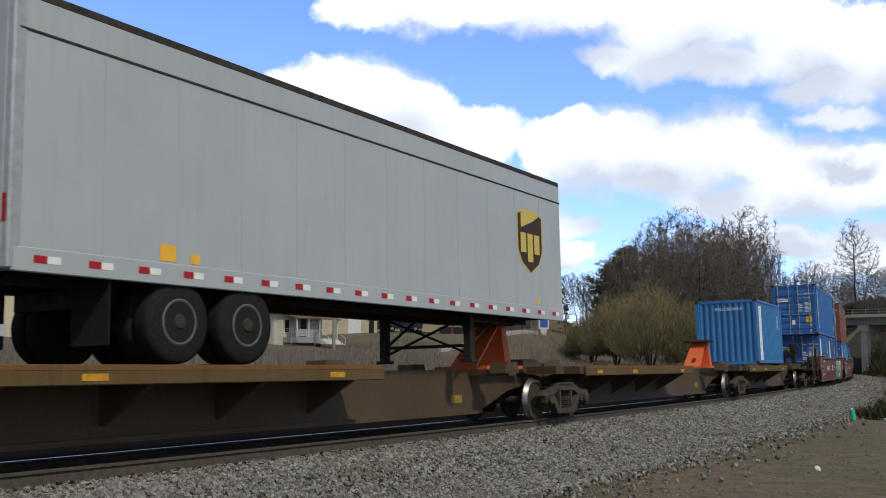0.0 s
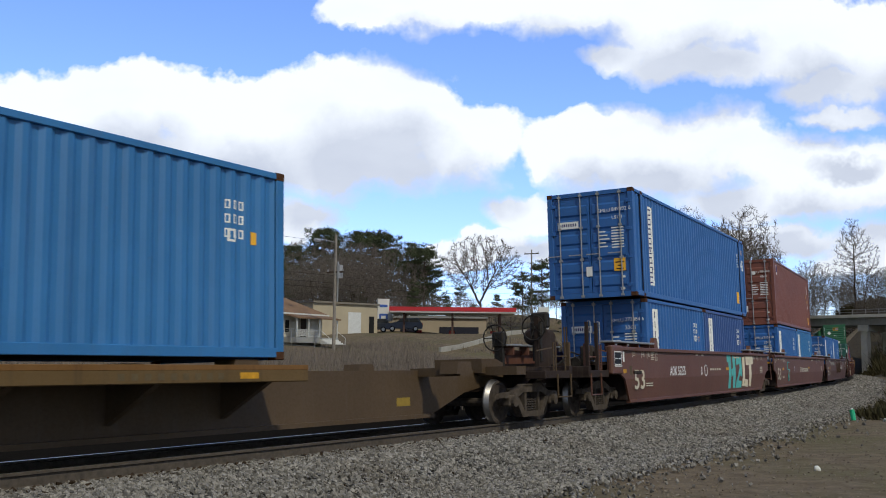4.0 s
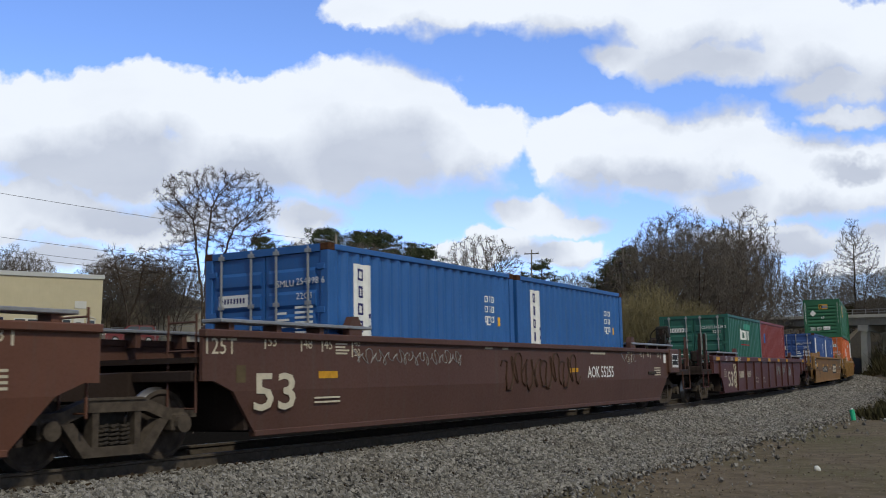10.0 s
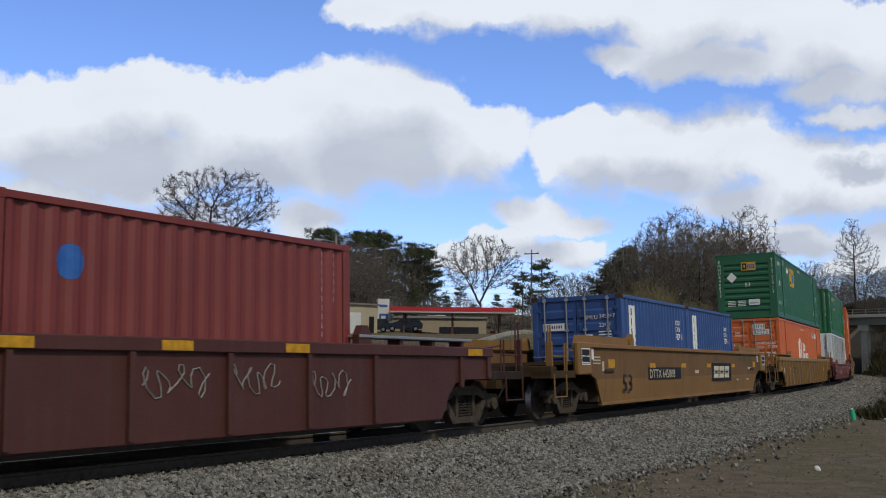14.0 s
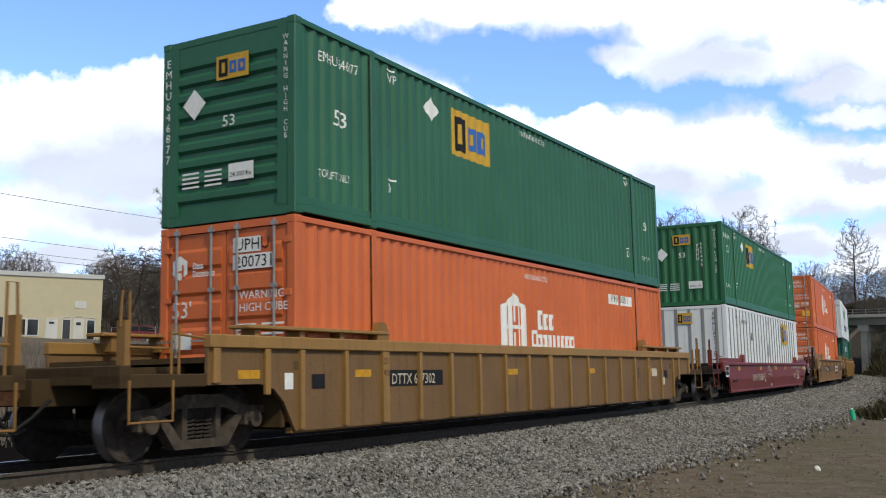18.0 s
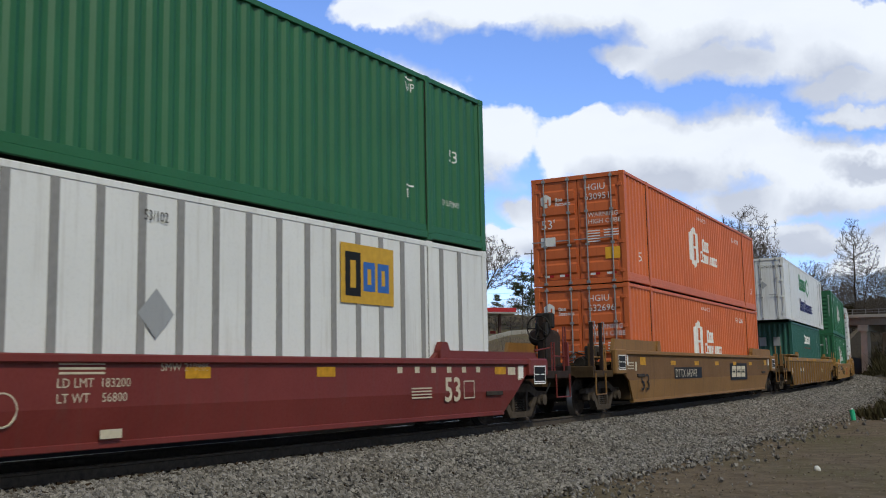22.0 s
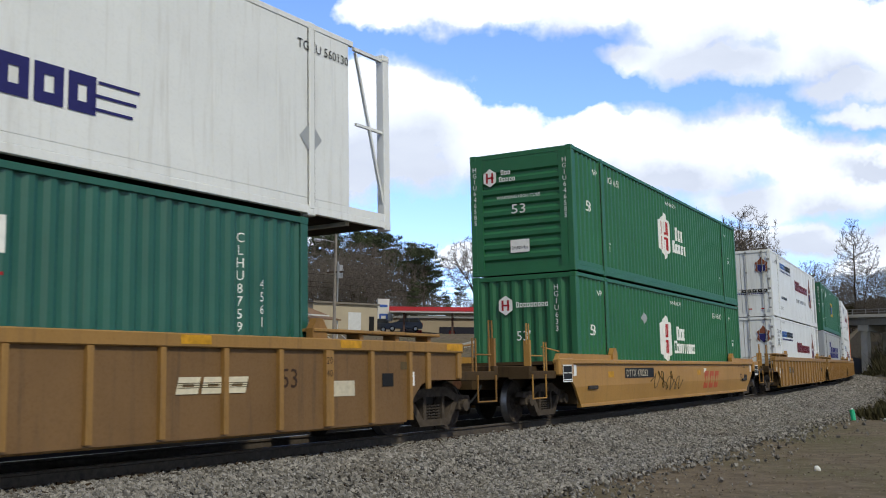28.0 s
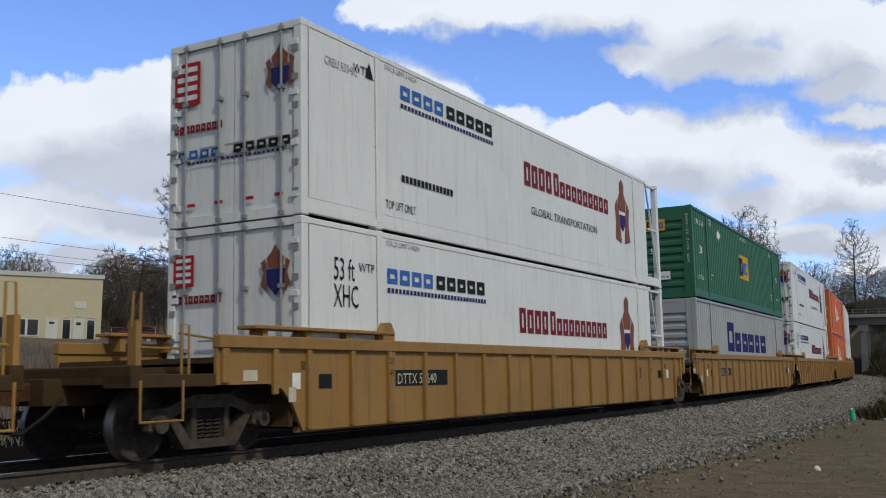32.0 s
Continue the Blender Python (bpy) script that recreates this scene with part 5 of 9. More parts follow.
def trees():
    # single trees that stand out
    big = bare_tree(18.2, 21, [(-0.04, 0.17, 0.83, 0.16, 0.15), (0.10, -0.17, 0.80, 0.18, 0.17), (0.08, -0.25, 0.64, 0.12, 0.10), (-0.05, 0.19, 0.50, 0.12, 0.13), (0.02, 0.0, 0.90, 0.14, 0.10), (-0.02, 0.26, 0.74, 0.10, 0.10), (0.16, -0.27, 0.76, 0.09, 0.10), (0.0, 0.04, 0.68, 0.20, 0.16), (0.04, -0.14, 0.52, 0.12, 0.10)],
                    [[(0, 0.01, -0.02), (0, 0.03, 0.28), (-0.01, 0.08, 0.56), (0, 0.12, 0.70)], [(0.01, -0.02, -0.02), (0.02, -0.04, 0.30), (0.05, -0.10, 0.56), (0.06, -0.13, 0.64)], [(0, 0.0, 0.12), (0.01, 0.02, 0.5), (0.02, 0.0, 0.76)]],
                    2900, 0.0100, 6, bark("dark_twig_ends", (0.07, 0.05, 0.045), (0.135, 0.10, 0.085)), 0.0158, "tall bare winter tree with several rising stems")
    put(big, 71.6, 63.6)
    dead = bare_tree(10.4, 5, [(0, 0.25, 0.80, 0.20, 0.14), (0, -0.25, 0.72, 0.24, 0.18), (0, 0.0, 0.66, 0.3, 0.2)],
                     [[(0, 0, -0.02), (0, 0.03, 0.3), (0, 0.16, 0.62), (0, 0.28, 0.88)], [(0, 0.02, 0.22), (0, -0.12, 0.5), (0, -0.18, 0.85)], [(0, -0.01, 0.18), (0, -0.2, 0.36), (0, -0.4, 0.5)]], 420, 0.013, 3, BARK, 0.025, "half-dead bare tree with crooked limbs")
    put(dead, 64.8, 66.6)
    tall = bare_tree(21.5, 8, [(0, 0.03, 0.80, 0.12, 0.20), (0, -0.10, 0.62, 0.10, 0.20), (0, 0.12, 0.64, 0.09, 0.2), (0, 0, 0.5, 0.16, 0.2)],
                     [[(0, 0.02, -0.02), (0, 0.03, 0.4), (0, 0.03, 0.66)], [(0, -0.03, -0.02), (0, -0.05, 0.3), (0, -0.08, 0.5)]], 1500, 0.0145, 4, TWIG_PALE, 0.0175, "slender tall bare tree with two straight stems")
    put(tall, 196.9, 25.7)
    # sorts that repeat
    a = bare_tree(16, 31, [(0, 0, 0.62, 0.30, 0.36), (0.1, 0.1, 0.5, 0.28, 0.3)], [[(0, 0, -0.02), (0.02, 0, 0.22)], [(0, 0, -0.02), (-0.06, 0.05, 0.25)]], 1900, 0.0088, 4, None, 0.0185)
    b = bare_tree(16, 32, [(0, 0, 0.58, 0.36, 0.40), (-0.1, 0.1, 0.66, 0.2, 0.3)], [[(0, 0, -0.02), (0, 0.03, 0.18)], [(0, 0, -0.02), (0.1, -0.05, 0.2)]], 1900, 0.0088, 4, None, 0.0185)
    c = bare_tree(16, 33, [(0, 0, 0.66, 0.24, 0.33), (0, 0.12, 0.55, 0.2, 0.25)], [[(0, 0, -0.02), (0, 0, 0.4)], [(0, 0, -0.02), (0.06, 0.05, 0.38)]], 1300, 0.0095, 4, TWIG_PALE, 0.019)
    p1 = pine(18, 41, 0.45, 0.25, 1.2)
    p2 = pine(18, 42, 0.3, 0.27, 1.4)
    low = pine(9, 43, 0.05, 0.36, 1.3, "dark evergreen shrub with dense low needles")
    put(a, 143.5, 40.7, (25.0 - ground_z(143.5, 40.7)) / 16)
    put(b, 146.7, 39.6, (24.0 - ground_z(146.7, 39.6)) / 16)
    put(c, 150.8, 33.1, (25.4 - ground_z(150.8, 33.1)) / 16)
    put(p1, 115.5, 84.9, (20.6 - ground_z(115.5, 84.9)) / 18)
    put(p2, 113.3, 81.2, (19.8 - ground_z(113.3, 81.2)) / 18)
    put(low, 140.3, 46.5, 1.3)
    group = "trees on the hill and round the buildings"
    for ob in (a, b, c, p1, p2):
        ob["group"] = group
    bare = [(a, 16), (b, 16), (c, 16)]

    def tops(spots):
        return [(x, y, top - ground_z(x, y)) for x, y, top in spots]
    # hill behind the house: pines on its crest and flank among bare trees
    copies([(p1, 18), (p2, 18)], tops([(99.5, 82.6, 17.5), (96.7, 78.1, 15.6), (118.5, 80.3, 20.2), (116.3, 76.4, 19.9), (122, 78.7, 20.2), (116.4, 69.2, 17.8), (114, 65.9, 16.4), (116.4, 66.3, 14.4), (105.8, 82.3, 16.9), (120.5, 72.5, 18.4)]), 1)
    copies([(a, 16), (b, 16), (b, 16)], tops([(93, 82.4, 13.9), (96.9, 81.7, 15.0), (104.9, 83.6, 17.4), (111.7, 87.5, 18.8), (114.1, 87.4, 19.4), (111.1, 82.8, 19.2), (109.4, 76.2, 18.6), (117.9, 81.4, 19.8), (109.5, 72.4, 17.8), (119.5, 75.3, 18.9), (115.4, 70.7, 18.0), (109.0, 73.0, 16.6), (101.4, 68.1, 14.8), (100.4, 70.5, 14.8),
                                        (97.8, 71.2, 14.0), (96.6, 75.0, 13.3), (98.5, 78.0, 14.5), (103.5, 75.0, 16.0), (107, 70, 15), (104.5, 80.0, 16.5), (112.5, 76.5, 18.2), (113.0, 67.5, 14.8), (113.5, 71.5, 14.5), (101.0, 67.0, 12.6), (101.2, 75.5, 13.6)]), 12)
    # bare crown and a pine over the filling station, small ones beyond
    dome = bare_tree(14.5, 36, [(0, 0, 0.64, 0.44, 0.33), (0.16, -0.2, 0.60, 0.25, 0.25), (-0.1, 0.22, 0.58, 0.25, 0.25)], [[(0, 0, -0.02), (0, 0.01, 0.22), (0.02, -0.06, 0.36)], [(0, 0.01, 0.18), (-0.03, 0.10, 0.36)]], 1700, 0.0125, 4, TWIG_PALE, 0.020, "broad bare tree with a round open crown")
    put(dome, 137.7, 71.0)
    copies([(a, 16), (b, 16), (c, 16)], tops([(150.6, 68.4, 14.3), (147.0, 64.4, 12.5), (143.4, 60.6, 14.4), (157.6, 65.7, 16.6), (149.3, 59.9, 16.3), (145.4, 56.4, 15.5), (155.0, 59.3, 16.8), (141.9, 52.0, 14.9), (137.9, 48.7, 13.6), (146.5, 53.0, 13.0), (127.5, 80.5, 15.0), (131, 77, 13.5)]), 2)
    copies([(a, 16), (low, 9), (b, 16)], tops([(106.3, 64.8, 10.3), (115.0, 69.4, 10.9), (124.3, 73.5, 12.2), (112.9, 63.6, 10.4), (118.0, 64.9, 10.3), (127.5, 68.5, 11.7), (117.6, 60.4, 10.0), (130.3, 63.9, 11.2), (122.6, 57.2, 10.2), (140.9, 65.3, 12.2), (120.5, 62.0, 9.2), (126.0, 62.0, 9.8), (128.5, 57.5, 9.0), (133.0, 54.0, 9.5), (134.0, 60.0, 10.5)]), 23)
    copies([(p2, 18)], tops([(134.5, 58.6, 16.6), (132.0, 60.5, 14.6), (146, 80, 14)]), 3)
    # bare wood before the bridge, with evergreens at its foot
    copies([(b, 16), (a, 16), (b, 16)], tops([(132.1, 40.7, 19.6), (140.7, 41.4, 23.6), (142, 36, 22.2), (147.1, 35.5, 22.3), (129.5, 40.3, 18.6), (134.6, 36.8, 20.0), (144.4, 32.6, 20.5), (150.3, 33.0, 20.3), (133.3, 42.8, 18.6), (135.0, 35.2, 19.4), (138.1, 32.5, 18.8), (137, 39, 18), (140, 44, 19), (146, 43, 20)]), 4)
    copies([(c, 16)], tops([(158.4, 34.8, 22.4), (154.5, 35.5, 23.5)]), 6)
    copies([(p2, 18), (low, 9)], tops([(135.7, 46.8, 17.4), (138, 46.7, 18.4), (139.1, 49.2, 16.6), (134.5, 48.5, 12.5), (137, 44.5, 12), (131, 46, 10)]), 5)
    # round crowns beyond the bridge and scrub on the bank
    copies([(b, 16), (a, 16)], tops([(256.2, 51.4, 25.4), (266.1, 50.3, 28.2), (255.6, 44.6, 26.7), (261.9, 42.7, 24.8), (249.2, 47.8, 23.3), (259.5, 39.7, 21.0), (260.4, 54.6, 23.0)]), 7)
    copies([(c, 16), (a, 16)], tops([(203, 23.6, 19.0), (209.1, 23.1, 20.6), (206.7, 21.2, 21.2), (211.1, 19.9, 22.0), (213.5, 26.6, 16.8)]), 15)
    copies([(b, 16), (a, 16)], scatter(206, 22, 14, 6, 14, 5, 9, 21) + scatter(186, 15, 10, 4, 9, 4, 7, 22) + [(214, 31.5, 8), (219, 33, 9), (222, 30, 10), (208, 28.5, 7), (198, 22, 6), (192, 19.5, 6)], 16)
    # behind the beige building and the dead tree
    copies([(b, 16), (a, 16)], tops([(71.8, 98.3, 14.2), (73.9, 98.7, 15.0), (73.6, 95.5, 14.2), (73.1, 93, 13.0), (68, 100, 13), (73.6, 83.2, 12.1), (76.6, 84.2, 12.9), (80.6, 82.0, 12.5), (81.5, 81.5, 12.0), (84, 86, 13), (88, 84, 13), (86.5, 88, 14), (70.0, 77.0, 11.6), (68.3, 73.6, 11.6), (70.5, 74.6, 12.4), (72.8, 75.2, 12.9), (71.6, 72.4, 12.2), (75.0, 74.2, 12.3), (75.6, 72.4, 11.9), (79.7, 75.9, 12.7), (77.5, 79, 12.5), (74, 80, 12.8)]), 8)
    copies([(low, 9)], [(96, 79, 7), (101.5, 72.5, 7), (104, 69.5, 6.5), (108, 63.5, 6)], 9)
    # thicket on the camera's side by the bridge
    copies([(b, 16), (a, 16)], [(118, 3, 5), (108, -1, 4.5), (128, 2, 5.5), (97, -3, 4), (140, 4, 6), (121, -5, 5), (88, -6, 4), (133, -2, 6), (146, 6, 6.5), (152, 9, 6)], 10)


trees()


def willow(x, y, h, w, n, seed, material, label):
    rnd = random.Random(seed)
    t, stems = Twigs(), []
    for k in range(7):
        a = rnd.uniform(0, 6.28)
        stems.append(Twigs())
        stems[-1].limb(Vector((0, 0, -0.3)), Vector((math.cos(a) * w * 0.15, math.sin(a) * w * 0.15, h * 0.3)), 0.10, 0.06, 5)
    for i in range(n):
        a, k = rnd.uniform(0, 6.28), rnd.random() ** 0.6
        p = Vector((math.cos(a) * 0.4, math.sin(a) * 0.4, 0.2))
        out = Vector((math.cos(a) * w * k, math.sin(a) * w * k, 0))
        top = h * (1 - 0.62 * k * k) * rnd.uniform(0.6, 1.05)
        prev = p.lerp(p + out, 0.55) + Vector((rnd.gauss(0, 0.2), rnd.gauss(0, 0.2), top * 0.55))
        q = p + out * rnd.uniform(0.8, 1.0) + Vector((rnd.gauss(0, 0.25), rnd.gauss(0, 0.25), top))
        t.limb(prev, q, 0.022, 0.008, 3)
        for _ in range(4):
            e = prev.lerp(q, rnd.random())
            t.limb(e, e + Vector((rnd.gauss(0, 0.5), rnd.gauss(0, 0.5), rnd.uniform(0.1, 0.9))), 0.012, 0.006, 3)
    ob = new("bush")
    tagged(ob, label, "bush")
    for k in stems:
        part("stem", k.mesh("stem"), BARK, ob)
    part("crown", t.mesh("crown"), material, ob)["kind"] = "stuff"
    put(ob, x, y)


for i, (x, y, h, w) in enumerate(((93.5, 25.8, 9.0, 4.6), (97.5, 31.0, 7.6, 4.2), (93.5, 21.3, 7.4, 3.4), (100.5, 35.0, 6.0, 3.6))):
    willow(x, y, h, w, 1500, 60 + i, WILLOW, "yellowish leafless willow bush of fine upright twigs")


def brush():
    rnd = np.random.RandomState(9)
    V, F = [], []

    def stem(x, y, h, w):
        z = ground_z(x, y) - 0.05
        dx, dy = rnd.normal(0, 0.22, 2) * h
        a = rnd.rand() * 6.28
        ex, ey = math.cos(a) * w, math.sin(a) * w
        k = len(V)
        V.extend([(x - ex, y - ey, z), (x + ex, y + ey, z), (x + dx * 0.5 + ex * 0.7, y + dy * 0.5 + ey * 0.7, z + h * 0.55), (x + dx, y + dy, z + h)])
        F.extend([(k, k + 1, k + 2), (k, k + 2, k + 3)])
    for _ in range(84000):
        s, lat = rnd.uniform(-2, 116), 8 + 36 * rnd.rand() ** 1.1
        p = beside(s, lat)
        n = noise.noise(Vector((p.x * 0.16, p.y * 0.16, 3)))
        if n < -0.25 or lat > 37 and p.x < 72 or lat > 33 and p.x > 88:
            continue
        h = (0.40 + 0.55 * smooth(8, 15, lat) - 0.25 * smooth(22, 34, lat)) * (0.75 + 0.7 * n) * rnd.uniform(0.5, 1.3)
        stem(p.x, p.y, max(0.15, h), 0.010 + 0.012 * rnd.rand())
    me = bpy.data.meshes.new("dry_brush")
    me.from_pydata(V, [], F)
    me.materials.append(DRY)
    tagged(new("dry_brush", me), "tangled dry grey-brown brush along the railway", "brush", "", "stuff")


brush()


def undergrowth():
    """Dark weeds and briars at the foot of the bank on the camera's side and under the bridge."""
    rnd = np.random.RandomState(19)
    V, F = [], []
    for _ in range(40000):
        if rnd.rand() < 0.52:
            s, lat = 34 + 96 * rnd.rand() ** 1.3, -4.9 - 7 * rnd.rand() ** 1.2
            if lat > -5.4 - 0.9 * noise.noise(Vector((s * 0.2, 0, 7))) and s < 60:
                continue
        else:
            s, lat = 140 + 90 * rnd.rand(), -4.0 - 17 * rnd.rand()
        p = beside(s, lat)
        h = rnd.uniform(0.15, 0.5) + (1.5 + 1.2 * (s > 140)) * rnd.rand() * smooth(45, 90, s) * smooth(4.0, 6.5, -lat)
        k, a = len(V), rnd.rand() * 6.28
        z, w = ground_z(p.x, p.y) - 0.05, 0.03 + (0.05 + 0.07 * (s > 140)) * rnd.rand()
        dx, dy = rnd.normal(0, 0.4, 2) * h
        ex, ey = math.cos(a) * w, math.sin(a) * w
        V.extend([(p.x - ex, p.y - ey, z), (p.x + ex, p.y + ey, z), (p.x + dx, p.y + dy, z + h)])
        F.append((k, k + 1, k + 2))
    me = bpy.data.meshes.new("undergrowth")
    me.from_pydata(V, [], F)
    me.materials.append(bark("dark_weeds", (0.028, 0.03, 0.014), (0.085, 0.07, 0.04)))
    tagged(new("undergrowth", me), "dark tangled weeds and briars along the bank", "weeds", "", "stuff")


undergrowth()


# ---- buildings and street things ----
def stucco(name, rgb, amount=0.2):
    return paint(name, rgb, grime=tuple(c * 0.5 for c in rgb), amount=amount, rough=0.85, fade=0.05)


GLASS = None


def glass():
    global GLASS
    if GLASS is None:
        m, nt, ns, ln, bs = nodes_of("dark_window_glass")
        bs.inputs["Base Color"].default_value = (0.02, 0.022, 0.026, 1)
        bs.inputs["Roughness"].default_value = 0.06
        GLASS = m
    return GLASS


def wall_frame(x, y, z, ax, ay):
    """A frame with x along a facade (as seen from the front), y into the building."""
    d = Vector((ax, ay, 0)).normalized()
    return Matrix(((d.x, -d.y, 0, x), (d.y, d.x, 0, y), (0, 0, 1, z), (0, 0, 0, 1)))


def opening(thing, x, z, w, h, kind, trim, y=0.0):
    """A window or door set in a wall, with its frame."""
    if kind == "window":
        o = part("window", boxed(x, x + w, y - 0.03, y + 0.02, z, z + h), glass(), thing)
    else:
        o = part("door", boxed(x, x + w, y - 0.04, y + 0.02, z, z + h, 0.005), trim, thing)
    bm = bmesh.new()
    t = 0.09
    for b in ((x - t, x, z - t, z + h + t), (x + w, x + w + t, z - t, z + h + t), (x, x + w, z + h, z + h + t), (x, x + w, z - t, z)):
        box(bm, b[0], b[1], y - 0.06, y + 0.02, b[2], b[3])
    part("window_frame" if kind == "window" else "door_frame", bm, trim, o)
    return o


TRIM_WHITE = stucco("white_trim_paint", (0.62, 0.62, 0.60))


def beige_building():
    st = stucco("cream_painted_block", (0.56, 0.50, 0.35))
    ob = new("shop_building")
    tagged(ob, "two-storey cream painted block building with white doors", "building")
    ob.matrix_basis = wall_frame(47.0, 73.0, 2.1, 0.875, -0.485)
    L = 15.6
    part("wall", boxed(0, L, 0, 13, -0.6, 6.05), st, ob)
    part("roof", boxed(-0.1, L + 0.12, -0.12, 13.1, 6.05, 6.45, 0.02), stucco("white_roof_coping", (0.55, 0.56, 0.56)), ob)
    for x, w in ((L - 1.2, 0.62), (L - 3.28, 0.62)):
        opening(ob, x, 0.55, w, 1.75, "window", TRIM_WHITE)
        part("arch", build_bm(lambda bm: lathe_half(bm, x + w / 2, 2.35, 0.46)), TRIM_WHITE, ob)
    d = opening(ob, L - 2.3, 0.3, 0.72, 2.05, "door", TRIM_WHITE)
    part("fanlight", boxed(L - 2.15, L - 1.75, -0.06, -0.03, 1.85, 2.1), glass(), d)
    part("arch", build_bm(lambda bm: lathe_half(bm, L - 1.94, 2.42, 0.5)), TRIM_WHITE, ob)
    d = opening(ob, L - 4.65, 0.2, 0.85, 2.1, "door", TRIM_WHITE)
    part("fanlight", boxed(L - 4.45, L - 4.0, -0.06, -0.03, 1.9, 2.1), glass(), d)
    for x in (L - 6.2, L - 7.25, L - 12.0, L - 13.2):
        opening(ob, x, 0.9, 0.85, 1.35, "window", TRIM_WHITE)
    opening(ob, L - 9.3, 0.1, 1.0, 2.2, "window", plain("dark_purple_frame", (0.03, 0.025, 0.06)))
    part("sign_board", boxed(L - 2.35, L - 1.35, -0.05, 0.02, 3.35, 4.0), TRIM_WHITE, ob, "blank white sign board")
    for z in (1.2, 3.0, 4.6):
        part("block_course", boxed(0, L, -0.006, 0.01, z, z + 0.03), st, ob)


def lathe_half(bm, x, z, r):
    n = 10
    pts = [(x + r * math.cos(math.pi * i / n), z + r * 0.55 * math.sin(math.pi * i / n)) for i in range(n + 1)]
    inner = [(x + (r - 0.08) * math.cos(math.pi * i / n), z + (r - 0.1) * 0.55 * math.sin(math.pi * i / n)) for i in range(n + 1)]
    for i in range(n):
        prism(bm, [pts[i], pts[i + 1], inner[i + 1], inner[i]], -0.07, 0.01)


def house():
    siding = stucco("pale_cream_siding", (0.57, 0.54, 0.46))
    roof = paint("brown_shingle_roof", (0.20, 0.125, 0.075), grime=(0.1, 0.065, 0.04), amount=0.5, rough=0.95, streak=False)
    ob = new("house")
    tagged(ob, "small pale house with a brown hip roof and a porch", "house")
    X0, X1, Y0, Y1, Z = 65.2, 73.0, 47.7, 56.0, 2.4
    ob.matrix_basis = Matrix.Translation((64.75, 48.25, 2.72)) @ Matrix.Scale(0.81, 4) @ Matrix.Translation((-X0, -Y0, -Z))
    part("wall", boxed(X0, X1, Y0, Y1, Z - 0.5, Z + 3.0), siding, ob)
    for i in range(15):
        z = Z + i * 0.2
        part("siding_board", shape(("siding_a",), lambda bm: box(bm, X0 - 0.014, X0, Y0, Y1, 0, 0.185)), siding, ob, "", (0, 0, z))
        part("siding_board", shape(("siding_b",), lambda bm: box(bm, X0, X1, Y0 - 0.014, Y0, 0, 0.185)), siding, ob, "", (0, 0, z))

    def hip(bm):
        e = 0.55
        quads(bm, [(X0 - e, Y0 - e, Z + 2.95), (X1 + e, Y0 - e, Z + 2.95), (X1 + e, Y1 + e, Z + 2.95), (X0 - e, Y1 + e, Z + 2.95), (69.1, 51.3, Z + 5.2), (69.1, 52.6, Z + 5.2)],
              [(0, 1, 4), (1, 2, 5, 4), (2, 3, 5), (3, 0, 4, 5), (0, 3, 2, 1)])
    part("roof", build_bm(hip), roof, ob)
    part("chimney", boxed(68.9, 69.3, 51.9, 52.3, Z + 4.9, Z + 5.5), RUST, ob)
    part("fascia", build_bm(lambda bm: [box(bm, X0 - 0.57, X0 - 0.5, Y0 - 0.57, Y1 + 0.57, Z + 2.82, Z + 2.98), box(bm, X0 - 0.5, X1 + 0.57, Y0 - 0.57, Y0 - 0.5, Z + 2.82, Z + 2.98)]), TRIM_WHITE, ob)
    # windows of the gable side (facing -x)
    for y, w, h, z in ((54.2, 0.45, 0.6, 1.5), (53.4, 0.45, 0.6, 1.5), (49.6, 0.55, 1.35, 0.9)):
        o = part("window", boxed(X0 - 0.04, X0 + 0.02, y - w, y, Z + z, Z + z + h), glass(), ob)
        part("window_frame", build_bm(lambda bm: [box(bm, X0 - 0.06, X0, y - w - 0.08, y - w, Z + z - 0.08, Z + z + h + 0.08), box(bm, X0 - 0.06, X0, y, y + 0.08, Z + z - 0.08, Z + z + h + 0.08), box(bm, X0 - 0.06, X0, y - w, y, Z + z + h, Z + z + h + 0.08), box(bm, X0 - 0.06, X0, y - w, y, Z + z - 0.08, Z + z)]), TRIM_WHITE, o)
    part("window", boxed(X0 + 1.7, X0 + 2.3, Y0 - 0.04, Y0 + 0.02, Z + 0.9, Z + 2.2), glass(), ob)
    part("door", boxed(X0 + 4.2, X0 + 5.1, Y0 - 0.04, Y0 + 0.02, Z + 0.45, Z + 2.5), plain("dark_door", (0.04, 0.03, 0.025)), ob)
    part("porch_floor", boxed(X0 + 1.4, X1 + 0.6, Y0 - 1.9, Y0 - 0.02, Z - 0.2, Z + 0.4), stucco("porch_grey", (0.32, 0.32, 0.31)), ob)
    part("porch_roof", build_bm(lambda bm: quads(bm, [(X0 + 1.2, Y0 - 2.1, Z + 2.35), (X1 + 0.8, Y0 - 2.1, Z + 2.35), (X1 + 0.8, Y0, Z + 2.8), (X0 + 1.2, Y0, Z + 2.8), (X0 + 1.2, Y0 - 2.1, Z + 2.5), (X1 + 0.8, Y0 - 2.1, Z + 2.5), (X1 + 0.8, Y0, Z + 2.92), (X0 + 1.2, Y0, Z + 2.92)],
                                                 [(0, 1, 2, 3), (4, 7, 6, 5), (0, 4, 5, 1), (1, 5, 6, 2), (3, 2, 6, 7), (0, 3, 7, 4)])), roof, ob)
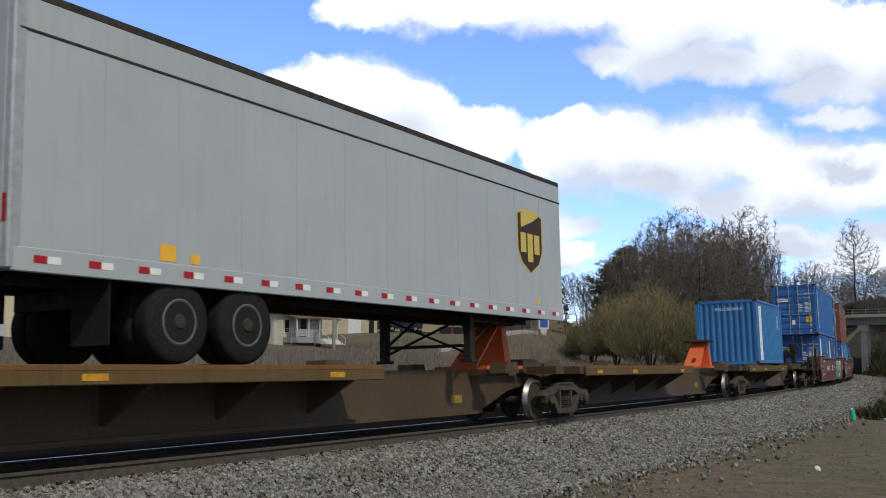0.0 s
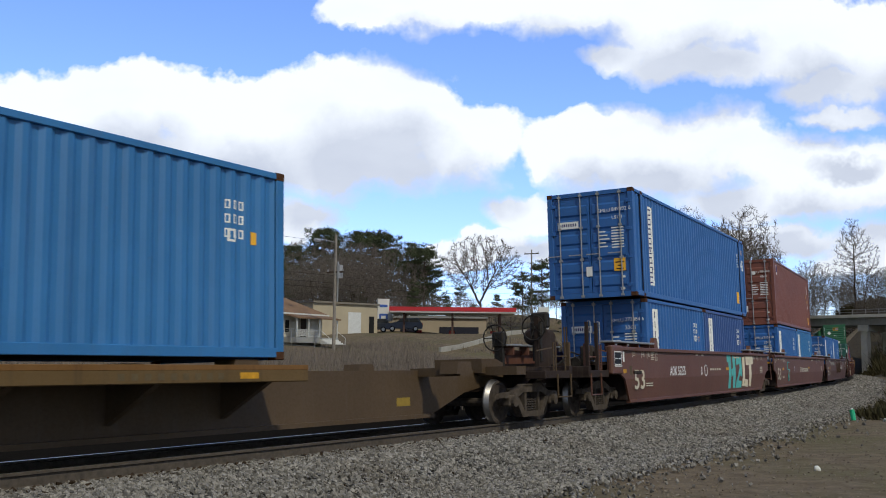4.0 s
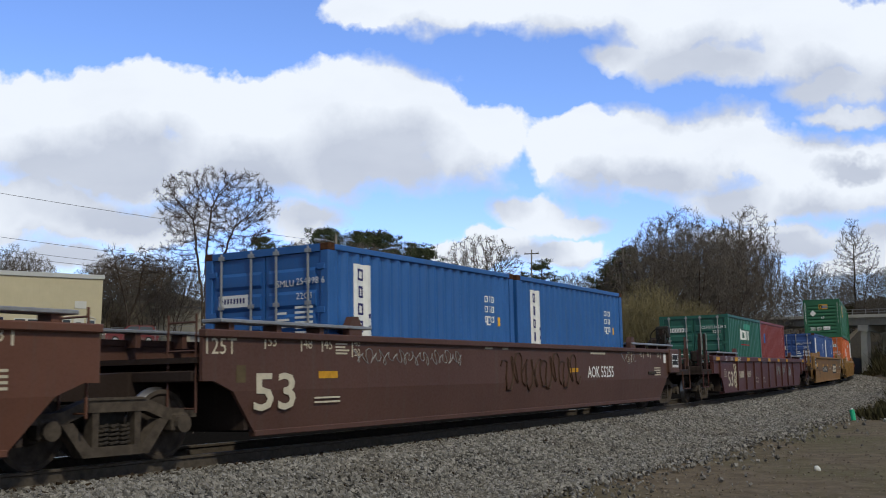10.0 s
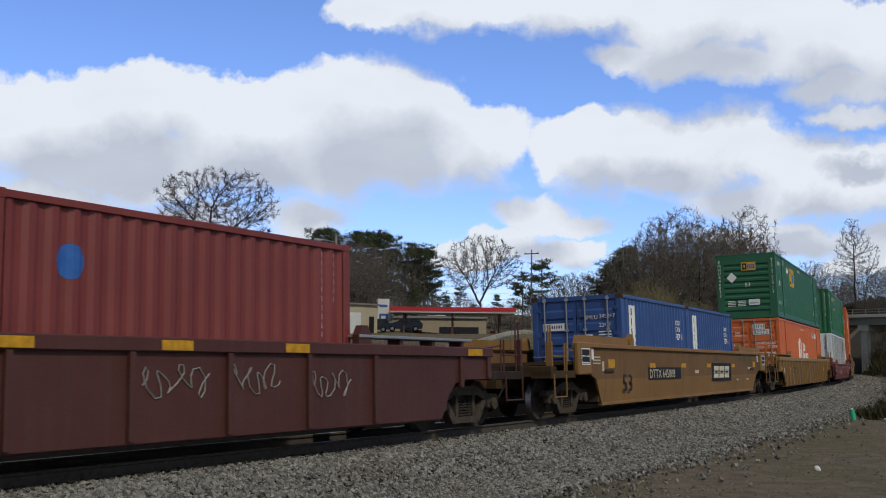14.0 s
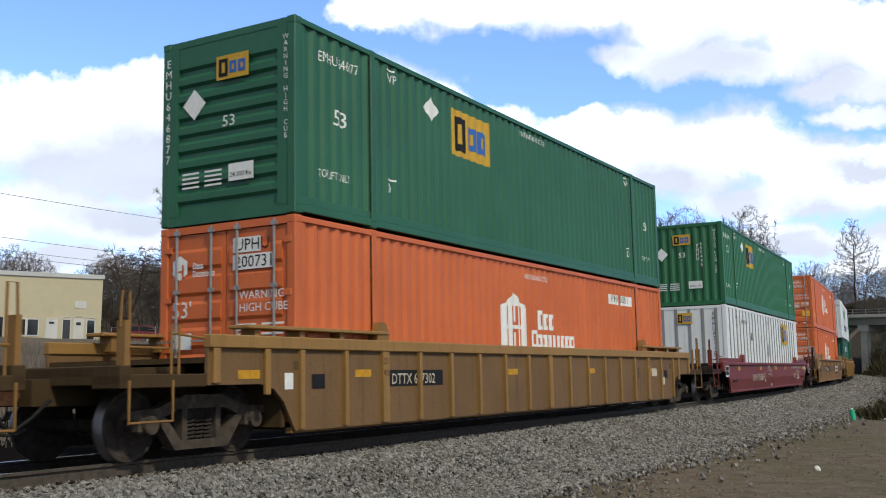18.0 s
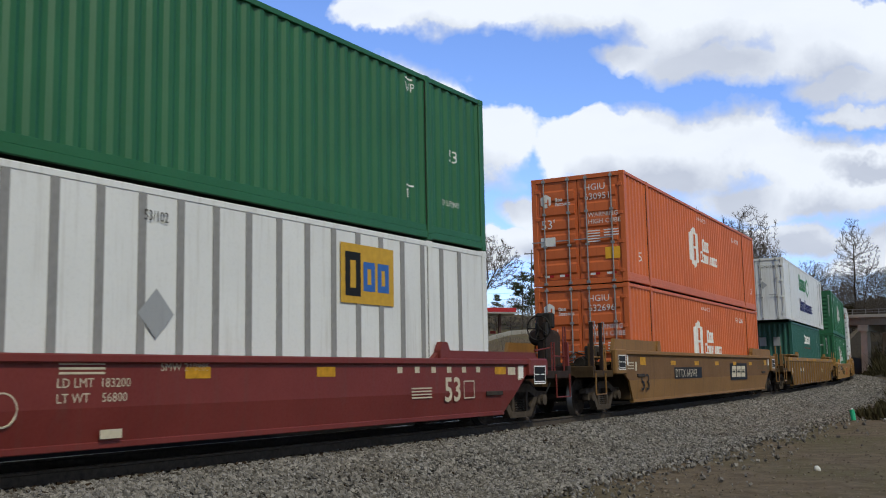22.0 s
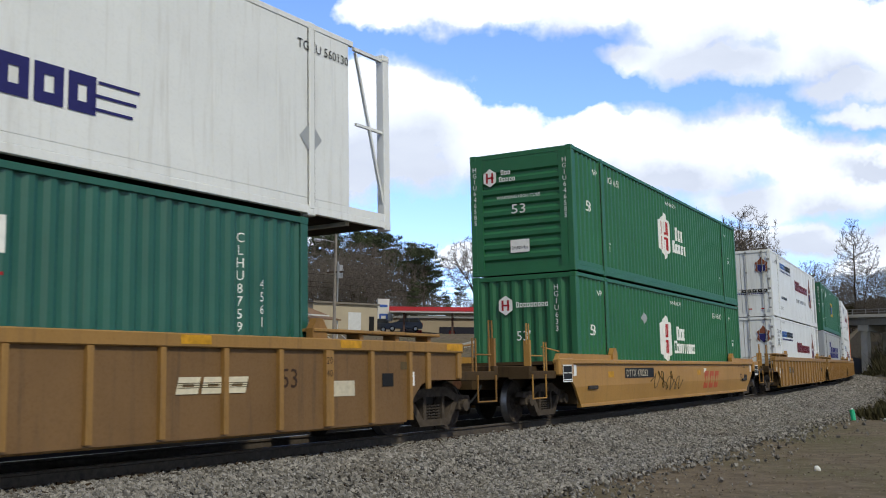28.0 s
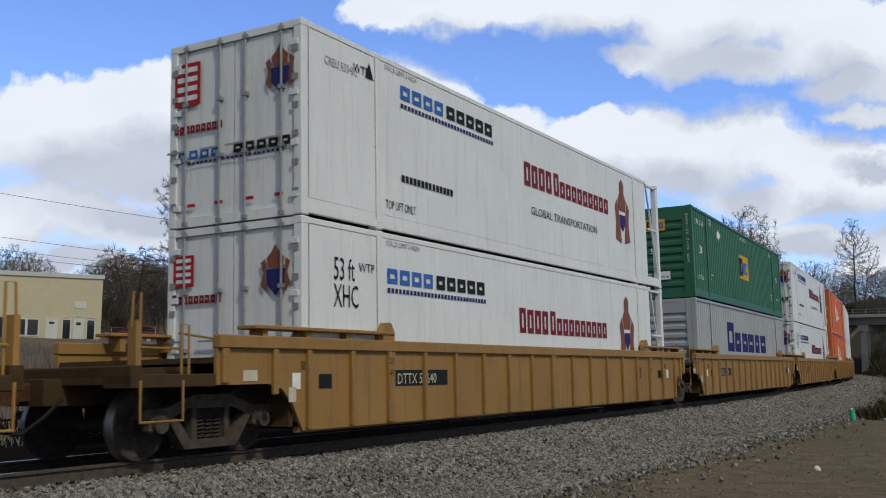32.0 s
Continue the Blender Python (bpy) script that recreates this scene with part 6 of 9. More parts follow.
    for x in (X0 + 1.5, X0 + 3.4, X0 + 5.2, X1 + 0.4):
        part("porch_post", boxed(x, x + 0.13, Y0 - 1.85, Y0 - 1.72, Z + 0.4, Z + 2.4, 0.01), TRIM_WHITE, ob)
    part("porch_rail", build_bm(lambda bm: [box(bm, X0 + 1.5, X0 + 5.2, Y0 - 1.82, Y0 - 1.76, Z + 1.15, Z + 1.22), box(bm, X0 + 1.5, X0 + 5.2, Y0 - 1.82, Y0 - 1.76, Z + 0.5, Z + 0.56)] + [box(bm, X0 + 1.6 + i * 0.16, X0 + 1.65 + i * 0.16, Y0 - 1.81, Y0 - 1.77, Z + 0.56, Z + 1.15) for i in range(23)]), TRIM_WHITE, ob)
    part("stair", build_bm(lambda bm: [box(bm, X0 + 5.3, X1 + 0.3, Y0 - 1.9 - 0.3 * (i + 1), Y0 - 1.9 - 0.3 * i, Z - 0.3, Z + 0.4 - 0.17 * (i + 1)) for i in range(4)]), TRIM_WHITE, ob)
    part("stair_rail", build_bm(lambda bm: [bent(bm, [(x, Y0 - 1.9, Z + 1.2), (x, Y0 - 3.1, Z + 0.4), (x, Y0 - 3.1, Z - 0.3)], 0.035, 4) for x in (X0 + 5.3, X1 + 0.3)]), TRIM_WHITE, ob)


def shed(name, x, y, z, ax, ay, L, D, H, rgb, label, doors_at=(), roof_rgb=(0.3, 0.3, 0.3), gable=0.0):
    st = stucco(name + "_wall", rgb)
    ob = new(name)
    tagged(ob, label, "building")
    ob.matrix_basis = wall_frame(x, y, z, ax, ay)
    part("wall", boxed(0, L, 0, D, -1.0, H), st, ob)
    rm = stucco(name + "_roof", roof_rgb)
    if gable:
        part("roof", build_bm(lambda bm: prism(bm, [(-0.2, H), (L + 0.2, H), (L / 2, H + gable)], -0.3, D + 0.3)), rm, ob)
    else:
        part("roof", boxed(-0.15, L + 0.15, -0.25, D + 0.1, H, H + 0.22), rm, ob)
    for x0, w, h, rgb2 in doors_at:
        d = part("door", boxed(x0, x0 + w, -0.05, 0.02, 0, h), plain(name + "_door", rgb2), ob)
    return ob


def suv(x, y, turn, rgb, label, name="parked_car"):
    ob = new(name)
    tagged(ob, label, "car", "parked cars")
    ob.matrix_basis = Matrix.Translation((x, y, ground_z(x, y))) @ Matrix.Rotation(turn, 4, "Z")
    coat = plain(label.split()[0] + "_car_paint", rgb, 0.3, 0.3, 0.05)
    body = [(-2.2, 0.35), (2.2, 0.35), (2.25, 0.75), (1.95, 0.98), (1.0, 1.08), (-2.15, 1.08), (-2.28, 0.7)]
    cabin = [(0.98, 1.08), (0.25, 1.6), (-1.75, 1.64), (-2.12, 1.08)]
    part("body", build_bm(lambda bm: prism(bm, body, -0.88, 0.88)), coat, ob)
    part("cabin", build_bm(lambda bm: prism(bm, cabin, -0.74, 0.74)), coat, ob)
    for y0 in (-0.745, 0.745):
        part("window", build_bm(lambda bm: prism(bm, [(0.75, 1.12), (0.2, 1.52), (-0.55, 1.54), (-0.55, 1.12)], y0 - 0.01, y0 + 0.01)), glass(), ob)
        part("window", build_bm(lambda bm: prism(bm, [(-0.65, 1.12), (-0.65, 1.54), (-1.65, 1.54), (-1.9, 1.12)], y0 - 0.01, y0 + 0.01)), glass(), ob)
    part("windscreen", build_bm(lambda bm: quads(bm, [(0.96, -0.66, 1.12), (0.96, 0.66, 1.12), (0.30, 0.62, 1.57), (0.30, -0.62, 1.57)], [(0, 1, 2, 3)])), glass(), ob, "", (0.02, 0, 0.01))
    for wx in (-1.4, 1.4):
        for wy in (-0.9, 0.68):
            w = part("wheel", shape(("car_tyre",), lambda bm: lathe(bm, [(0.1, 0), (0.3, 0), (0.34, 0.04), (0.34, 0.18), (0.3, 0.22), (0.1, 0.22)], 20)), RUBBER, ob, "", (wx, wy, 0.34))
            part("rim", shape(("car_rim",), lambda bm: lathe(bm, [(0.02, -0.01), (0.2, -0.01), (0.2, 0.23), (0.02, 0.23)], 12)), ALU, w)
    for wy in (-0.62, 0.62):
        part("headlight", boxed(2.12, 2.24, wy - 0.2, wy + 0.2, 0.68, 0.84, 0.02), WHITE_INK, ob)
        part("tail_light", boxed(-2.28, -2.2, wy - 0.14, wy + 0.14, 0.75, 1.0, 0.02), RED_INK, ob)


def filling_station():
    ob = new("filling_station_canopy")
    tagged(ob, "flat filling station canopy with a red and white edge", "canopy")
    ob.matrix_basis = wall_frame(97.4, 59.7, 3.08, 7.9, -12.6)
    L = 14.9
    part("roof", boxed(0, L, 0, 6.5, 3.68, 4.3), TRIM_WHITE, ob)
    part("red_band", boxed(-0.06, L + 0.06, -0.06, 6.56, 3.86, 4.35), plain("red_sign_plastic", (0.45, 0.02, 0.025), 0.4), ob, "red plastic edge band")
    for x in (1.5, 7.3, 13.0):
        for y in (1.2, 5.2):
            part("column", boxed(x, x + 0.26, y, y + 0.26, -0.5, 3.70, 0.02), plain("brown_column_paint", (0.10, 0.06, 0.05)), ob)
    for x in (3.0, 7.0, 12.0):
        part("pump", boxed(x, x + 0.7, 3.5, 4.1, -0.3, 1.7, 0.05), plain("pump_red", (0.3, 0.05, 0.04)), ob)
    shed("station_shop", 104.5, 66.8, 3.4, 10.2, -15.9, 14, 7, 3.1, (0.40, 0.33, 0.24), "low brown brick filling station shop", ((3, 2, 2.3, (0.02, 0.02, 0.03)), (8, 5, 2.0, (0.03, 0.03, 0.04))))


def kerb_wall():
    """Pale low concrete wall that climbs along the station's drive."""
    ob = tagged(new("retaining_wall"), "low pale concrete retaining wall beside a drive", "wall")
    ob.matrix_basis = Matrix.Translation((84.0, 43.8, 0))
    mat = paint("drive_concrete", (0.36, 0.35, 0.32), grime=(0.16, 0.15, 0.13), amount=0.5, rough=0.9)
    n = 6
    for i in range(n):
        f0, f1 = i / n, (i + 1) / n - 0.004
        p, q = [(20.0 * f, -0.4 * f - 1.5 * f * (1 - f), max(2.45 + 2.15 * f, ground_z(84 + 20 * f, 43.8 - 0.4 * f - 1.5 * f * (1 - f)) + 0.45)) for f in (f0, f1)]
        bm = bmesh.new()
        quads(bm, [(p[0], p[1], p[2] - 1.1), (q[0], q[1], q[2] - 1.1), (q[0], q[1] + 0.25, q[2] - 1.1), (p[0], p[1] + 0.25, p[2] - 1.1), p, q, (q[0], q[1] + 0.25, q[2]), (p[0], p[1] + 0.25, p[2])],
              [(0, 1, 5, 4), (1, 2, 6, 5), (2, 3, 7, 6), (3, 0, 4, 7), (4, 5, 6, 7), (3, 2, 1, 0)])
        part("wall_section", bm, mat, ob)


def pylon_sign(x, y, z, turn, label, shapes):
    ob = new("pylon_sign")
    tagged(ob, label, "sign")
    ob.matrix_basis = Matrix.Translation((x, y, z)) @ Matrix.Rotation(turn, 4, "Z")
    for nm, b, m in shapes:
        part(nm, boxed(*b), m, ob)


POLE_WOOD = plain("silvery_pole_wood", (0.24, 0.215, 0.19), 0.9, 0, 0.2, 4)


def utility_pole(x, y, h, arms, lamp=None, z=None, label="weathered wooden utility pole"):
    ob = new("utility_pole")
    tagged(ob, label, "pole", "utility poles")
    ob.matrix_basis = Matrix.Translation((x, y, ground_z(x, y) if z is None else z))
    part("pole", build_bm(lambda bm: tube(bm, (0, 0, -0.5), (0, 0, h), 0.16, 10, 0.10)), POLE_WOOD, ob)
    for za, w in arms:
        part("cross_arm", boxed(-0.06, 0.06, -w, w, za - 0.07, za + 0.07), BARK, ob)
        for yy in (-w + 0.1, 0, w - 0.1):
            part("insulator", shape(("insulator",), lambda bm: tube(bm, (0, 0, 0.07), (0, 0, 0.25), 0.05, 8)), GALV, ob, "", (0, yy, za))
    if lamp:
        part("lamp_arm", build_bm(lambda bm: bent(bm, [(0, 0, lamp), (-0.45, 0.75, lamp + 0.25), (-0.75, 1.25, lamp + 0.22)], 0.03)), GALV, ob)
        part("lamp_head", boxed(-1.2, -0.65, 1.05, 1.5, lamp + 0.1, lamp + 0.32, 0.05), ALU, ob)
        part("transformer", build_bm(lambda bm: tube(bm, (0.15, -0.35, lamp - 3.0), (0.15, -0.35, lamp - 1.9), 0.26, 12)), GALV, ob)
        part("conduit", build_bm(lambda bm: tube(bm, (0.1, -0.2, lamp - 5.0), (0.1, -0.2, lamp - 1.6), 0.07, 8)), GALV, ob)


def cable(a, b, sag, n=14, r=0.018):
    a, b = Vector(a), Vector(b)
    bm = bmesh.new()
    bent(bm, [a.lerp(b, i / n) - Vector((0, 0, sag * 4 * (i / n) * (1 - i / n))) for i in range(n + 1)], r, 4)
    ob = new("overhead_cable", mesh_of("overhead_cable", bm))
    ob.data.materials.append(STEEL_DARK)
    tagged(ob, "thin dark overhead cable between wooden poles", "cable", "overhead cables")


def bridge():
    conc = paint("weathered_concrete", (0.30, 0.285, 0.255), grime=(0.12, 0.11, 0.095), amount=0.55, rough=0.9)
    pale = paint("pale_concrete", (0.58, 0.55, 0.48), grime=(0.3, 0.27, 0.22), amount=0.35, rough=0.9)
    ob = new("road_bridge")
    tagged(ob, "grey concrete road bridge on square piers with a steel railing", "bridge")
    ob.matrix_basis = wall_frame(170.3, 58.0, 0, -14.4, -47.0)
    L = 82
    part("girder", boxed(0, L, 0.5, 9.5, 7.0, 8.1), conc, ob)
    part("deck_edge", boxed(0, L, 0.0, 10.0, 8.1, 8.55, 0.02), pale, ob)
    for i in range(41):
        part("railing_post", shape(("railing_post",), lambda bm: box(bm, 0, 0.12, 0.05, 0.17, 8.55, 9.35)), GALV, ob, "", (i * 2.0, 0, 0))
    for z in (8.85, 9.25):
        part("railing_bar", boxed(0, L, 0.08, 0.14, z, z + 0.07), GALV, ob)
    for x in (17.5, 41.3, 66.0):
        p = part("pier", boxed(x - 0.5, x + 0.5, 0.9, 1.9, -1.5, 6.1, 0.03), pale, ob)
        part("pier", boxed(x - 0.55, x + 0.55, 7.6, 8.7, -1.5, 6.1, 0.03), pale, ob)
        part("pier_cap", boxed(x - 0.8, x + 0.8, 0.6, 9.2, 6.1, 7.0, 0.03), pale, ob)


beige_building()
house()
shed("storage_building", 66.5, 82.5, 3.2, 0.545, -0.84, 10.5, 8, 3.6, (0.42, 0.36, 0.27), "low storage building with brown roller doors", ((1.2, 2.2, 2.6, (0.07, 0.045, 0.035)), (4.2, 2.2, 2.6, (0.07, 0.045, 0.035)), (7.4, 2.0, 2.6, (0.07, 0.045, 0.035))), (0.4, 0.38, 0.34))
shed("metal_shed", 79.7, 78.9, 3.5, 0.52, -0.85, 11.5, 10, 3.2, (0.46, 0.43, 0.36), "long low beige metal shed", (), (0.12, 0.12, 0.13))
gar = shed("garage_building", 88.3, 63.8, 4.1, 0.955, -0.297, 9.0, 6, 3.4, (0.44, 0.38, 0.28), "beige metal garage with a white roller door", ((4.8, 1.8, 2.5, (0.55, 0.56, 0.57)),), (0.2, 0.18, 0.15))
part("side_door", boxed(7.8, 8.5, -0.05, 0.02, 0, 2.1), BLACK_INK, gar)
shed("garden_wall", 59.6, 52.8, 2.35, 0.23, -0.97, 6.1, 0.2, 0.75, (0.36, 0.35, 0.33), "low whitewashed garden wall before the house")
shed("far_shed", 86, 92, 5.0, 0.55, -0.83, 9, 8, 3.0, (0.42, 0.36, 0.26), "far beige shed with a pitched roof", (), (0.35, 0.3, 0.24), 1.6)
filling_station()
kerb_wall()
suv(59.6, 60.2, radians(150), (0.16, 0.022, 0.018), "red sport utility car parked on the grass")
suv(98.6, 63.2, radians(125), (0.03, 0.03, 0.035), "black car parked by the filling station")
suv(100.8, 60.0, radians(125), (0.035, 0.04, 0.06), "dark blue car parked by the filling station")
BLUE_SIGN = plain("blue_sign_plastic", (0.03, 0.08, 0.32), 0.4)
pylon_sign(99.5, 62.2, 4.3, radians(-33), "white and blue filling station pylon sign", (("post", (-0.15, 0.15, -0.1, 0.1, -0.5, 1.5), GALV), ("board", (-0.75, 0.75, -0.12, 0.12, 0.6, 4.2), TRIM_WHITE), ("round_logo", (-0.55, 0.55, -0.15, -0.12, 1.3, 2.4), BLUE_SIGN), ("logo_disc", (-0.3, 0.3, -0.18, -0.15, 1.55, 2.15), TRIM_WHITE), ("blue_foot", (-0.6, 0.6, -0.15, -0.12, 0.65, 1.0), BLUE_SIGN), ("blue_line", (-0.5, 0.5, -0.15, -0.12, 3.2, 3.5), BLUE_SIGN), ("board_edge", (0.75, 1.2, -0.12, 0.12, 1.5, 2.5), TRIM_WHITE)))
pylon_sign(116.6, 49.2, 4.6, radians(-33), "white and blue roadside price sign", (("post", (-0.4, 0.4, -0.1, 0.1, -0.5, 0.8), TRIM_WHITE), ("board", (-0.75, 0.75, -0.12, 0.12, 0.7, 3.5), TRIM_WHITE), ("panel", (-0.55, 0.55, -0.15, -0.12, 0.9, 2.5), BLUE_SIGN)))
pylon_sign(108, 40.6, 3.2, radians(-33), "small white roadside sign on a post", (("post", (-0.04, 0.04, -0.04, 0.04, -0.5, 2.2), GALV), ("board", (-0.35, 0.35, -0.03, 0.03, 2.0, 2.7), TRIM_WHITE)))
utility_pole(66.8, 43.4, 9.6, ((6.4, 0.9),), 8.9, 2.1, "grey wooden utility pole with a street lamp")
utility_pole(132.5, 59.3, 12.6, ((12.0, 1.2),), None, 5.0)
utility_pole(131.0, 44.2, 12.8, ((12.2, 1.1), (11.0, 1.1), (9.8, 0.9)), None, 4.0)
for k, (dz, z2) in enumerate(((0.0, 8.2), (-1.15, 7.6), (-1.55, 7.2))):
    cable((22.0, 67.0, 12.2 + dz), (66.8, 43.4 + 0.4 * k, z2), 0.6)
    cable((66.8, 43.4 + 0.4 * k, z2), (131.0, 44.2, 14.0 - k), 1.6)
cable((22.0, 67.0, 15.5), (66.8, 43.4, 11.0), 0.5)
cable((131.0, 44.2, 13.0), (176.0, 20.0, 13.5), 1.5)
bridge()


def fence():
    """Chain-link fence before the house: posts, top rail and thin wires."""
    ob = new("wire_fence")
    tagged(ob, "low grey wire mesh fence on steel posts", "fence")
    a, b = Vector((59.0, 62.0)), Vector((66.5, 45.2))
    n = 9
    for i in range(n + 1):
        p = a.lerp(b, i / n)
        part("post", shape(("fence_post",), lambda bm: tube(bm, (0, 0, -0.3), (0, 0, 1.5), 0.035, 6)), GALV, ob, "", (p.x, p.y, ground_z(p.x, p.y)))
    bm = bmesh.new()
    for h in (0.1, 0.4, 0.7, 1.0, 1.25, 1.45):
        bent(bm, [(a.lerp(b, i / n).x, a.lerp(b, i / n).y, ground_z(*a.lerp(b, i / n)) + h) for i in range(n + 1)], 0.012 if h < 1.4 else 0.022, 4)
    part("wires", bm, GALV, ob)


fence()


def litter():
    x, y = 33.0, -4.1
    ob = new("bottle")
    tagged(ob, "discarded green plastic bottle lying in the dirt", "bottle")
    ob.matrix_basis = Matrix.Translation((x, y, ground_z(x, y) + 0.05))
    part("body", build_bm(lambda bm: [tube(bm, (0, 0, 0), (0.02, 0.05, 0.32), 0.075, 10)]), plain("green_plastic", (0.03, 0.42, 0.22), 0.3), ob)
    part("cap", build_bm(lambda bm: [tube(bm, (0.02, 0.05, 0.32), (0.022, 0.055, 0.37), 0.03, 8)]), WHITE_INK, ob)
    ob = new("plastic_bag")
    tagged(ob, "crumpled pale plastic bag lying in the dirt", "litter")
    ob.matrix_basis = Matrix.Translation((x + 0.9, y - 1.0, ground_z(x + 0.9, y - 1.0) + 0.02))
    b = bmesh.new()
    bmesh.ops.create_icosphere(b, subdivisions=3, radius=0.3)
    for v in b.verts:
        v.co *= 1 + 0.3 * noise.noise(v.co * 9)
        v.co.z *= 0.3
        v.co.x *= 1.8
    part("bag", b, plain("pale_plastic", (0.42, 0.42, 0.36), 0.5), ob)
    st = new("stone")
    tagged(st, "single white stone lying in the dirt", "stone")
    p = (17.2, -6.55)
    st.matrix_basis = Matrix.Translation((*p, ground_z(*p) + 0.03))
    b = bmesh.new()
    bmesh.ops.create_icosphere(b, subdivisions=2, radius=0.055)
    for v in b.verts:
        v.co *= 1 + 0.35 * noise.noise(v.co * 14)
    part("stone_body", b, WHITE_INK, st)


litter()


# ---- spine cars and the road trailer ----
def spine_unit(u, label, trucks, hitch_x, couple=0):
    car = thing_at("spine_car", u, 8.5, label, "rail car", "spine car units of the train")

    def beam(bm):
        prism(bm, [(-8.4, 0.78), (-7.2, 0.62), (-5.9, 0.22), (5.9, 0.22), (7.2, 0.62), (8.4, 0.78), (8.4, 1.06), (-8.4, 1.06)], -0.36, 0.36)
        for q in (-1, 1):
            box(bm, -5.9, 5.9, min(q * 0.36, q * 0.48), max(q * 0.36, q * 0.48), 0.20, 0.27)
    part("centre_beam", build_bm(beam), SPINE_BROWN, car)
    for sgn in (-1, 1):
        y = sgn * 1.32
        part("side_plate", boxed(-7.9, 1.2, min(y, y - sgn * 0.06), max(y, y - sgn * 0.06), 0.90, 1.10, 0.012), SPINE_LIT_SIDE, car)
        part("deck", boxed(-7.9, 1.2, min(sgn * 0.36, y - sgn * 0.062), max(sgn * 0.36, y - sgn * 0.062), 1.04, 1.085), SPINE_BROWN, car)
        part("deck_edge", boxed(-7.9, 1.2, min(y + sgn * 0.004, y - sgn * 0.10), max(y + sgn * 0.004, y - sgn * 0.10), 1.06, 1.13, 0.006), RUSTY_LIT_EDGE, car)
        for i in range(5):
            x = -7.5 + i * 2.0
            part("bracket", shape(("spine_bracket", sgn), lambda bm: quads(bm, [(-0.05, sgn * 0.36, 0.40), (0.05, sgn * 0.36, 0.40), (0.05, sgn * 0.36, 1.04), (-0.05, sgn * 0.36, 1.04), (-0.05, sgn * 1.26, 0.92), (0.05, sgn * 1.26, 0.92), (0.05, sgn * 1.26, 1.04), (-0.05, sgn * 1.26, 1.04)],
                                                                                [(0, 1, 5, 4), (3, 7, 6, 2), (0, 4, 7, 3), (1, 2, 6, 5), (4, 5, 6, 7), (0, 3, 2, 1)])), SPINE_BROWN, car, "", (x, 0, 0))
        for x in (-6.1, 0.0, 5.7):
            part("container_pedestal", shape(("container_pedestal", sgn), lambda bm: prism(bm, [(-0.28, 0.98), (0.28, 0.98), (0.22, 1.2), (-0.22, 1.2)], min(sgn * 0.9, sgn * 1.26), max(sgn * 0.9, sgn * 1.26))), SPINE_BROWN, car, "", (x, 0, 0))
        part("end_arm", shape(("end_arm", sgn), lambda bm: box(bm, -0.16, 0.16, min(sgn * 0.3, sgn * 1.26), max(sgn * 0.3, sgn * 1.26), 0.94, 1.06)), SPINE_BROWN, car, "", (5.7, 0, 0))
    for x in (-7.2, -4.6, -0.2):
        part("reflector", rects((x, 0.95, 0.36, 0.08)), DULL_YELLOW, car, "", (0, -1.324, 0))
    part("label_plate", rects((4.84, 0.43, 0.42, 0.15)), plain("grimy_yellow_label", (0.26, 0.18, 0.035), 0.7), car, "", (0, -0.365, 0))
    for i in range(9):
        part("lettering", rects((-2.2 + i * 0.2, 0.945, 0.10, 0.08)), TAN_INK, car, "", (0, -1.325, 0))
    if hitch_x is not None:
        hitch(car, hitch_x)

    for q in (-1, 1):
        def end_frame(bm):
            prism(bm, [(q * 7.6, 1.0), (q * 8.5, 0.9), (q * 8.5, 1.2), (q * 8.2, 1.28), (q * 7.6, 1.28)], -0.55, 0.55)
            prism(bm, [(q * 7.75, 0.95), (q * 8.15, 0.95), (q * 8.15, 1.12), (q * 7.75, 1.12)], -1.25, 1.25)
        part("end_frame", build_bm(end_frame), SPINE_BROWN, car)
    for x in trucks:
        truck(car, u, x)
    if couple:
        end_gear(car, couple * 8.6, couple, SPINE_BROWN, False)
        brake_wheel(car, couple * 9.2, 0.0, 1.75)
    return car


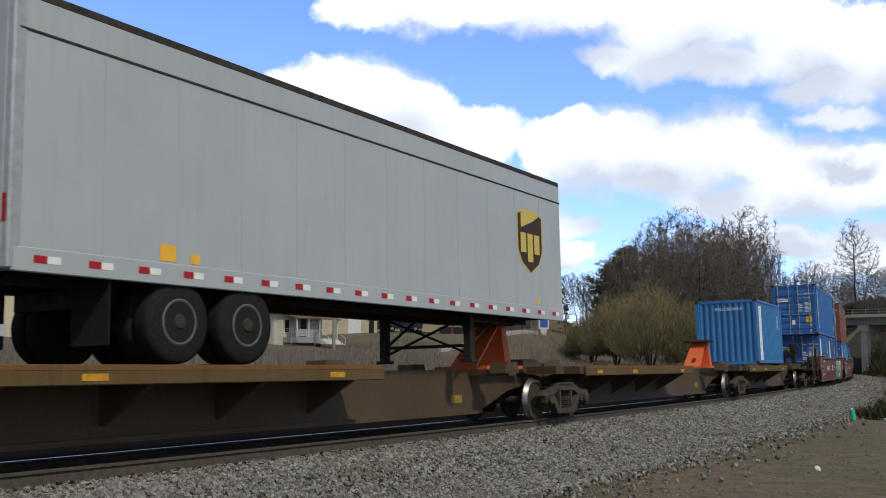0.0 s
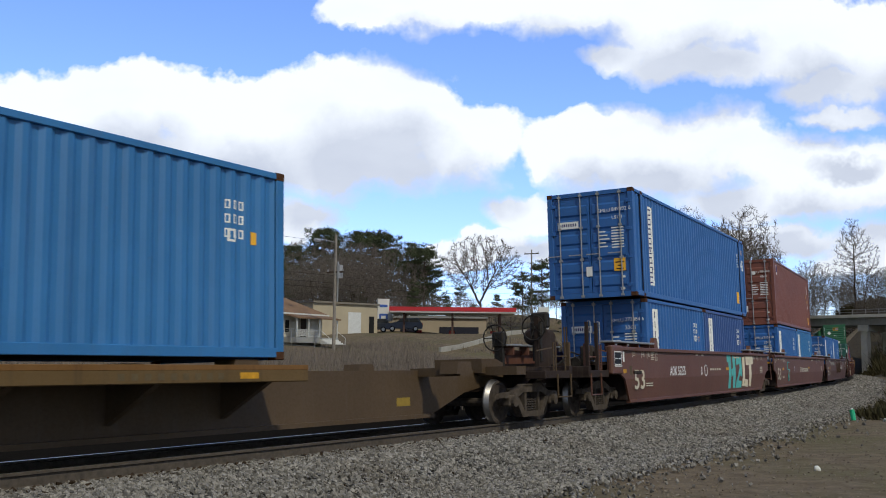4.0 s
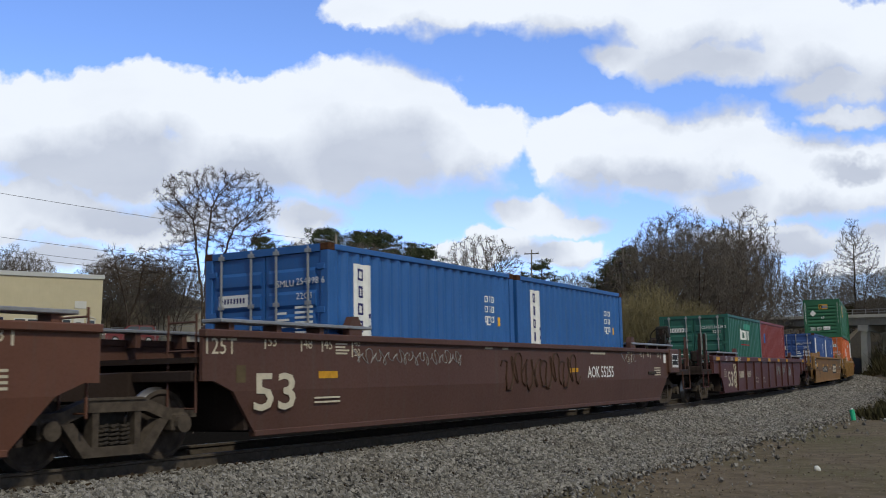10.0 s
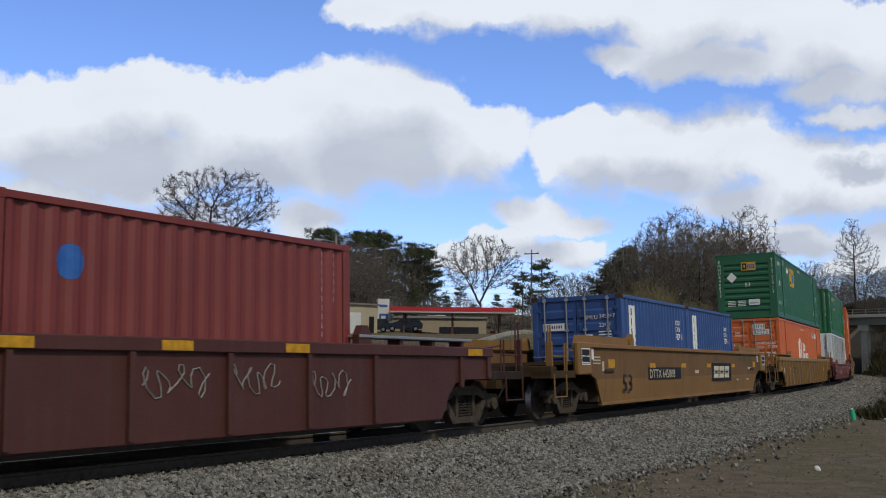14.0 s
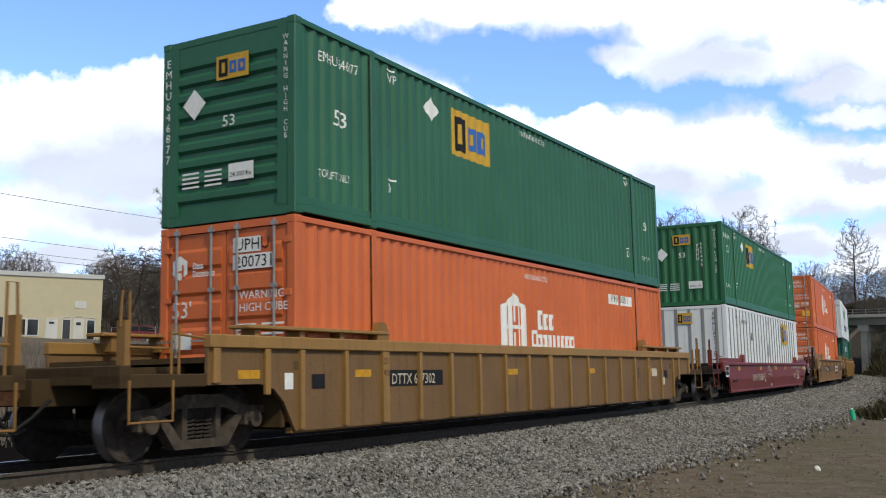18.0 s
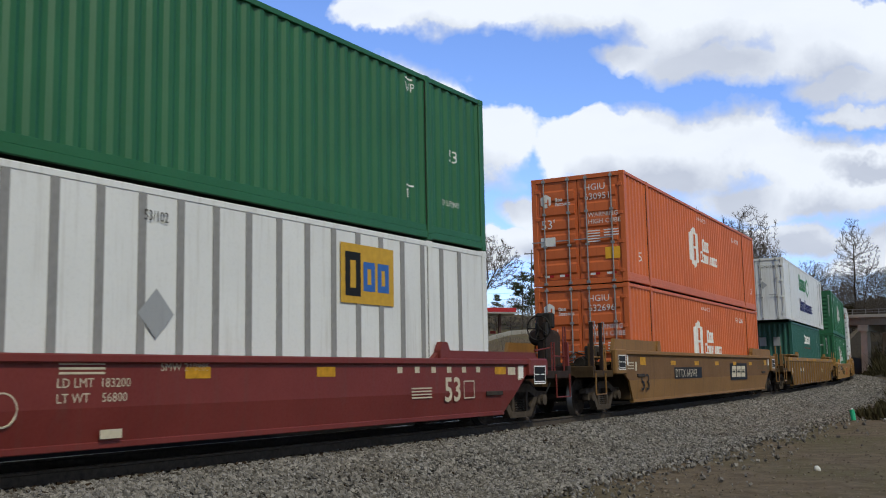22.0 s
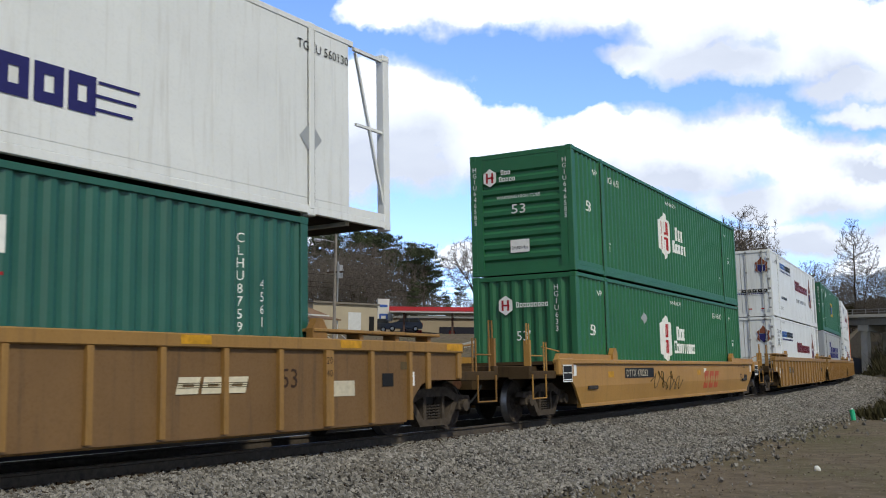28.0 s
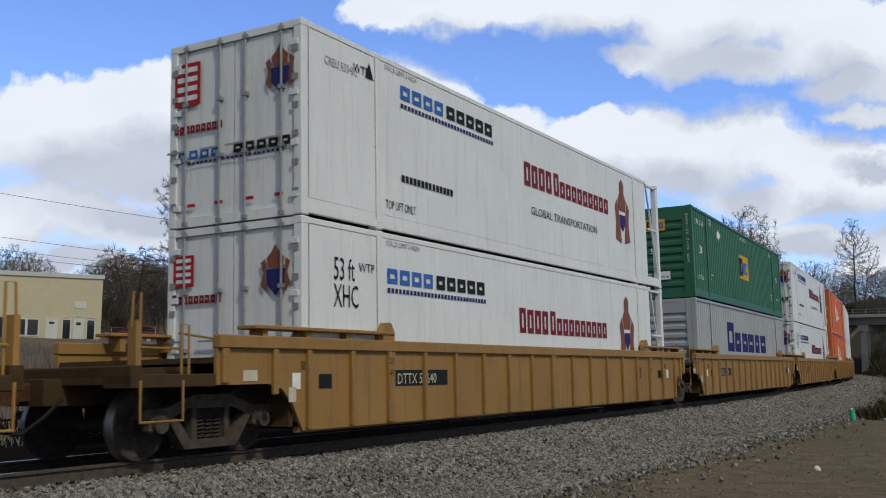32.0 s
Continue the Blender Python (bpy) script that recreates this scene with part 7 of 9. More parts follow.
def hitch(car, x):
    """The folding stand on which a road trailer's kingpin locks."""
    h = part("trailer_hitch", boxed(x - 1.15, x + 0.45, -0.62, 0.62, 1.06, 1.14, 0.01), HITCH_ORANGE, car, "orange folding trailer hitch")

    def strut(bm):
        # slanting plate with an oval hole near its foot
        p0, p1 = Vector((x - 1.05, 0, 1.14)), Vector((x + 0.05, 0, 1.99))
        ring = [(0.5 + 0.16 * math.cos(i * math.pi / 6), 0.24 + 0.11 * math.sin(i * math.pi / 6)) for i in range(12)]
        outer = [(1.0, 0.24), (1.0, 1.0), (0.72, 1.0), (0.5, 1.0), (0.28, 1.0), (0.0, 1.0), (0.0, 0.24), (0.0, 0.0), (0.28, 0.0), (0.5, 0.0), (0.72, 0.0), (1.0, 0.0)]
        n = Vector((-0.61, 0, 0.79)) * 0.05
        for k, q in ((0, 1), (1, -1)):
            def spot(u, v):
                c = p0.lerp(p1, v)
                return c + Vector((0, (u - 0.5) * (0.60 - 0.12 * v), 0)) - n * k
            vi, vo = [bm.verts.new(spot(u, v)) for u, v in ring], [bm.verts.new(spot(u, v)) for u, v in outer]
            for i in range(12):
                bm.faces.new((vi[i], vi[(i + 1) % 12], vo[(i + 1) % 12], vo[i]))
            if k == 0:
                fi, fo = vi, vo
            else:
                for a, b in ((fi, vi), (fo, vo)):
                    for i in range(12):
                        bm.faces.new((a[i], a[(i + 1) % 12], b[(i + 1) % 12], b[i]))
    part("strut", build_bm(strut), HITCH_ORANGE, h)

    def leg(bm):
        quads(bm, [(x + 0.14, -0.36, 1.14), (x + 0.42, -0.36, 1.14), (x + 0.42, 0.36, 1.14), (x + 0.14, 0.36, 1.14), (x + 0.12, -0.28, 2.0), (x + 0.32, -0.28, 2.0), (x + 0.32, 0.28, 2.0), (x + 0.12, 0.28, 2.0)],
              [(0, 3, 2, 1), (4, 5, 6, 7), (0, 1, 5, 4), (1, 2, 6, 5), (2, 3, 7, 6), (3, 0, 4, 7)])
    part("leg", build_bm(leg), HITCH_ORANGE, h)

    def head(bm):
        bevel_box(bm, x - 0.3, x + 0.45, -0.46, 0.46, 1.99, 2.07, 0.02)
    part("head_plate", build_bm(head), RUST, h)


def trailer(u0):
    L, w, z0, z1 = 13.6, 1.3, 2.08, 5.10
    tr = thing_at("road_trailer", u0 + L / 2, 6.4, "pale grey box road trailer with a brown shield", "trailer")
    a = L / 2
    part("box_body", boxed(-a, a, -w, w, z0 + 0.12, z1, 0.02), TRAILER_GREY, tr, "pale grey riveted panel walls")
    part("roof_cap", boxed(-a + 0.02, a - 0.02, -w - 0.006, w + 0.006, z1 - 0.09, z1 + 0.01, 0.01), STEEL_DULL, tr)
    for sgn in (-1, 1):
        y = sgn * (w + 0.012)
        part("side_rail", boxed(-a, a, min(y, y - sgn * 0.06), max(y, y - sgn * 0.06), z0, z0 + 0.26, 0.01), TRAILER_GREY, tr)
        part("top_band", boxed(-a, a, min(y, y - sgn * 0.04), max(y, y - sgn * 0.04), z1 - 0.46, z1 - 0.43, 0.004), STEEL_DULL, tr)
    for i in range(1, 12):
        part("panel_seam", shape(("trailer_seam",), lambda bm: box(bm, 0, 0.03, -0.004, 0.01, z0 + 0.26, z1 - 0.46)), TRAILER_GREY, tr, "", (-a + i * 1.14, -w, 0))
    for i in range(19):
        x = -a + 0.25 + i * 0.71
        part("reflector", rects((x, z0 + 0.10, 0.17, 0.08)), RED_INK, tr, "", (0, -w - 0.016, 0))
        part("reflector", rects((x + 0.17, z0 + 0.10, 0.17, 0.08)), WHITE_INK, tr, "", (0, -w - 0.016, 0))
    for x, h in ((-4.8, 0.2), (-4.3, 0.12)):
        part("label_plate", rects((x, z0 + 0.28, h * 1.3, h)), YELLOW_INK, tr, "", (0, -w - 0.005, 0))
    part("label_plate", rects((a - 1.3, z0 + 0.3, 0.14, 0.12)), YELLOW_INK, tr, "", (0, -w - 0.005, 0))
    # shield
    sx, sz = 5.28, z0 + 1.53
    k = 1.3
    rim = [(-0.42, 0.62), (-0.2, 0.70), (0.2, 0.70), (0.42, 0.62), (0.42, -0.15), (0.30, -0.42), (0, -0.64), (-0.30, -0.42), (-0.42, -0.15)]
    part("shield", polygon(*[(sx + x * k, sz + z * 0.93) for x, z in rim]), BROWN_INK, tr, "brown delivery shield", (0, -w - 0.005, 0))
    part("shield_top", polygon((sx - 0.41, sz + 0.60), (sx - 0.2, sz + 0.68), (sx + 0.2, sz + 0.68), (sx + 0.41, sz + 0.60), (sx + 0.1, sz + 0.46), (sx - 0.41, sz + 0.30)), SHIELD_GOLD, tr, "", (0, -w - 0.008, 0))
    part("shield_rim", polygon(*[(sx + x * k * 1.09, sz + z * 0.93 * 1.06) for x, z in rim]), SHIELD_GOLD, tr, "", (0, -w - 0.003, 0))
    for dx, dz, bw, bh in ((-0.44, -0.20, 0.24, 0.40), (-0.13, -0.38, 0.24, 0.58), (0.18, -0.20, 0.24, 0.40)):
        part("shield_mark", boxed(sx + dx, sx + dx + bw, -0.004, 0.0, sz + dz, sz + dz + bh, 0.0), SHIELD_GOLD, tr, "plain gold block", (0, -w - 0.008, 0))
    # tail frame and door
    part("rear_frame", boxed(-a - 0.06, -a + 0.1, -w - 0.01, w + 0.01, z0 + 0.02, z1, 0.02), ALU, tr)
    part("rear_door", boxed(-a - 0.075, -a - 0.055, -w + 0.1, w - 0.1, z0 + 0.2, z1 - 0.1), TRAILER_GREY, tr)
    part("rear_lamp", rects((-w + 0.03, z0 + 0.5, 0.07, 0.3)), RED_INK, tr, "", Matrix.Translation((-a - 0.065, 0, 0)) @ END @ Matrix.Diagonal((-1, 1, 1, 1)))
    # underframe
    def under(bm):
        for y in (-0.5, 0.5):
            box(bm, -a + 0.3, a - 0.3, y - 0.05, y + 0.05, z0 - 0.06, z0 + 0.12)
        for i in range(22):
            box(bm, -a + 0.4 + i * 0.6, -a + 0.46 + i * 0.6, -w + 0.05, w - 0.05, z0 + 0.02, z0 + 0.12)
        box(bm, -a + 1.4, -a + 4.8, -0.55, 0.55, z0 - 0.28, z0 - 0.06)
        box(bm, a - 1.6, a - 0.3, -0.55, 0.55, z0 - 0.04, z0 + 0.1)
    part("underframe", build_bm(under), STEEL_DARK, tr)
    for x in (-a + 2.37, -a + 3.58):
        for y in (-1, 1):
            def tyre(bm):
                lathe(bm, [(0.25, 0.0), (0.44, 0.0), (0.50, 0.03), (0.51, 0.06), (0.51, 0.22), (0.50, 0.25), (0.44, 0.28), (0.44, 0.30), (0.50, 0.33), (0.51, 0.36), (0.51, 0.52), (0.50, 0.55), (0.44, 0.58), (0.25, 0.58)], 36)
            wl = part("wheel", shape(("tyre",), tyre), RUBBER, tr, "dual rubber tyres", Matrix.Translation((x, -1.27 if y < 0 else 1.27 - 0.58, 1.645)))
            wl.data.shade_smooth()

            def rim_(bm):
                lathe(bm, [(0.235, 0.05), (0.25, 0.0), (0.27, -0.008), (0.285, 0.0), (0.285, 0.2), (0.24, 0.2)], 28)

            def dish(bm):
                lathe(bm, [(0.02, 0.06), (0.13, 0.07), (0.18, 0.12), (0.24, 0.14), (0.25, 0.22), (0.02, 0.22)], 24)
                lathe(bm, [(0.01, -0.03), (0.08, -0.02), (0.095, 0.0), (0.095, 0.08), (0.01, 0.09)], 18)
                for i in range(8):
                    g = i * math.pi / 4
                    tube(bm, (0.15 * math.cos(g), 0.03, 0.15 * math.sin(g)), (0.15 * math.cos(g), 0.1, 0.15 * math.sin(g)), 0.016, 6)
            turn = Matrix.Identity(4) if y < 0 else Matrix.Translation((0, 0.58, 0)) @ Matrix.Rotation(math.pi, 4, "Z")
            part("rim", shape(("rim",), rim_), DARK_RIM, wl, "", turn)
            part("hub", shape(("hub",), dish), STEEL_DULL, wl, "dark dusty hub", turn)
        part("axle", boxed(x - 0.08, x + 0.08, -1.2, 1.2, 1.57, 1.72, 0.02), STEEL_DARK, tr)
    for y in (-0.95, 0.95):
        def legs(bm):
            box(bm, a - 3.62, a - 3.46, y - 0.07, y + 0.07, 1.25, z0 + 0.05)
            box(bm, a - 3.67, a - 3.41, y - 0.12, y + 0.12, 1.2, 1.26)
            tube(bm, (a - 3.54, y, 1.5), (a - 2.42, y, z0), 0.03, 6)
        part("landing_leg", build_bm(legs), STEEL_DARK, tr)
    part("landing_brace", boxed(a - 3.58, a - 3.50, -0.95, 0.95, 1.48, 1.54), STEEL_DARK, tr)
    for y in (-1.25, 0.62):
        part("mud_flap", boxed(-a + 1.3, -a + 1.32, y, y + 0.63, 1.35, z0), RUBBER, tr)
    part("rear_guard", build_bm(lambda bm: [box(bm, -a - 0.02, -a + 0.08, -1.15, 1.15, 1.42, 1.54)] + [box(bm, -a, -a + 0.07, y, y + 0.08, 1.54, z0 + 0.03) for y in (-0.6, 0.52)]), TRAILER_GREY, tr)
    part("cross_brace", build_bm(lambda bm: [tube(bm, (a - 3.54, -0.95, 1.35), (a - 3.54, 0.95, z0), 0.025, 6), tube(bm, (a - 3.54, 0.95, 1.35), (a - 3.54, -0.95, z0), 0.025, 6), tube(bm, (a - 3.52, -0.95, z0 - 0.1), (a - 2.22, -0.95, z0 - 0.1), 0.03, 6)]), STEEL_DARK, tr)
    return tr


# ---- the train ----
ISO, ISO_HC = 2.591, 2.896
F20, F40, F45, F53 = 6.058, 12.192, 13.716, 16.154
WELL = 0.35


def sea_marks(c, near, base, L, z, H, x0, fw=0.46):
    """White strip with a column of thin dark hollow marks, and small white figures at the far end."""
    a = L / 2
    h, zb = (2.2, z + 0.37) if L > 7 else (H * 0.84, z + H * 0.06)
    side_mark(c, "name_strip", rects((x0, zb, fw, h)), WHITE_INK, near, "white strip with a company name reading down")
    over = (near[0], lambda x: near[1](x) - 0.003)
    pitch = h / 8.2
    for i in range(8):
        zz = zb + h - pitch * (i + 0.95)
        if i == 4:
            side_mark(c, "name_mark", joined(hollow(x0 + 0.06, zz, 0.22, pitch * 0.7, 0.03), rects((x0 + 0.155, zz + 0.05, 0.03, pitch * 0.4))), NAVY_INK, over)
        else:
            side_mark(c, "name_mark", hollow(x0 + 0.07 + 0.02 * (i % 2), zz, 0.19 - 0.03 * (i % 2), pitch * 0.68, 0.035), NAVY_INK, over)
    side_mark(c, "small_print", rects(*[(x0 + 0.36, zb + h * (0.62 - i * 0.085), 0.05, 0.07) for i in range(6)]), NAVY_INK, over)
    for j in range(3):
        for i in range(3):
            side_mark(c, "small_print", hollow(a - 1.12 + i * 0.13, z + H * 0.76 - j * 0.19, 0.075, 0.12, 0.02), WHITE_INK, near)
    if L < 7:
        side_mark(c, "label_plate", hollow(a - 1.08, z + H * 0.60 - 0.02, 0.14, 0.17, 0.03), WHITE_INK, near)
        side_mark(c, "placard", rects((a - 0.66, z + H * 0.60 - 0.02, 0.14, 0.17)), YELLOW_INK, near)
    else:
        side_mark(c, "placard", rects((a - 1.38, z + 0.46, 0.33, 0.42)), YELLOW_INK, near, "yellow warning placard")
        side_mark(c, "placard", rects((a - 0.53, z + 2.32, 0.1, 0.18)), YELLOW_INK, flat(-1.222))


def door_print(c, x, z, H, number="", kind="", yellow=True, ink=WHITE_INK):
    if number:
        head, tail = number.split(" ", 1)
        end_mark(c, "container_number", joined(letters(head, 0.1, 0.24, z + H - 0.62), letters(tail, 0.1, 0.62, z + H - 0.60)), ink, x)
    if kind:
        end_mark(c, "container_number", letters(kind, 0.1, 0.62, z + H - 0.82), ink, x)
    end_mark(c, "small_print", rects(*[(0.24, z + H * 0.60 - j * 0.1, 0.2 + 0.05 * (j % 3), 0.035) for j in range(5)], *[(0.60, z + H * 0.63 - j * 0.075, 0.34, 0.035) for j in range(8)]), ink, x)
    if yellow:
        end_mark(c, "placard", rects((0.64, z + H * 0.235, 0.32, 0.34)), YELLOW_INK, x, "yellow warning placard")
        end_mark(c, "small_print", rects((0.68, z + H * 0.31, 0.24, 0.03), (0.74, z + H * 0.28, 0.12, 0.03), (0.70, z + H * 0.25, 0.2, 0.03)), BROWN_INK, x - 0.003)
    end_mark(c, "placard", rects((-0.92, z + H * 0.66, 0.6, 0.19)), WHITE_INK, x, "small white name plate")
    end_mark(c, "name_mark", rects(*[(-0.87 + 0.064 * k, z + H * 0.66 + 0.06, 0.035, 0.08) for k in range(8)]), NAVY_INK, x - 0.003)
    end_mark(c, "label_plate", rects((-0.14, z + H * 0.20, 0.17, 0.26)), WHITE_INK, x, "white inspection label")
    end_mark(c, "label_plate", rects((0.84, z + H * 0.17, 0.1, 0.06), (0.80, z + H * 0.06, 0.12, 0.07)), WHITE_INK, x)


def sea_box(u0, z, L=F20, H=ISO, mat=SEA_BLUE, end="doors", number="", what="20-foot", x0=-2.33):
    c, near, base = container(u0, z, L, 2.438, H, mat, f"blue corrugated steel {what} container with a white name strip", end)
    near = (near[0], lambda x, f=near[1]: f(x) - 0.004)
    sea_marks(c, near, base, L, z, H, x0)
    if end == "doors":
        door_print(c, -L / 2 + 0.0, z, H, number, "22G1" if L < 7 else "L5G1")
    return c, near


# spine car with three units
spine_unit(8.75, "brown steel spine car unit carrying a road trailer", (-8.55, 8.55), 7.0)
spine_unit(25.9, "empty brown steel spine car unit with an orange trailer hitch", (8.55,), 7.0)
spine_unit(43.0, "brown steel spine car unit carrying one blue container", (8.7,), None, 1)
trailer(3.2)
c, near = sea_box(37.64, 1.2, mat=SEA_BLUE_LIGHT, end="plain")
end_mark(c, "container_number", letters("SMLU 256369 8", 0.115, -0.42, 1.2 + ISO - 0.42), WHITE_INK, -F20 / 2 + 0.012)

# brown three-unit well car
b_unit = well_car(64.9, "smooth", CAR_BROWN, "rust-brown smooth-sided well car unit with spray-painted letters", 1.58, hb=8.15, ht=9.8, tr=9.5, joints=(False, True), trucks=(True, True), wheel_end=-1)
c_unit = well_car(84.75, "smooth", CAR_BROWN, "rust-brown smooth-sided well car unit with a cream company name", 1.56, hb=8.15, ht=9.5, tr=9.5, joints=(True, True), trucks=(False, True))
a_unit = well_car(104.6, "smooth", CAR_BROWN_SHADED, "rust-brown smooth-sided well car unit with two blue containers", 1.56, hb=8.15, ht=9.5, tr=9.5, joints=(True, False), trucks=(False, True))
for car, flip in ((b_unit, 1), (c_unit, 1), (a_unit, 1)):
    side = -1.475
    mark(car, "lettering", letters("53", 0.47, -7.98 if car is b_unit else -8.3, 0.55, wide=1.4, bold=0.01), CREAM_INK, -1.476, "cream number 53")
    mark(car, "lettering", joined(letters("53", 0.14, -8.0, 1.37), letters("48", 0.14, -7.24, 1.35), letters("45", 0.14, -6.77, 1.35), letters("40", 0.11, -6.04, 1.40), letters("20", 0.11, -6.04, 1.26),
                                  rects((-8.06, 1.33, 0.03, 0.2), (-7.3, 1.31, 0.03, 0.2), (-6.83, 1.31, 0.03, 0.2), (-6.1, 1.24, 0.03, 0.27))), CREAM_INK, side)
    mark(car, "lettering", joined(letters("53", 0.14, 7.85, 1.35), letters("48", 0.14, 7.05, 1.35), letters("45", 0.14, 6.5, 1.35), letters("40", 0.13, 5.6, 1.40), letters("20", 0.13, 5.6, 1.22),
                                  rects((8.12, 1.31, 0.03, 0.2), (7.32, 1.31, 0.03, 0.2), (6.77, 1.31, 0.03, 0.2), (5.86, 1.22, 0.03, 0.3))), CREAM_INK, side)
    mark(car, "small_print", rects(*[(-6.5, 1.46 - i * 0.045, 0.34 - 0.05 * (i % 3), 0.025) for i in range(5)], *[(-7.0, 0.66 - i * 0.06, 0.6, 0.025) for i in range(2)], (-1.9, 1.42, 0.3, 0.05), (-1.2, 1.42, 0.25, 0.05), (3.2, 1.38, 0.9, 0.05),
                                   *[(7.6, 1.05 - i * 0.06, 0.5, 0.03) for i in range(4)]), CREAM_INK, side)
    part("reflector", rects((2.0, 0.98, 0.45, 0.09), (-6.9 if car is not b_unit else -9.0, 0.94, 0.45, 0.1)), DULL_YELLOW, car, "", (0, side, 0))
    mark(car, "label_plate", rects((-8.3 if car is b_unit else -8.6, 0.9, 0.18, 0.22)), TAN_INK, side)
for car, x, word in ((b_unit, -4.74, "AOK 55255"), (a_unit, 3.0, "AOK 55255")):
    mark(car, "lettering", letters(word, 0.25, x, 0.86, wide=0.92, bold=0.004), WHITE_INK, -1.476, "white car number")
for car, x in ((b_unit, -1.36), (c_unit, -3.25)):
    mark(car, "lettering", letters("B" if car is b_unit else "C", 0.24, x, 0.85), WHITE_INK, -1.476)
    if car is c_unit:
        continue
    n = 18
    ring = bmesh.new()
    bent(ring, [(x + 0.62 + 0.17 * math.cos(i * 2 * math.pi / n), 0, 0.98 + 0.17 * math.sin(i * 2 * math.pi / n)) for i in range(n + 1)], 0.012, 4)
    part("stencil_ring", ring, WHITE_INK, car, "", (0, -1.474, 0))
mark(b_unit, "small_print", rects(*[(-0.2 + i * 0.3, 0.98, 0.2, 0.06) for i in range(5)]), CREAM_INK, side)
mark(a_unit, "lettering", letters("125T", 0.2, -9.2, 1.26), CREAM_INK, -1.476)
mark(c_unit, "lettering", letters("125T", 0.2, -8.98, 1.25), CREAM_INK, -1.476)
for k in range(3):
    mark(c_unit, "company_name", rects((-1.2 + 0.2 * k, 0.83, 0.09, 0.23)), CREAM_INK, -1.476, "cream company name")
name_blocks(c_unit, "company_name", -0.5, 0.83, 2.38, 0.23, 14, CREAM_INK, flat(-1.476), "cream company name", 0.2, 0.74, 0.34)
# spray-painted word on the first unit
H_TEAL = joined(polygon((-0.2, 0.84), (0.28, 0.80), (0.30, 1.06), (-0.22, 1.06)), polygon((-0.05, 0.0), (0.26, 0.0), (0.30, 0.85), (-0.02, 0.85)), polygon((0.26, 0.36), (0.56, 0.46), (0.56, 0.66), (0.28, 0.6)), polygon((0.54, 0.0), (0.84, 0.0), (0.88, 1.03), (0.50, 1.06)))
A_TEAL = joined(polygon((0.92, 0.0), (1.72, 0.0), (1.70, 0.22), (0.94, 0.24)), polygon((0.94, 0.24), (1.2, 0.22), (1.45, 0.5), (1.42, 0.66)), polygon((1.42, 0.40), (1.70, 0.36), (1.74, 1.0), (1.42, 0.78)), polygon((0.98, 0.74), (1.42, 0.78), (1.74, 1.0), (1.0, 1.04)))
LT_CREAM = joined(polygon((1.82, 0.04), (2.12, 0.04), (2.22, 1.04), (1.86, 1.0)), polygon((2.12, 0.04), (2.62, 0.0), (2.62, 0.24), (2.14, 0.28)), polygon((2.36, 0.74), (3.46, 0.78), (3.44, 1.06), (2.34, 1.04)), polygon((2.78, 0.04), (3.12, 0.0), (3.16, 0.77), (2.80, 0.755)))
for nm, g, m in (("graffiti", H_TEAL, TEAL_SPRAY), ("graffiti", A_TEAL, TEAL_SPRAY), ("graffiti", LT_CREAM, CREAM_SPRAY)):
    for v in g.verts:
        v.co.x, v.co.z = v.co.x * 1.15 + 2.45 + 0.05 * math.sin(v.co.z * 5), v.co.z * 1.06 + 0.36
    bmesh.ops.bisect_plane(g, geom=g.verts[:] + g.edges[:] + g.faces[:], plane_co=(0, 0, 0.803), plane_no=(0, 0, 1))
    for v in g.verts:
        v.co.y = -1.474 if v.co.z > 0.803 else -1.474 + 0.07 * (0.803 - v.co.z) / 0.563
    part(nm, g, m, b_unit, "sprayed block letter")
loop = bmesh.new()
bent(loop, [(-4.85, 0, 1.28), (-5.4, 0, 1.28), (-5.4, 0, 0.95), (-4.9, 0, 0.95), (-5.1, 0, 0.82), (-5.25, 0, 0.45)], 0.02, 4)
part("graffiti", loop, TEAL_SPRAY, c_unit, "thin teal spray scrawl", (0, -1.474, 0))


def scrawl(car, x0, x1, z0, z1, loops, material, label, r=0.009, y=-1.48, tall=False, seed=1):
    """One unbroken looping line of spray paint inside the given box."""
    rnd = random.Random(seed)
    n = loops * 9
    ph, pts = rnd.uniform(0, 6), []
    for k in range(n + 1):
        f, g = k / n, k * 2 * math.pi / 9
        wob = 0.7 + 0.3 * math.sin(f * 17 + ph)
        a, b = math.sin(g + 0.6 * math.sin(f * 9 + ph)) * wob, math.cos(g * 1.5 + ph) * wob
        if tall:
            pts.append(((x0 + x1) / 2 + (x1 - x0) / 2 * a, 0, z1 + (z0 - z1) * f + 0.12 * (z1 - z0) * b))
        else:
            pts.append((x0 + (x1 - x0) * f + 0.4 * (x1 - x0) / loops * b, 0, (z0 + z1) / 2 + (z1 - z0) / 2 * a))
    bm = bmesh.new()
    bent(bm, pts, r, 4)
    part("graffiti", bm, material, car, label, (0, y, 0))


for k in range(3):
    scrawl(a_unit, -6.05 + k * 1.1, -5.0 + k * 1.1, 1.12, 1.38, 6, GREY_INK, "thin grey spray scrawl", 0.008, -1.474, seed=k + 4)
for k in range(4):
    scrawl(a_unit, -1.2 + k * 0.9, -0.25 + k * 0.9, 0.62, 1.46, 3, BROWN_INK, "dark looping spray scrawl", 0.018, -1.476, seed=k + 9)
scrawl(a_unit, 5.2, 6.2, 1.15, 1.42, 4, GREY_INK, "thin grey spray scrawl", 0.007, -1.474, seed=21)
sea_box(58.10, WELL + ISO + 0.02, F45, ISO_HC, SEA_BLUE, number="SMLU 849892 0", what="45-foot", x0=-5.50)
c45 = MOVERS[-1][0]
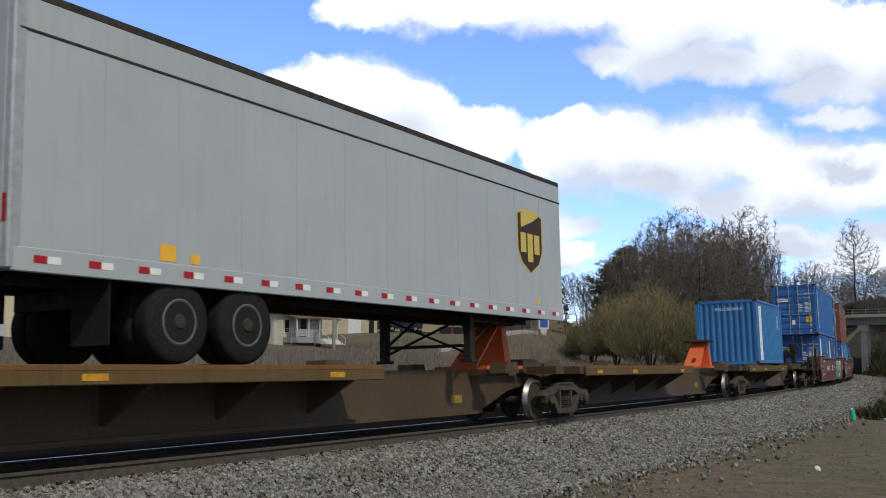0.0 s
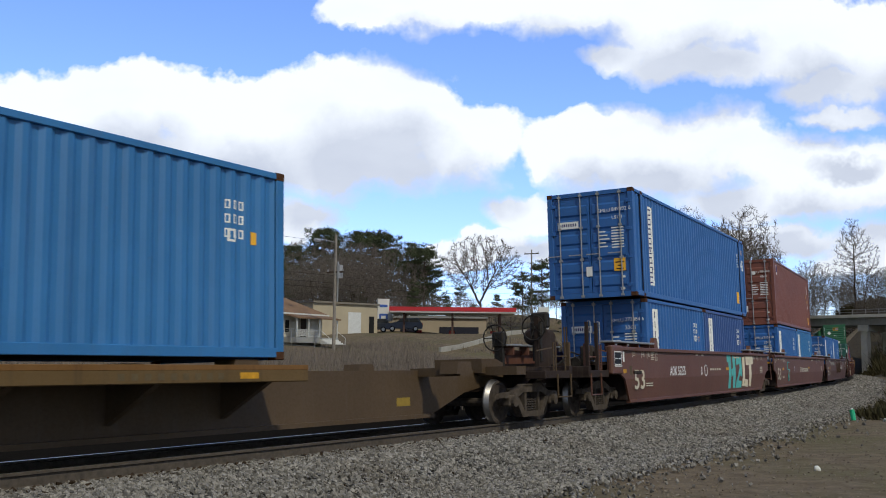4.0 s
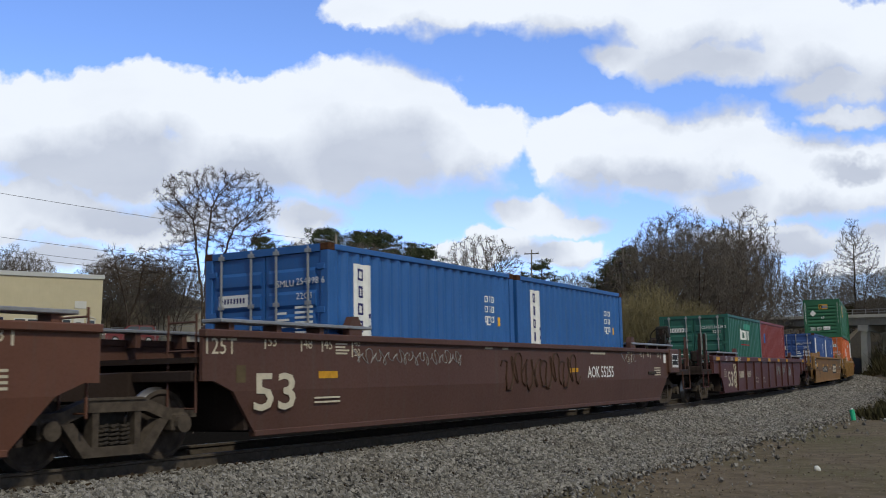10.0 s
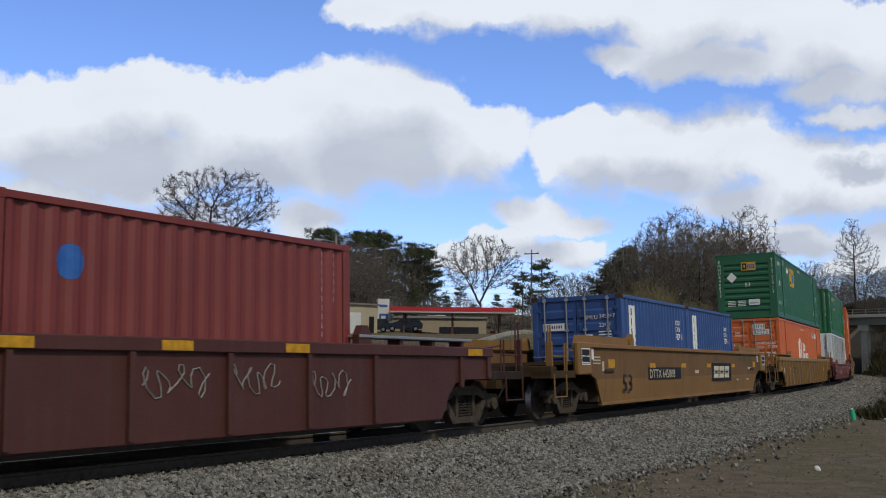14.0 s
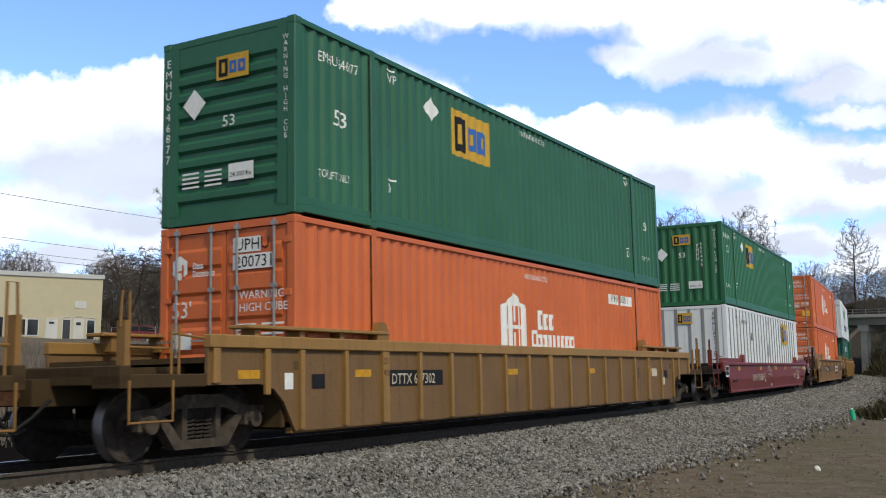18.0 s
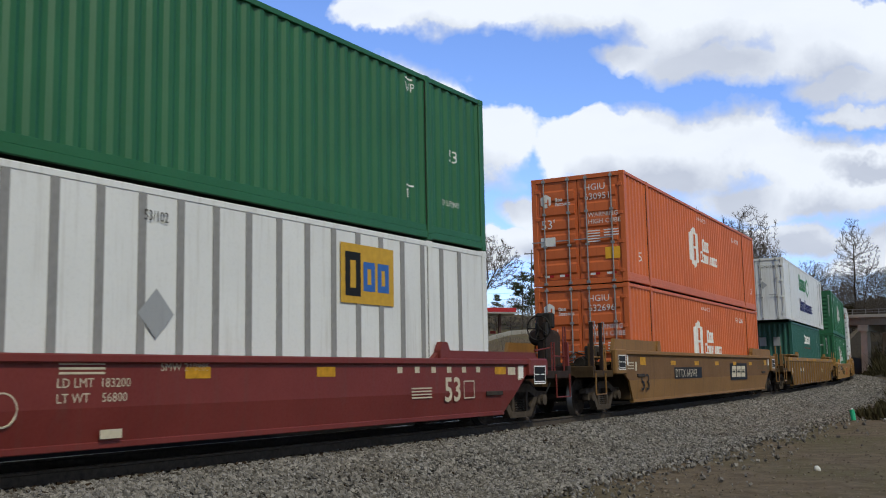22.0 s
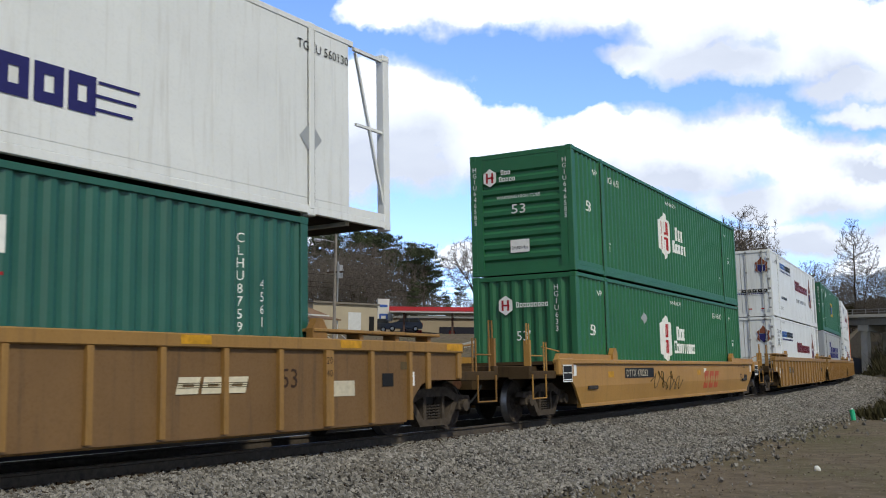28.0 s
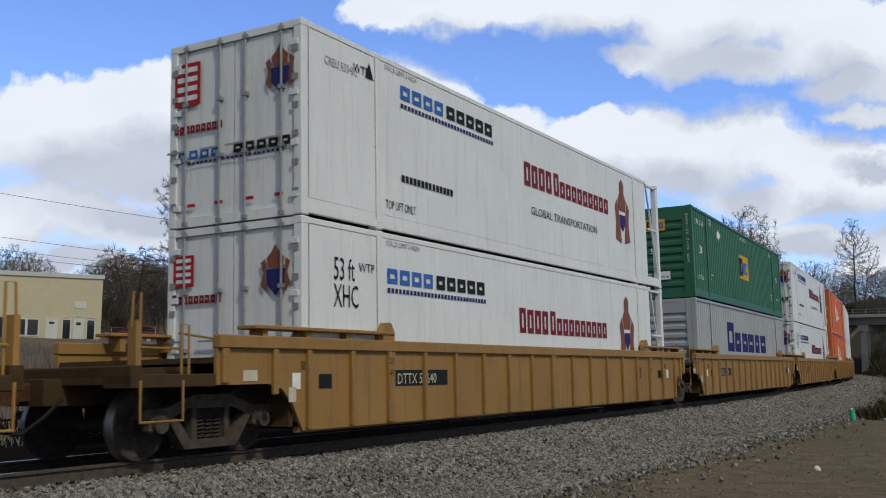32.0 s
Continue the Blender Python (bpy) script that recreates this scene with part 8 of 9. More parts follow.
side_mark(c45, "lettering", letters("45", 0.38, F45 / 2 - 0.72, WELL + ISO + 1.75, wide=0.8, bold=0.01), WHITE_INK, flat(-1.226))
sea_box(58.85, WELL, number="SMLU 272084 6", mat=SEA_BLUE)
sea_box(65.0, WELL, mat=SEA_BLUE_DARK, end="plain")
c, near, base = container(78.57, WELL + ISO + 0.02, F40, 2.438, ISO_HC, BOX_RED, "rust-red corrugated steel 40-foot container", "doors")
near = (near[0], lambda x, f=near[1]: f(x) - 0.004)
zc = WELL + ISO + 0.02
door_print(c, -F40 / 2, zc, ISO_HC, "FSCU 984963", "45G1", False)
end_mark(c, "placard", rects((-1.03, zc + 1.6, 0.31, 0.3)), YELLOW_INK, -F40 / 2, "yellow warning placard")
end_mark(c, "placard", disc(0.35, zc + 2.3, 0.085), WHITE_INK, -F40 / 2)
end_mark(c, "placard", polygon((-0.44, zc + 1.22), (-0.54, zc + 1.4), (-0.34, zc + 1.4)), WHITE_INK, -F40 / 2)
end_mark(c, "placard", disc(-0.86, zc + 0.48, 0.08), WHITE_INK, -F40 / 2)
side_mark(c, "logo", rects((-F40 / 2 + 0.78, zc + 2.25, 0.42, 0.42)), WHITE_INK, near, "small white and blue logo plate")
side_mark(c, "logo", polygon((-F40 / 2 + 0.82, zc + 2.36), (-F40 / 2 + 1.16, zc + 2.36), (-F40 / 2 + 1.16, zc + 2.64), (-F40 / 2 + 0.95, zc + 2.64)), NAVY_INK, (near[0], lambda x, f=near[1]: f(x) - 0.003))
end_mark(c, "logo", rects((-1.0, zc + 2.1, 0.38, 0.42)), WHITE_INK, -F40 / 2)
end_mark(c, "logo", polygon((-0.97, zc + 2.2), (-0.65, zc + 2.2), (-0.65, zc + 2.48), (-0.86, zc + 2.48)), NAVY_INK, -F40 / 2 - 0.004)
end_mark(c, "placard", polygon((-0.42, zc + 2.25), (-0.18, zc + 2.25), (-0.3, zc + 2.47)), YELLOW_INK, -F40 / 2, "yellow warning triangle")
side_mark(c, "small_print", rects(*[(F40 / 2 - 1.1, zc + 2.3 - i * 0.15, 0.05, 0.085) for i in range(11)], *[(F40 / 2 - 0.75, zc + 2.3 - i * 0.1, 0.06, 0.08) for i in range(4)]), WHITE_INK, near)
side_mark(c, "placard", rects((F40 / 2 - 0.85, zc + 0.35, 0.36, 0.36)), YELLOW_INK, near)
side_mark(c, "placard", polygon((F40 / 2 - 1.3, zc + 1.75), (F40 / 2 - 1.05, zc + 1.75), (F40 / 2 - 1.2, zc + 1.96)), YELLOW_INK, near)
side_mark(c, "placard", rects((F40 / 2 - 0.75, zc + 1.5, 0.14, 0.14)), YELLOW_INK, near)
side_mark(c, "placard", rects((F40 / 2 - 0.75, zc + 1.2, 0.16, 0.16)), WHITE_INK, near)
sea_box(78.6, WELL, number="SMLU 255518", mat=SEA_BLUE)
sea_box(84.72, WELL, mat=SEA_BLUE_LIGHT, end="plain")
sea_box(98.22, WELL, number="SMLU 254998 6", mat=SEA_BLUE)
sea_box(104.42, WELL, mat=SEA_BLUE, end="plain")

# maroon ribbed well car
m_car = well_car(128.0, "ribbed", CAR_MAROON, "dark maroon ribbed well car with sprayed white tags", 1.44, pitch=1.56, ribs=8, wheel_end=-1)
mark(m_car, "lettering", letters("53", 0.48, -7.66, 0.45, wide=1.25, bold=0.01), CREAM_INK, -1.478, "cream number 53")
mark(m_car, "lettering", bars(-5.72, 0.71, 0.8, 0.22, 4, 0.28, 1.0), CREAM_INK, -1.478)
mark(m_car, "lettering", letters("208000", 0.235, -4.58, 0.70, wide=0.95), CREAM_INK, -1.478, "cream car number")
mark(m_car, "lettering", joined(letters("53", 0.12, -8.05, 1.30), letters("48", 0.12, -7.22, 1.30), letters("40 20", 0.12, -6.02, 1.30), rects((-8.13, 1.27, 0.03, 0.17), (-7.30, 1.27, 0.03, 0.17), (-6.1, 1.27, 0.03, 0.17), (-5.78, 1.27, 0.02, 0.17))), WHITE_INK, -1.535)
mark(m_car, "small_print", rects(*[(-8.2, 0.98 - j * 0.07, 0.3 + 0.1 * (j % 2), 0.022) for j in range(4)]), CREAM_INK, -1.478)
mark(m_car, "lettering", joined(letters("LD LMT 170400", 0.075, -2.84, 0.62), letters("LT WT   49600", 0.075, -2.84, 0.48), letters("IL 53-2", 0.075, -1.1, 0.60), letters("IW 8-8", 0.075, -1.1, 0.47)), CREAM_INK, -1.478)
patches(m_car, (-6.4, -4.24, -2.07, 0.1, 2.3, 4.48, 9.3, -9.3), 1.29, 0.5, 0.12)


scrawl(m_car, -6.75, -6.25, 0.36, 1.15, 8, CREAM_INK, "thin white sprayed tag", 0.013, tall=True, seed=3)
for k, (x0, x1, z0, z1) in enumerate(((1.8, 2.85, 0.72, 1.15), (3.3, 4.15, 0.72, 1.15), (4.85, 5.7, 0.66, 1.08))):
    scrawl(m_car, x0, x1, z0, z1, 4, GREY_INK, "thin grey sprayed tag", 0.010, seed=k)
c, near, base = container(121.9, WELL, F20, 2.438, ISO, SEA_GREEN, "dark green corrugated steel 20-foot container with a white name", "doors")
near = (near[0], lambda x, f=near[1]: f(x) - 0.004)
end_mark(c, "container_number", joined(letters("CLHU", 0.095, 0.28, WELL + 2.10), letters("334529 2", 0.095, 0.64, WELL + 2.10)), WHITE_INK, -F20 / 2)
end_mark(c, "container_number", letters("22G1", 0.095, 0.66, WELL + 1.94), WHITE_INK, -F20 / 2)
name_blocks(c, "company_name", -1.0, WELL + 2.0, 0.8, 0.17, 7, WHITE_INK, -F20 / 2, "white company name", 0.2, 0.86, 0.36)
end_mark(c, "small_print", rects(*[(0.5, WELL + 1.1 - i * 0.09, 0.3, 0.05) for i in range(6)], (-1.0, WELL + 1.2, 0.8, 0.03)), WHITE_INK, -F20 / 2)
name_blocks(c, "company_name", -0.88, WELL + 1.74, 1.65, 0.40, 7, WHITE_INK, near, "white company name", 0.16, 0.86, 0.34)
side_mark(c, "stripe", rects((-0.86, WELL + 1.54, 1.6, 0.035)), RED_INK, near)
side_mark(c, "patch", rects((-0.08, WELL + 2.14, 1.08, 0.2)), plain("pale_green_patch", (0.06, 0.25, 0.19)), near)
side_mark(c, "container_number", letters("CLHU33452", 0.095, 1.87, WELL + 2.15, down=True), WHITE_INK, near)
side_mark(c, "container_number", letters("2261", 0.095, 2.18, WELL + 1.7, down=True), WHITE_INK, near)
c, near, base = container(127.95, WELL, F20, 2.438, ISO, BOX_MAROON, "dull red corrugated steel 20-foot container with a blue disc", "plain")
near = (near[0], lambda x, f=near[1]: f(x) - 0.004)
side_mark(c, "disc", disc(-2.02, WELL + 1.90, 0.195), BLUE_INK, near, "round blue company disc")
side_mark(c, "small_print", rects(*[(2.36 + j * 0.28, WELL + 2.36 - i * 0.13, 0.035, 0.075) for j in range(2) for i in range(10 - 4 * j)]), WHITE_INK, near)


def ttx_plate(car, x, z, y, w=1.5, h=0.52, plate=True):
    """Black plate with a slanting white company sign, not spelt out."""
    if plate:
        mark(car, "name_plate", rects((x, z, w, h)), BLACK_INK, y, "black plate with a white company sign")
    name_blocks(car, "name_sign", x + w * 0.08, z + h * 0.17, w * 0.82, h * 0.66, 3, CREAM_SPRAY, flat(y - 0.004), "", 0.14, 1.0, 0.34, 0.25)
    for k in range(3):
        mark(car, "name_line", rects((x + w * 0.1, z + h * (0.40 + 0.09 * k), w * 0.8, h * 0.03)), BLACK_INK if plate else TAN_INK, y - 0.007)


def ttx_marks(car, style, number, zt, plate_x=3.6, num_x=-1.6, fifty=-6.9, ink=BLACK_INK, plate_w=2.4, spots=(-4.83, -2.26, 0.31, 2.9, 5.5), spot_z=1.14, plates=((6.6, 0.85, 0.4, 0.2), (7.5, 0.62, 0.16, 0.2))):
    y = -1.476
    if style == "smooth":
        mark(car, "number_plate_panel", rects((num_x - 0.1, 0.76, 3.1, 0.32)), BLACK_INK, y)
        mark(car, "lettering", letters(number, 0.23, num_x, 0.80, wide=1.22), CREAM_INK, y - 0.004, "car number on a black panel")
        ttx_plate(car, plate_x, 0.64, y, plate_w, 0.57)
        mark(car, "lettering", letters("53", 0.42, fifty, 0.50, wide=1.35), ink, y)
        patches(car, spots, spot_z, 0.5, 0.12, -1.4765)
        patches(car, (-7.64, 8.3), spot_z, 0.46, 0.2, -1.4765)
        mark(car, "small_print", rects(*[(-8.9, zt - 0.32 - i * 0.07, 0.5, 0.03) for i in range(3)], (-8.3, 1.0, 0.14, 0.22)), CREAM_INK, y)
        for i in range(6):
            mark(car, "stencil", hollow(6.8 + (i % 3) * 0.5, zt - 0.3 - (i // 3) * 0.2, 0.25, 0.12, 0.025), TAN_INK, y)
        mark(car, "label_plate", rects((8.7, 0.95, 0.5, 0.3)), TAN_INK, y)
    else:
        mark(car, "number_plate_panel", rects((-5.95, 0.80, 1.66, 0.25)), BLACK_INK, y)
        mark(car, "lettering", letters(number, 0.165, -5.88, 0.835, wide=0.95), CREAM_INK, y - 0.004, "car number on a black panel")
        if spots:
            patches(car, spots, 0.95, 0.42, 0.11, -1.476)
        for b in plates:
            mark(car, "label_plate", rects(b), CREAM_INK, y - 0.002)
        mark(car, "lettering", letters("53", 0.26, 5.27, 0.82), BROWN_INK, y)


# 7: dirty yellow smooth car, two blue boxes
y1 = well_car(151.8, "smooth", CAR_TAN, "dirty yellow smooth-sided well car with a black name plate", 1.62, hb=8.2, ht=9.95, tr=9.6, wheel_end=0, rise=0.18)
ttx_marks(y1, "smooth", "DTTX 645808", 1.62, 1.88, -4.7, plate_w=2.66, spots=(-4.4, -1.38, 1.58, 4.9), spot_z=1.07)
for b in ((-0.16, 0.9, 0.44, 0.09), (5.3, 0.62, 0.3, 0.05), (6.9, 0.62, 0.3, 0.06), (7.2, 1.0, 0.5, 0.08)):
    mark(y1, "label_plate", rects(b), CREAM_INK, -1.477)
for b in ((5.78, 1.3, 0.4, 0.2), (6.4, 1.25, 0.6, 0.24), (7.4, 1.2, 0.4, 0.3), (2.2, 1.28, 0.55, 0.28), (-0.36, 1.42, 0.9, 0.09)):
    mark(y1, "patch", rects(b), TAN_INK, -1.477)
part("stencil_ring", hollow(9.52, 1.05, 0.6, 0.34, 0.03), WHITE_INK, y1, "", (0, -1.478, 0))
sea_box(145.65, WELL, number="SMLU 245017", mat=SEA_BLUE_DARK)
sea_box(151.7, WELL, mat=SEA_BLUE_DARK, end="plain")


def sign_square(c, near, x, z, w, h, plane=None):
    """Yellow plate with one black hollow mark and two blue ones."""
    surf = near if near else plane
    over = (near[0], lambda q: near[1](q) - 0.003) if near else plane - 0.004
    lay = side_mark if near else end_mark
    lay(c, "logo", rects((x, z, w, h)), GOLD_INK, surf, "yellow square logo plate")
    lay(c, "logo_mark", hollow(x + w * 0.08, z + h * 0.12, w * 0.28, h * 0.74, w * 0.09), BLACK_INK, over)
    for q in (0.41, 0.68):
        lay(c, "logo_mark", hollow(x + w * q, z + h * 0.22, w * 0.22, h * 0.5, w * 0.075), BLUE_INK, over)


def emp_green(u0, z, end, number, dx=0.0, sign=None):
    c, near, base = container(u0, z, F53, 2.591, ISO_HC, FADED_GREEN if end == "ribbed" else LEAF_GREEN, "bright green corrugated 53-foot container with a yellow square", end)
    near = (near[0], lambda x, f=near[1]: f(x) - 0.004)
    a = F53 / 2
    ribbed = end == "ribbed"
    sign_square(c, near, *(sign or (-3.49 + dx, z + 1.68, 1.5, 0.87)))
    side_mark(c, "container_number", letters(number, 0.16, -7.46 + dx, z + 2.38, wide=0.72), WHITE_INK, near, "white container number")
    side_mark(c, "lettering", letters("53", 0.25, -7.12 + dx, z + (1.46 if ribbed else 1.88)), WHITE_INK, near)
    side_mark(c, "lettering", letters("TOP LIFT ONLY", 0.12, -7.46 + dx, z + 0.62, wide=0.62), WHITE_INK, near)
    side_mark(c, "lettering", letters("WARNING HIGH CUBE", 0.11, -0.65 + dx, z + 2.6, wide=0.8), WHITE_INK, near)
    for word_, x, zz in (("WP", -5.64 + dx, 2.5), ("D", -5.64 + dx, 0.65), ("WP", 5.62 + dx, 2.5), ("D", 5.62 + dx, 0.65)):
        side_mark(c, "lettering", joined(letters(word_, 0.15, x, z + zz, wide=0.85), rects((x, z + zz + 0.2, 0.24, 0.03))), WHITE_INK, near)
    side_mark(c, "lettering", letters("53", 0.22, 7.0 + dx, z + 1.5), WHITE_INK, near)
    side_mark(c, "lettering", letters("TOP LIFT ONLY", 0.1, 6.75 + dx, z + 0.68, wide=0.6), WHITE_INK, near)
    side_mark(c, "placard", polygon((-4.2 + dx, z + 2.11), (-3.96 + dx, z + 2.35), (-4.2 + dx, z + 2.59), (-4.44 + dx, z + 2.35)), WHITE_INK, near, "white diamond placard holder")
    ex = -0.19 if ribbed else -0.44
    sign_square(c, None, ex, z + 2.14, 0.63, 0.37, -a)
    dy = -0.63 if ribbed else -0.86
    end_mark(c, "placard", polygon((dy, z + 1.6), (dy + 0.23, z + 1.84), (dy, z + 2.08), (dy - 0.23, z + 1.84)), WHITE_INK, -a, "white diamond placard holder")
    end_mark(c, "lettering", letters("53", 0.17, 0.06 if ribbed else -0.13, z + (1.42 if ribbed else 1.70), "CENTER", wide=1.1), WHITE_INK, -a)
    end_mark(c, "label_plate", rects((0.06, z + 0.58, 0.48, 0.26)), WHITE_INK, -a, "white weight label")
    end_mark(c, "lettering", letters("24,000 lbs", 0.07, 0.09, z + 0.64), BLACK_INK, -a - 0.004)
    end_mark(c, "small_print", rects(*[(-0.86 + (i % 2) * 0.45 - 0.2 * (not ribbed), z + 0.76 - (i // 2) * 0.07, 0.34, 0.03) for i in range(8)]), WHITE_INK, -a)
    if ribbed:
        end_mark(c, "lettering", letters(number.replace(" ", ""), 0.13, -1.16, z + 2.5, down=True), WHITE_INK, -a - 0.01)
    else:
        end_mark(c, "lettering", joined(letters(number[:4], 0.115, 0.42, z + 2.02, down=True), letters(number[5:], 0.115, 0.55, z + 2.1, down=True)), WHITE_INK, -a - 0.002)
    end_mark(c, "lettering", letters("WARNING HIGH CUBE"[:16], 0.075, 1.14 if ribbed else 1.04, z + 2.55, down=True), WHITE_INK, -a - 0.01)
    return c


def hub_shield(c, near, x, z, h, ink, inner):
    """White six-sided emblem with upright and cross strokes."""
    w = h * 0.46
    pts = [(-w, h * 0.32), (-w * 0.5, h * 0.40), (0, h * 0.55), (w * 0.5, h * 0.40), (w, h * 0.32), (w, -h * 0.32), (w * 0.5, -h * 0.40), (0, -h * 0.55), (-w * 0.5, -h * 0.40), (-w, -h * 0.32)]
    side_mark(c, "emblem", polygon(*[(x + px, z + pz) for px, pz in pts]), ink, near, "white six-sided emblem")
    n2 = (near[0], lambda q: near[1](q) - 0.003)
    s = h * 0.055
    for q in (-0.5, -0.17, 0.17, 0.5):
        side_mark(c, "emblem_mark", rects((x + q * w - s / 2, z + h * 0.03, s, h * 0.30)), inner, n2)
        side_mark(c, "emblem_mark", rects((x + q * w - s / 2, z - h * 0.33, s, h * 0.30)), inner, n2)
    for b in ((x - w * 0.17, z + h * 0.03, w * 0.34, s), (x - w * 0.17, z - h * 0.03 - s, w * 0.34, s)):
        side_mark(c, "emblem_mark", rects(b), inner, n2)


def hub_box(u0, z, mat, end, number, inner, top, label):
    c, near, base = container(u0, z, F53, 2.591, ISO_HC, mat, label, end, rod=GALV)
    near = (near[0], lambda x, f=near[1]: f(x) - 0.004)
    a = F53 / 2
    green = mat is not ORANGE
    xs = -0.77 if green and top else -1.09
    zs = z + (1.60 if top else 1.54)
    hub_shield(c, near, xs, zs, 1.26, WHITE_INK, inner)
    short = top and green
    name_blocks(c, "company_name", xs + 1.13, zs - 0.02, 0.85, 0.40, 3, WHITE_INK, near, "white company name", 0.16, 0.85, 0.36)
    name_blocks(c, "company_name", xs + 0.82, zs - 0.40, 1.45 if short else 2.2, 0.36, 5 if short else 9, WHITE_INK, near, "white company name", 0.16, 0.78, 0.36)
    side_mark(c, "lettering", letters("WARNING HIGH CUBE", 0.11, -0.62, z + 2.54, wide=0.75), WHITE_INK, near)
    plated = number.startswith("UPHU")
    if plated:
        for x, w in ((4.2, 0.62), (4.95, 0.92)):
            side_mark(c, "number_plate_panel", rects((x, z + 2.28, w, 0.24)), WHITE_INK, near, "white panel behind the number")
    over = (near[0], lambda x, f=near[1]: f(x) - 0.003)
    nx, nz = (-5.6, 2.38) if short else (4.27, 2.34)
    side_mark(c, "container_number", letters(number, 0.17, nx, z + nz, wide=0.68 if short else 0.84), BLACK_INK if plated else WHITE_INK, over)
    side_mark(c, "lettering", letters("53", 0.25, -a + 0.93 if green else -a + 1.15, z + (1.48 if green else 0.62)), WHITE_INK, near)
    side_mark(c, "lettering", letters("53", 0.22, 6.92 if green else 7.12, z + (1.45 if green else 0.62)), WHITE_INK, near)
    if green:
        side_mark(c, "lettering", letters("WP", 0.14, -6.59, z + 2.42), WHITE_INK, near)
        side_mark(c, "lettering", letters("WP", 0.12, 6.5, z + 2.35), WHITE_INK, near)
        for x in (-5.66, 5.46):
            if top:
                side_mark(c, "lettering", joined(letters("D", 0.15, x, z + 0.64), rects((x, z + 0.84, 0.2, 0.03))), WHITE_INK, near)
    return c, near


def hub_doors(c, z, number, ink=WHITE_INK):
    a = F53 / 2
    head, tail = number.split(" ")
    end_mark(c, "emblem", polygon(*[(-0.88 + 0.17 * math.sin(i * math.pi / 3), z + 2.27 + 0.19 * math.cos(i * math.pi / 3)) for i in range(6)]), ink, -a, "white six-sided emblem")
    end_mark(c, "emblem_mark", rects((-0.96, z + 2.12, 0.04, 0.2), (-0.84, z + 2.12, 0.04, 0.2), (-0.96, z + 2.2, 0.16, 0.03)), ORANGE, -a - 0.004)
    name_blocks(c, "company_name", -0.62, z + 2.24, 0.22, 0.09, 3, ink, -a)
    name_blocks(c, "company_name", -0.62, z + 2.12, 0.44, 0.09, 7, ink, -a)
    plated = head == "UPHU"
    if plated:
        end_mark(c, "number_plate_panel", rects((0.16, z + 2.42, 0.52, 0.22)), WHITE_INK, -a, "white panel behind the number")
        end_mark(c, "number_plate_panel", rects((0.16, z + 2.17, 0.74, 0.22)), WHITE_INK, -a)
    end_mark(c, "container_number", joined(letters(head, 0.17, 0.2, z + 2.45), letters(tail, 0.17, 0.2, z + 2.2)), BLACK_INK if plated else ink, -a - 0.004, "container number in plain capitals")
    end_mark(c, "lettering", joined(letters("WARNING", 0.12, 0.28, z + 1.74), letters("HIGH CUBE", 0.12, 0.28, z + 1.56)), ink, -a)
    end_mark(c, "lettering", letters("53'", 0.24, -1.04, z + 1.52), ink, -a)
    end_mark(c, "label_plate", rects((-1.06, z + 1.05, 0.42, 0.24)), WHITE_INK, -a)
    end_mark(c, "placard", rects((0.72, z + 0.62, 0.40, 0.3)), YELLOW_INK, -a, "yellow warning placard")
    end_mark(c, "small_print", rects(*[(0.24, z + 1.36 - i * 0.07, 0.36, 0.03) for i in range(5)], *[(0.7, z + 1.36 - i * 0.07, 0.4, 0.03) for i in range(3)]), ink, -a)
    for q in (-0.98, -0.55, 0.3, 0.75):
        end_mark(c, "reflector", rects((q, z + 0.22, 0.14, 0.06)), WHITE_INK, -a)
        end_mark(c, "reflector", rects((q + 0.14, z + 0.22, 0.12, 0.06)), RED_INK, -a)


STACK = WELL + ISO_HC + 0.02
# 8: yellow ribbed car, green over orange
y2 = well_car(175.5, "ribbed", CAR_TAN, "dusty yellow ribbed well car with rusty stains", 1.50, wheel_end=0, rib_mat=CAR_YELLOW)
ttx_marks(y2, "ribbed", "DTTX 657302", 1.5, spots=(-9.2, -6.65, -1.6, 2.4, 6.4))
emp_green(167.43, STACK, "ribbed", "EMHU 646877")
c, near = hub_box(167.43, WELL, ORANGE, "doors", "UPHU 200731", ORANGE, False, "bright orange corrugated 53-foot container with a white emblem")
hub_doors(c, WELL, "UPHU 200731")
# 9: red car, green over white
r1 = well_car(199.5, "smooth", CAR_RED, "red smooth-sided well car with small white stencils", 1.24, hb=8.4, ht=10.05, tr=9.7, wheel_end=0, rise=0.14)
y = -1.476
mark(r1, "lettering", letters("SMW 210885", 0.10, -0.1, 1.05), CREAM_INK, y, "cream car number")
mark(r1, "lettering", letters("SMW 210885", 0.24, -4.74, 0.57, wide=1.18), CREAM_INK, y, "cream car number")
mark(r1, "lettering", letters("LD LMT  183200", 0.10, -1.53, 0.88), CREAM_INK, y)
mark(r1, "lettering", letters("LT WT    56800", 0.10, -1.53, 0.72), CREAM_INK, y)
ring = bmesh.new()
bent(ring, [(-2.15 + 0.17 * math.cos(i * math.pi / 9), 0, 0.67 + 0.17 * math.sin(i * math.pi / 9)) for i in range(19)], 0.012, 4)
part("stencil_ring", ring, CREAM_INK, r1, "", (0, y + 0.012, 0))
mark(r1, "lettering", letters("53", 0.40, 6.2, 0.52, bold=0.01), CREAM_INK, y)
